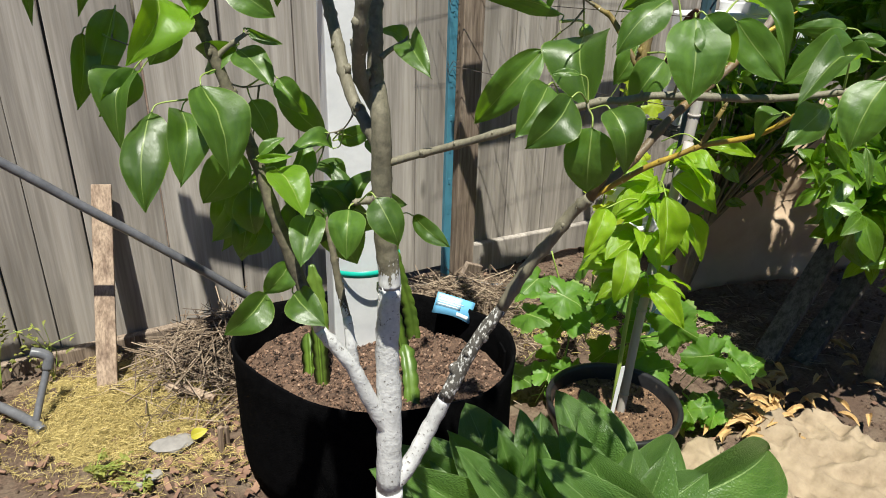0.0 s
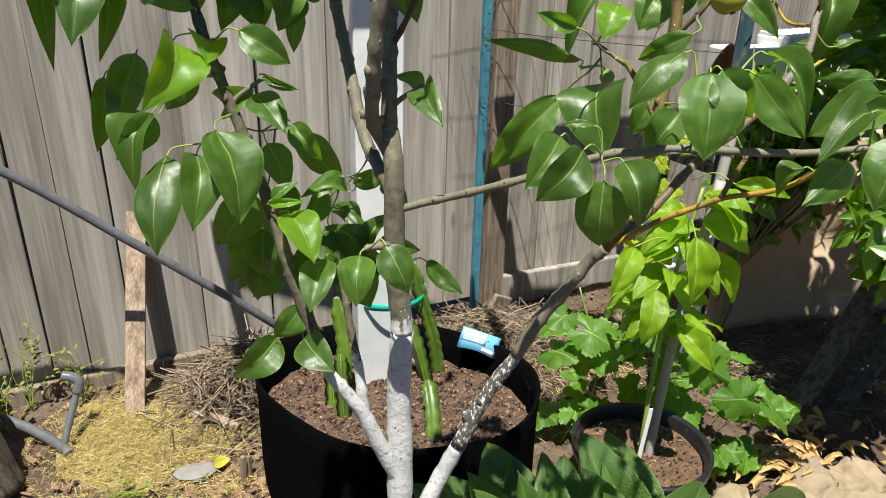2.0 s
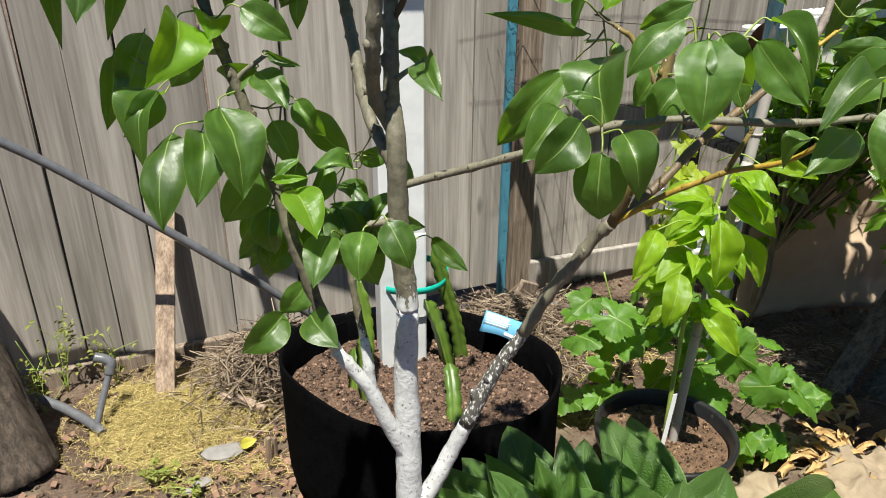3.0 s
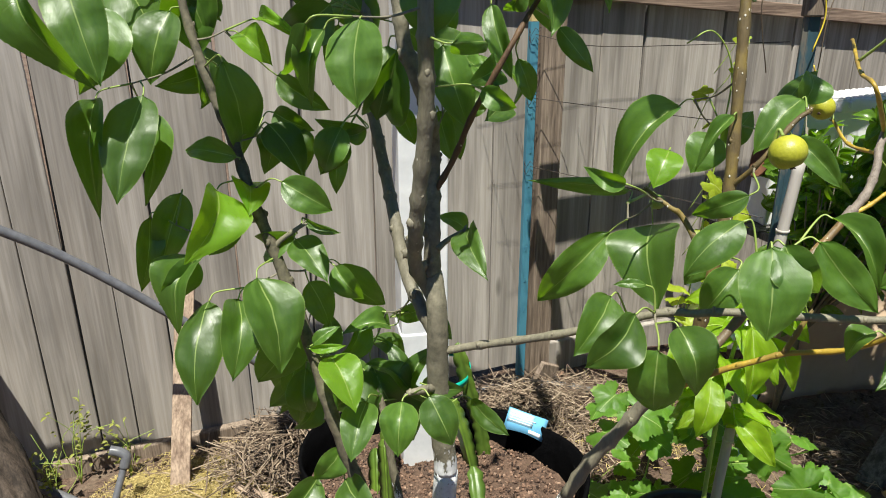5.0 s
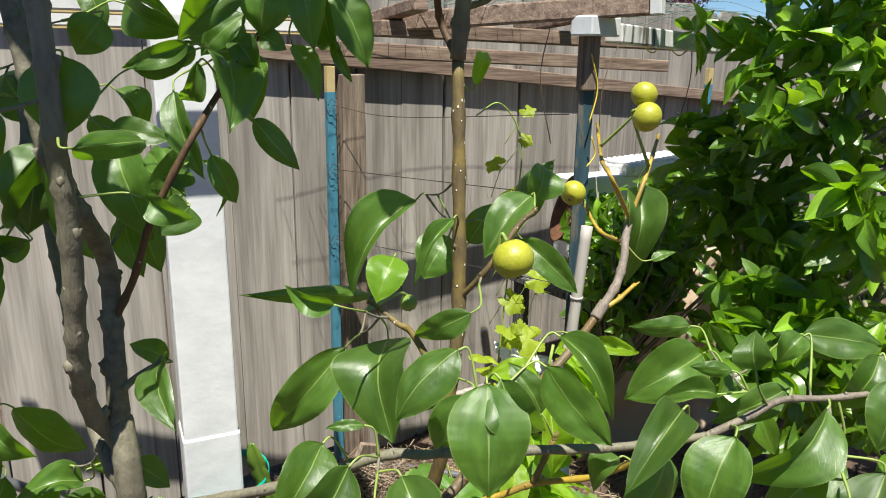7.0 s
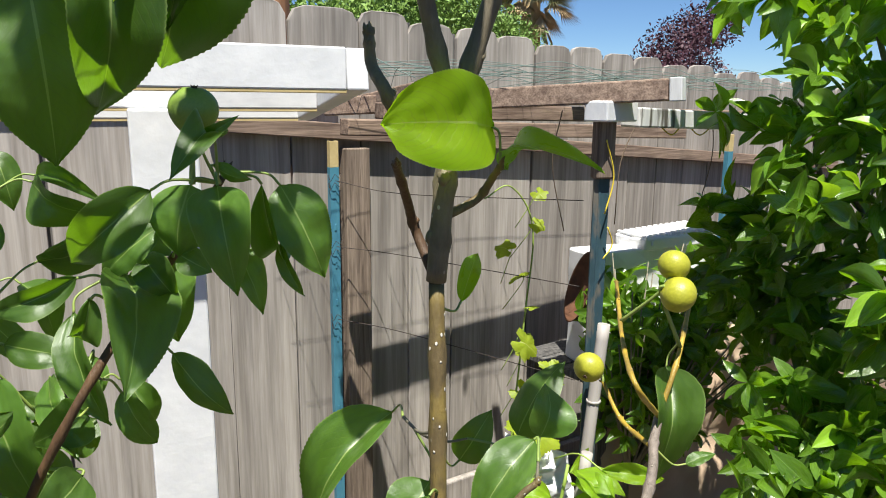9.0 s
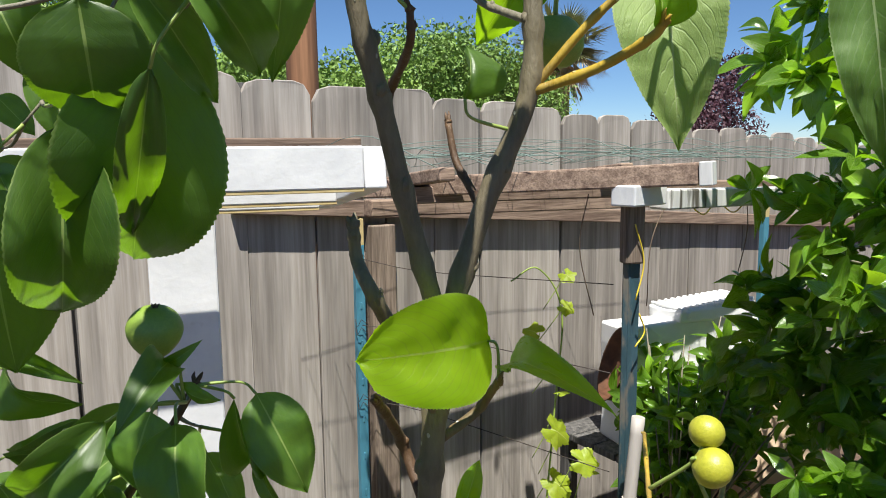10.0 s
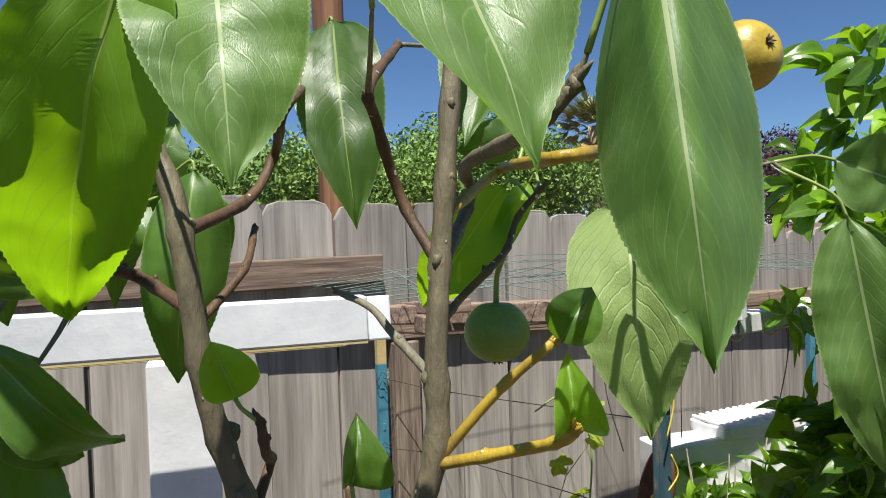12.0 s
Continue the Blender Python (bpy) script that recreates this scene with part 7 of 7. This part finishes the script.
for i, (x, y, s) in enumerate(((0.375, 1.9, 0.045), (0.31, 1.8, 0.02), (0.27, 1.78, 0.013), (1.62, 2.36, 0.02), (0.22, 1.75, 0.012))):
    bm = bmesh.new()
    lump(bm, (x, y, 0.004), s, i + 2, 0.4, 2, squash=(1.2, 0.9, 0.4))
    tagged(finish("stone", bm, STONE), "flat grey stone lying on the soil", "stone")
bm = bmesh.new()
box(bm, (0.085, 0.022, 0.1), (1.565, 2.33, 0.05), (8, 25, 10), 0.003)
tagged(finish("wood_offcut", bm, POSTWOOD), "sawn wood offcut propped by the blue post", "wood block")
for x, y, h in ((0.488, 1.82, 0.085), (0.507, 1.835, 0.07)):
    bm = bmesh.new()
    box(bm, (0.012, 0.012, h), (x, y, h / 2 - 0.008), (0, 3, 20), 0.002)
    tagged(finish("wooden_peg", bm, STAKEWOOD), "short brown wooden peg in the soil", "peg", "pegs by the bag")
bm = bmesh.new()
tube(bm, ((0.4, 2.14, 0.03), (0.47, 2.08, 0.03), (0.52, 2.03, 0.018)), (0.014, 0.013, 0.011), 5, 10, 0.1)
tagged(finish("stick", bm, STAKEWOOD), "thick broken brown stick on the straw", "stick")
YELLOWLEAF = leaf_material("yellow_fallen_leaf", (0.4, 0.36, 0.03), (0.55, 0.5, 0.06), (0.5, 0.48, 0.15), (0.5, 0.5, 0.03), 0.5, through_light=0.3, swing=0.05)
YELLOWFALLEN = leaf_mesh("fallen_leaf", YELLOWLEAF, ovate, 24, 3, 0.1, 0.15, 0.02)
ob = new("fallen_leaf", YELLOWFALLEN)
ob.matrix_world = leaf_matrix((0.425, 1.9, 0.012), (0.47, 1.885, 0.03), 0.03, (-0.3, -0.6, 0.7))
tagged(ob, "yellow-green fallen leaf on the soil", "leaf")

# log in the lower left corner
def build_log():
    """A split log with ridged bark, leaning towards the fence."""
    line = spline(((-0.33, 2.38, 0.74), (-0.25, 2.26, 0.46), (-0.18, 2.15, 0.24), (-0.11, 2.03, -0.02)), 12)
    bm = bmesh.new()
    rings = []
    for i, q in enumerate(line):
        way = (line[min(i + 1, len(line) - 1)] - line[max(i - 1, 0)]).normalized()
        side = way.cross(Vector((0, 1, 0.2))).normalized()
        over = side.cross(way)
        ring = []
        for j in range(48):
            a = 2 * math.pi * j / 48
            ridge = 0.16 * noise.noise(Vector((math.cos(a) * 5, math.sin(a) * 5, i * 0.05))) + 0.1 * noise.noise(Vector((math.cos(a) * 14, math.sin(a) * 14, i * 0.22)))
            r = (0.062 + 0.0007 * i) * (1 + ridge)
            ring.append(bm.verts.new(q + side * math.cos(a) * r + over * math.sin(a) * r))
        rings.append(ring)
    for a, b in zip(rings, rings[1:]):
        for j in range(48):
            bm.faces.new((a[j], a[(j + 1) % 48], b[(j + 1) % 48], b[j])).smooth = True
    bm.faces.new(rings[0])
    bm.faces.new(rings[-1])
    tagged(finish("grey_log", bm, BARKLOG), "weathered grey-brown log leaning towards the fence", "log")


build_log()


def crumpled(name, corners, mat, label, category, seed, bulge=0.03, cells=22, thick=0.002):
    """A creased sheet over four corners."""
    p = [Vector(c) for c in corners]
    n = (p[1] - p[0]).cross(p[3] - p[0]).normalized()
    bm = bmesh.new()
    rows = []
    off = Vector((seed, seed * 2, 0))
    for j in range(cells + 1):
        row = []
        for i in range(cells + 1):
            u, v = i / cells, j / cells
            q = p[0].lerp(p[1], u).lerp(p[3].lerp(p[2], u), v)
            h = bulge * (noise.noise(q * 5 + off) - 0.9 * abs(noise.noise(q * 9 + off)) - 0.5 * abs(noise.noise(q * 21 - off)) + 0.12 * noise.noise(q * 40))
            edge = 0.02 * noise.noise(Vector((u * 6, v * 6, seed)))
            row.append(bm.verts.new(q + n * h + (p[1] - p[0]) * edge + (p[3] - p[0]) * edge * 0.7))
        rows.append(row)
    for a, b in zip(rows, rows[1:]):
        for i in range(cells):
            bm.faces.new((a[i], a[i + 1], b[i + 1], b[i])).smooth = True
    ob = finish(name, bm, mat)
    m = ob.modifiers.new("thick", "SOLIDIFY")
    m.thickness = thick
    return tagged(ob, label, category)


crumpled("cardboard_sheet", ((1.55, 1.25, 0.025), (1.47, 0.82, 0.03), (2.1, 0.8, 0.03), (2.07, 1.18, 0.03)), CARDBOARD, "creased tan cardboard sheet lying on the soil", "cardboard", 3, 0.055, 60)
crumpled("brown_paper_sheet", ((2.22, 1.92, 0.0), (3.1, 1.72, 0.0), (3.1, 1.78, 0.8), (2.28, 1.99, 0.62)), BROWNPAPER, "brown paper sheet hanging behind the citrus", "paper", 5, 0.05)
crumpled("white_plastic_sheet", ((1.68, 1.74, 0.44), (1.86, 1.66, 0.42), (1.87, 1.74, 0.56), (1.76, 1.83, 0.63)), WHITEBAG, "crumpled white plastic sheet behind the sapling", "plastic sheet", 8, 0.11, 40)

# dry curled leaves
rng = random.Random(19)
DRYLEAF = simple("dry_leaf", (0.3, 0.18, 0.07), (0.55, 0.37, 0.16), 12, 0.7, swing=8)
dry = [leaf_mesh("dry_leaf", DRYLEAF, lance, 8, 2, 0.08, 0.25, 0.05, 0, i) for i in range(2)]
for i in range(95):
    x, y = 1.9 + rng.gauss(0, 0.1), 1.25 + rng.gauss(0, 0.045)
    if i > 72:
        x, y = rng.uniform(1.9, 2.5), rng.uniform(1.0, 1.5)
    a = rng.uniform(0, 6.28)
    ob = new("dry_leaf", rng.choice(dry))
    z = 0.014 + 0.03 * rng.random()
    ob.matrix_world = leaf_matrix((x, y, z), (x + 0.065 * math.cos(a), y + 0.065 * math.sin(a), z + rng.uniform(-0.005, 0.012)), 0.017, (rng.gauss(0, 0.5), rng.gauss(0, 0.5), 1))
    tagged(ob, "curled tan dry leaf on the soil", "leaf", "dry leaves by the pot")

# leaning grey planks
for a, b in (((2.19, 1.46, -0.02), (2.55, 1.5, 0.42)), ((2.3, 1.4, -0.02), (2.68, 1.4, 0.44))):
    bm = bmesh.new()
    beam_between(bm, a, b, 0.075, 0.022, 0.003)
    tagged(finish("plank", bm, GREYPLANK), "dark grey weathered plank leaning under the citrus", "plank", "leaning planks")


# ---- clutter before the fence ----
def build_pan():
    """A rusty iron pan standing on its edge against the box."""
    bm = bmesh.new()
    rings = []
    for z, r in ((0.0, 0.03), (0.0, 0.075), (0.012, 0.1), (0.035, 0.112), (0.037, 0.118), (0.032, 0.114), (0.006, 0.098), (-0.006, 0.075), (-0.006, 0.03)):
        rings.append([bm.verts.new((r * math.cos(i * math.pi / 14), r * math.sin(i * math.pi / 14), z)) for i in range(28)])
    for a, b in zip(rings, rings[1:]):
        for i in range(28):
            bm.faces.new((a[i], a[(i + 1) % 28], b[(i + 1) % 28], b[i])).smooth = True
    bm.faces.new(rings[0])
    bm.faces.new(rings[-1])
    ob = finish("iron_pan", bm, RUSTPOT)
    ob.matrix_world = pose(2.19, 1.985, 0.93, 0, -72, -32)
    tagged(ob, "rusty brown iron pan leaning on the white box", "pan")


build_pan()


def white_box(name, at, size, turn, label, tilt=0, ribs=0):
    b = thing(name, at, label, "box")
    b.matrix_world = pose(*at, 0, tilt, turn)
    bm = bmesh.new()
    box(bm, size, (0, 0, size[2] / 2), bevel=0.008)
    bmesh.ops.subdivide_edges(bm, edges=[e for e in bm.edges if e.calc_length() > 0.05], cuts=5, use_grid_fill=True)
    for v in bm.verts:
        v.co += Vector((noise.noise(v.co * 9), noise.noise(v.co * 9 + Vector((5, 0, 0))), noise.noise(v.co * 9 + Vector((0, 7, 0))))) * 0.008
    part("shell", bm, WHITEBAG, b)
    for x in (-1, 1):
        bm = bmesh.new()
        box(bm, (0.012, size[1] + 0.014, 0.022), (x * (size[0] / 2 - 0.03), 0, size[2] - 0.014), bevel=0.004)
        part("edge_clip", bm, WHITEBAG, b)
    for i in range(ribs):
        bm = bmesh.new()
        box(bm, (0.014, size[1] * 0.94, 0.01), (-size[0] / 2 + size[0] * (i + 0.5) / ribs, 0, size[2] + 0.003), bevel=0.003)
        part("rib", bm, WHITEBAG, b)


white_box("storage_box", (2.57, 2.08, 0.62), (0.56, 0.13, 0.4), -12, "stained white plastic storage box behind the citrus")
white_box("plastic_tray", (2.66, 2.065, 1.022), (0.33, 0.17, 0.045), -10, "ribbed white plastic tray on the storage box", -3, 12)
bench = thing("potting_bench", (2.62, 2.14, 0), "low grey potting bench before the fence", "bench")
for k in range(4):
    bm = bmesh.new()
    box(bm, (0.8, 0.094, 0.024), (0, -0.15 + 0.1 * k, 0.607), bevel=0.003)
    part("board", bm, DARKPLANK, bench)
for x in (-0.36, 0.36):
    for y in (-0.16, 0.16):
        bm = bmesh.new()
        box(bm, (0.045, 0.045, 0.595), (x, y, 0.2975), bevel=0.003)
        part("leg", bm, DARKPLANK, bench)

# yellow cord and dry tendrils on the old trellis
for k, (a, b, c) in enumerate((((1.7, 1.503, 1.44), (1.725, 1.5, 1.36), (1.705, 1.502, 1.28)), ((1.715, 1.5, 1.25), (1.73, 1.498, 1.21), (1.705, 1.5, 1.18)), ((1.9, 1.53, 1.47), (1.95, 1.53, 1.445), (2.0, 1.54, 1.468)), ((2.05, 1.56, 1.465), (2.1, 1.56, 1.44), (2.16, 1.57, 1.46)))):
    wire((a, b, c), 0.0017, YELLOWTIE, "loop of yellow cord hanging on the trellis", "cord", "cord")
rng = random.Random(40)
for i in range(3):
    x = 1.66 + 0.27 * i
    wire(((x, 1.6, 1.5), (x + rng.uniform(-0.05, 0.05), 1.62, 1.38), (x + rng.uniform(-0.08, 0.08), 1.64, 1.22)), 0.0014, TWIGS, "dry brown tendril hanging from the trellis", "tendril", "tendril")

# weeds by the fence foot
WEEDLEAF = leaf_material("dry_weed_leaf", (0.14, 0.17, 0.03), (0.3, 0.29, 0.07), (0.35, 0.35, 0.12), (0.35, 0.4, 0.05), 0.6, 6, 0.3, 0.3)
WEED = [leaf_mesh("weed_leaf", WEEDLEAF, lance, 5, 1, 0.1, 0.2, 0, 0, 0)]
for wx, wy, n, hgt in ((-0.02, 2.4, 60, 0.3), (0.12, 2.38, 40, 0.2), (0.2, 1.86, 60, 0.06), (0.28, 1.76, 40, 0.05), (-0.08, 2.3, 60, 0.22)):
    w = thing("weed", (wx, wy, 0), "sparse green-yellow weed growing from the soil", "weed", "weeds by the fence")
    bpy.context.view_layer.update()
    rng = random.Random(int(wx * 100))
    tips = []
    for k in range(6):
        e = (wx + rng.gauss(0, 0.05), wy + rng.gauss(0, 0.03), hgt * rng.uniform(0.6, 1.1))
        bm = bmesh.new()
        tube(bm, ((wx, wy, -0.01), (wx + rng.gauss(0, 0.02), wy, hgt * 0.5), e), (0.0014, 0.0008), 5, 5)
        under(finish("stalk", bm, STEMGREEN), w)
        tips.append(e)
    for k in range(n):
        e = Vector(rng.choice(tips))
        s = rng.uniform(0.3, 1)
        base = Vector((wx, wy, 0)).lerp(e, s)
        a = rng.uniform(0, 6.28)
        put_leaf(w, WEED[0], base, base + Vector((math.cos(a), math.sin(a), rng.uniform(-0.3, 0.6))) * rng.uniform(0.012, 0.024), 0.009, (rng.gauss(0, 0.4), rng.gauss(-0.3, 0.4), 1))


# ---- beyond the fence ----
FARLEAF = simple("far_foliage", (0.07, 0.15, 0.02), (0.22, 0.34, 0.06), 3.0, 0.6, swing=9)
PURPLELEAF = simple("purple_foliage", (0.035, 0.012, 0.02), (0.09, 0.03, 0.045), 3.0, 0.6)
PALMLEAF = simple("palm_frond", (0.11, 0.13, 0.04), (0.3, 0.3, 0.12), 3.0, 0.6)
PALMDRY = simple("dry_palm_frond", (0.3, 0.21, 0.1), (0.6, 0.46, 0.25), 3.0, 0.7)
POLE = wood("pole_wood", (0.16, 0.07, 0.035), (0.36, 0.18, 0.09), grain=(9, 9, 0.5))


def far_tree(name, at, clumps, size, mat, label, seed, per=900, leaf_size=0.16):
    t = thing(name, at, label, "tree")
    bpy.context.view_layer.update()
    rng = random.Random(seed)
    bm = bmesh.new()
    tube(bm, ((at[0], at[1], -0.1), (at[0], at[1], clumps[0][2] * 0.6), clumps[0]), (0.2, 0.15, 0.06), 5, 8)
    under(finish("trunk", bm, BARK), t)
    for c in clumps:
        verts, faces = [], []
        for _ in range(per):
            d = Vector([rng.gauss(0, 1) for _ in range(3)]).normalized() * size * rng.random() ** 0.4 * (0.8 + 0.4 * rng.random())
            q = Vector(c) + Vector((d.x, d.y, d.z * 0.75))
            u, v = Vector([rng.gauss(0, 1) for _ in range(3)]).normalized(), Vector([rng.gauss(0, 1) for _ in range(3)]).normalized()
            s = leaf_size * rng.uniform(0.5, 1.2)
            k = len(verts)
            verts += [tuple(q - u * s), tuple(q + v * s * 0.5), tuple(q + u * s), tuple(q - v * s * 0.5)]
            faces.append((k, k + 1, k + 2, k + 3))
        me = bpy.data.meshes.new("crown")
        me.from_pydata(verts, [], faces)
        me.materials.append(mat)
        under(new("crown", me), t)


far_tree("garden_tree", (6.4, 11.0, 0), ((5.6, 10.6, 2.35), (6.8, 11, 2.85), (7.9, 11.2, 3.0), (4.6, 10.4, 2.1), (7.2, 10.8, 2.1), (8.7, 11.4, 2.6), (9.4, 11.6, 2.45)), 1.05, FARLEAF, "leafy green tree beyond the fence", 1, 9000, 0.05)
far_tree("garden_tree", (3.2, 10.0, 0), ((3.0, 10, 2.3), (3.8, 10.3, 2.5), (2.2, 9.6, 2.2)), 0.8, FARLEAF, "low green tree beyond the fence", 2, 6000, 0.045)
far_tree("garden_tree", (1.5, 10.0, 0), ((1.3, 10, 3.2), (0.6, 10.2, 2.6)), 0.9, FARLEAF, "green tree top beyond the fence", 4, 6000, 0.045)
far_tree("purple_leaf_tree", (13.4, 10.2, 0), ((12.3, 9.9, 2.05), (13.3, 10.2, 2.65), (14.4, 10.4, 3.1), (11.6, 9.8, 1.6), (13.8, 10.2, 2.0)), 0.75, PURPLELEAF, "purple-leaved plum tree beyond the fence", 3, 2600, 0.05)


def build_palm():
    at = Vector((12.6, 14.0, 4.0))
    p = thing("palm_tree", (at.x, at.y, 0), "fan palm with brown dry skirt beyond the fence", "palm tree")
    bpy.context.view_layer.update()
    bm = bmesh.new()
    tube(bm, ((at.x, at.y, -0.1), (at.x, at.y, 2), (at.x, at.y, 4.1)), (0.3, 0.26, 0.22), 6, 10, 0.06)
    under(finish("trunk", bm, PALMDRY), p)
    rng = random.Random(5)
    for k in range(110):
        a, e = rng.uniform(0, 6.28), rng.uniform(-1.3, 1.2)
        way = Vector((math.cos(a) * math.cos(e), math.sin(a) * math.cos(e), math.sin(e)))
        hub = at + way * rng.uniform(0.35, 0.85)
        verts, faces = [], []
        side = way.cross(Vector((0, 0, 1))).normalized()
        for j in range(15):
            f = (j - 7) / 7 * 1.2
            d = (way * math.cos(f) + side * math.sin(f) + Vector((0, 0, -0.25 * abs(f)))).normalized()
            n = d.cross(Vector((0.2, 0.1, 1))).normalized() * 0.03
            i = len(verts)
            verts += [tuple(hub - n), tuple(hub + n), tuple(hub + d * 0.6 + Vector((0, 0, -0.05)))]
            faces.append((i, i + 1, i + 2))
        me = bpy.data.meshes.new("frond")
        me.from_pydata(verts, [], faces)
        me.materials.append(PALMDRY if e < -0.25 else PALMLEAF)
        under(new("frond", me), p)


build_palm()
bm = bmesh.new()
tube(bm, ((2.0, 4.0, -0.1), (1.985, 4.0, 3), (1.98, 4.0, 7)), (0.085, 0.08, 0.075), 6, 16)
tagged(finish("utility_pole", bm, POLE), "reddish brown wooden utility pole beyond the fence", "pole")
wire(((1.98, 4.0, 6.0), (5.5, 5.5, 3.9), (16, 9, 4.6)), 0.006, PIPE, "black cable against the sky", "cable", "cable")
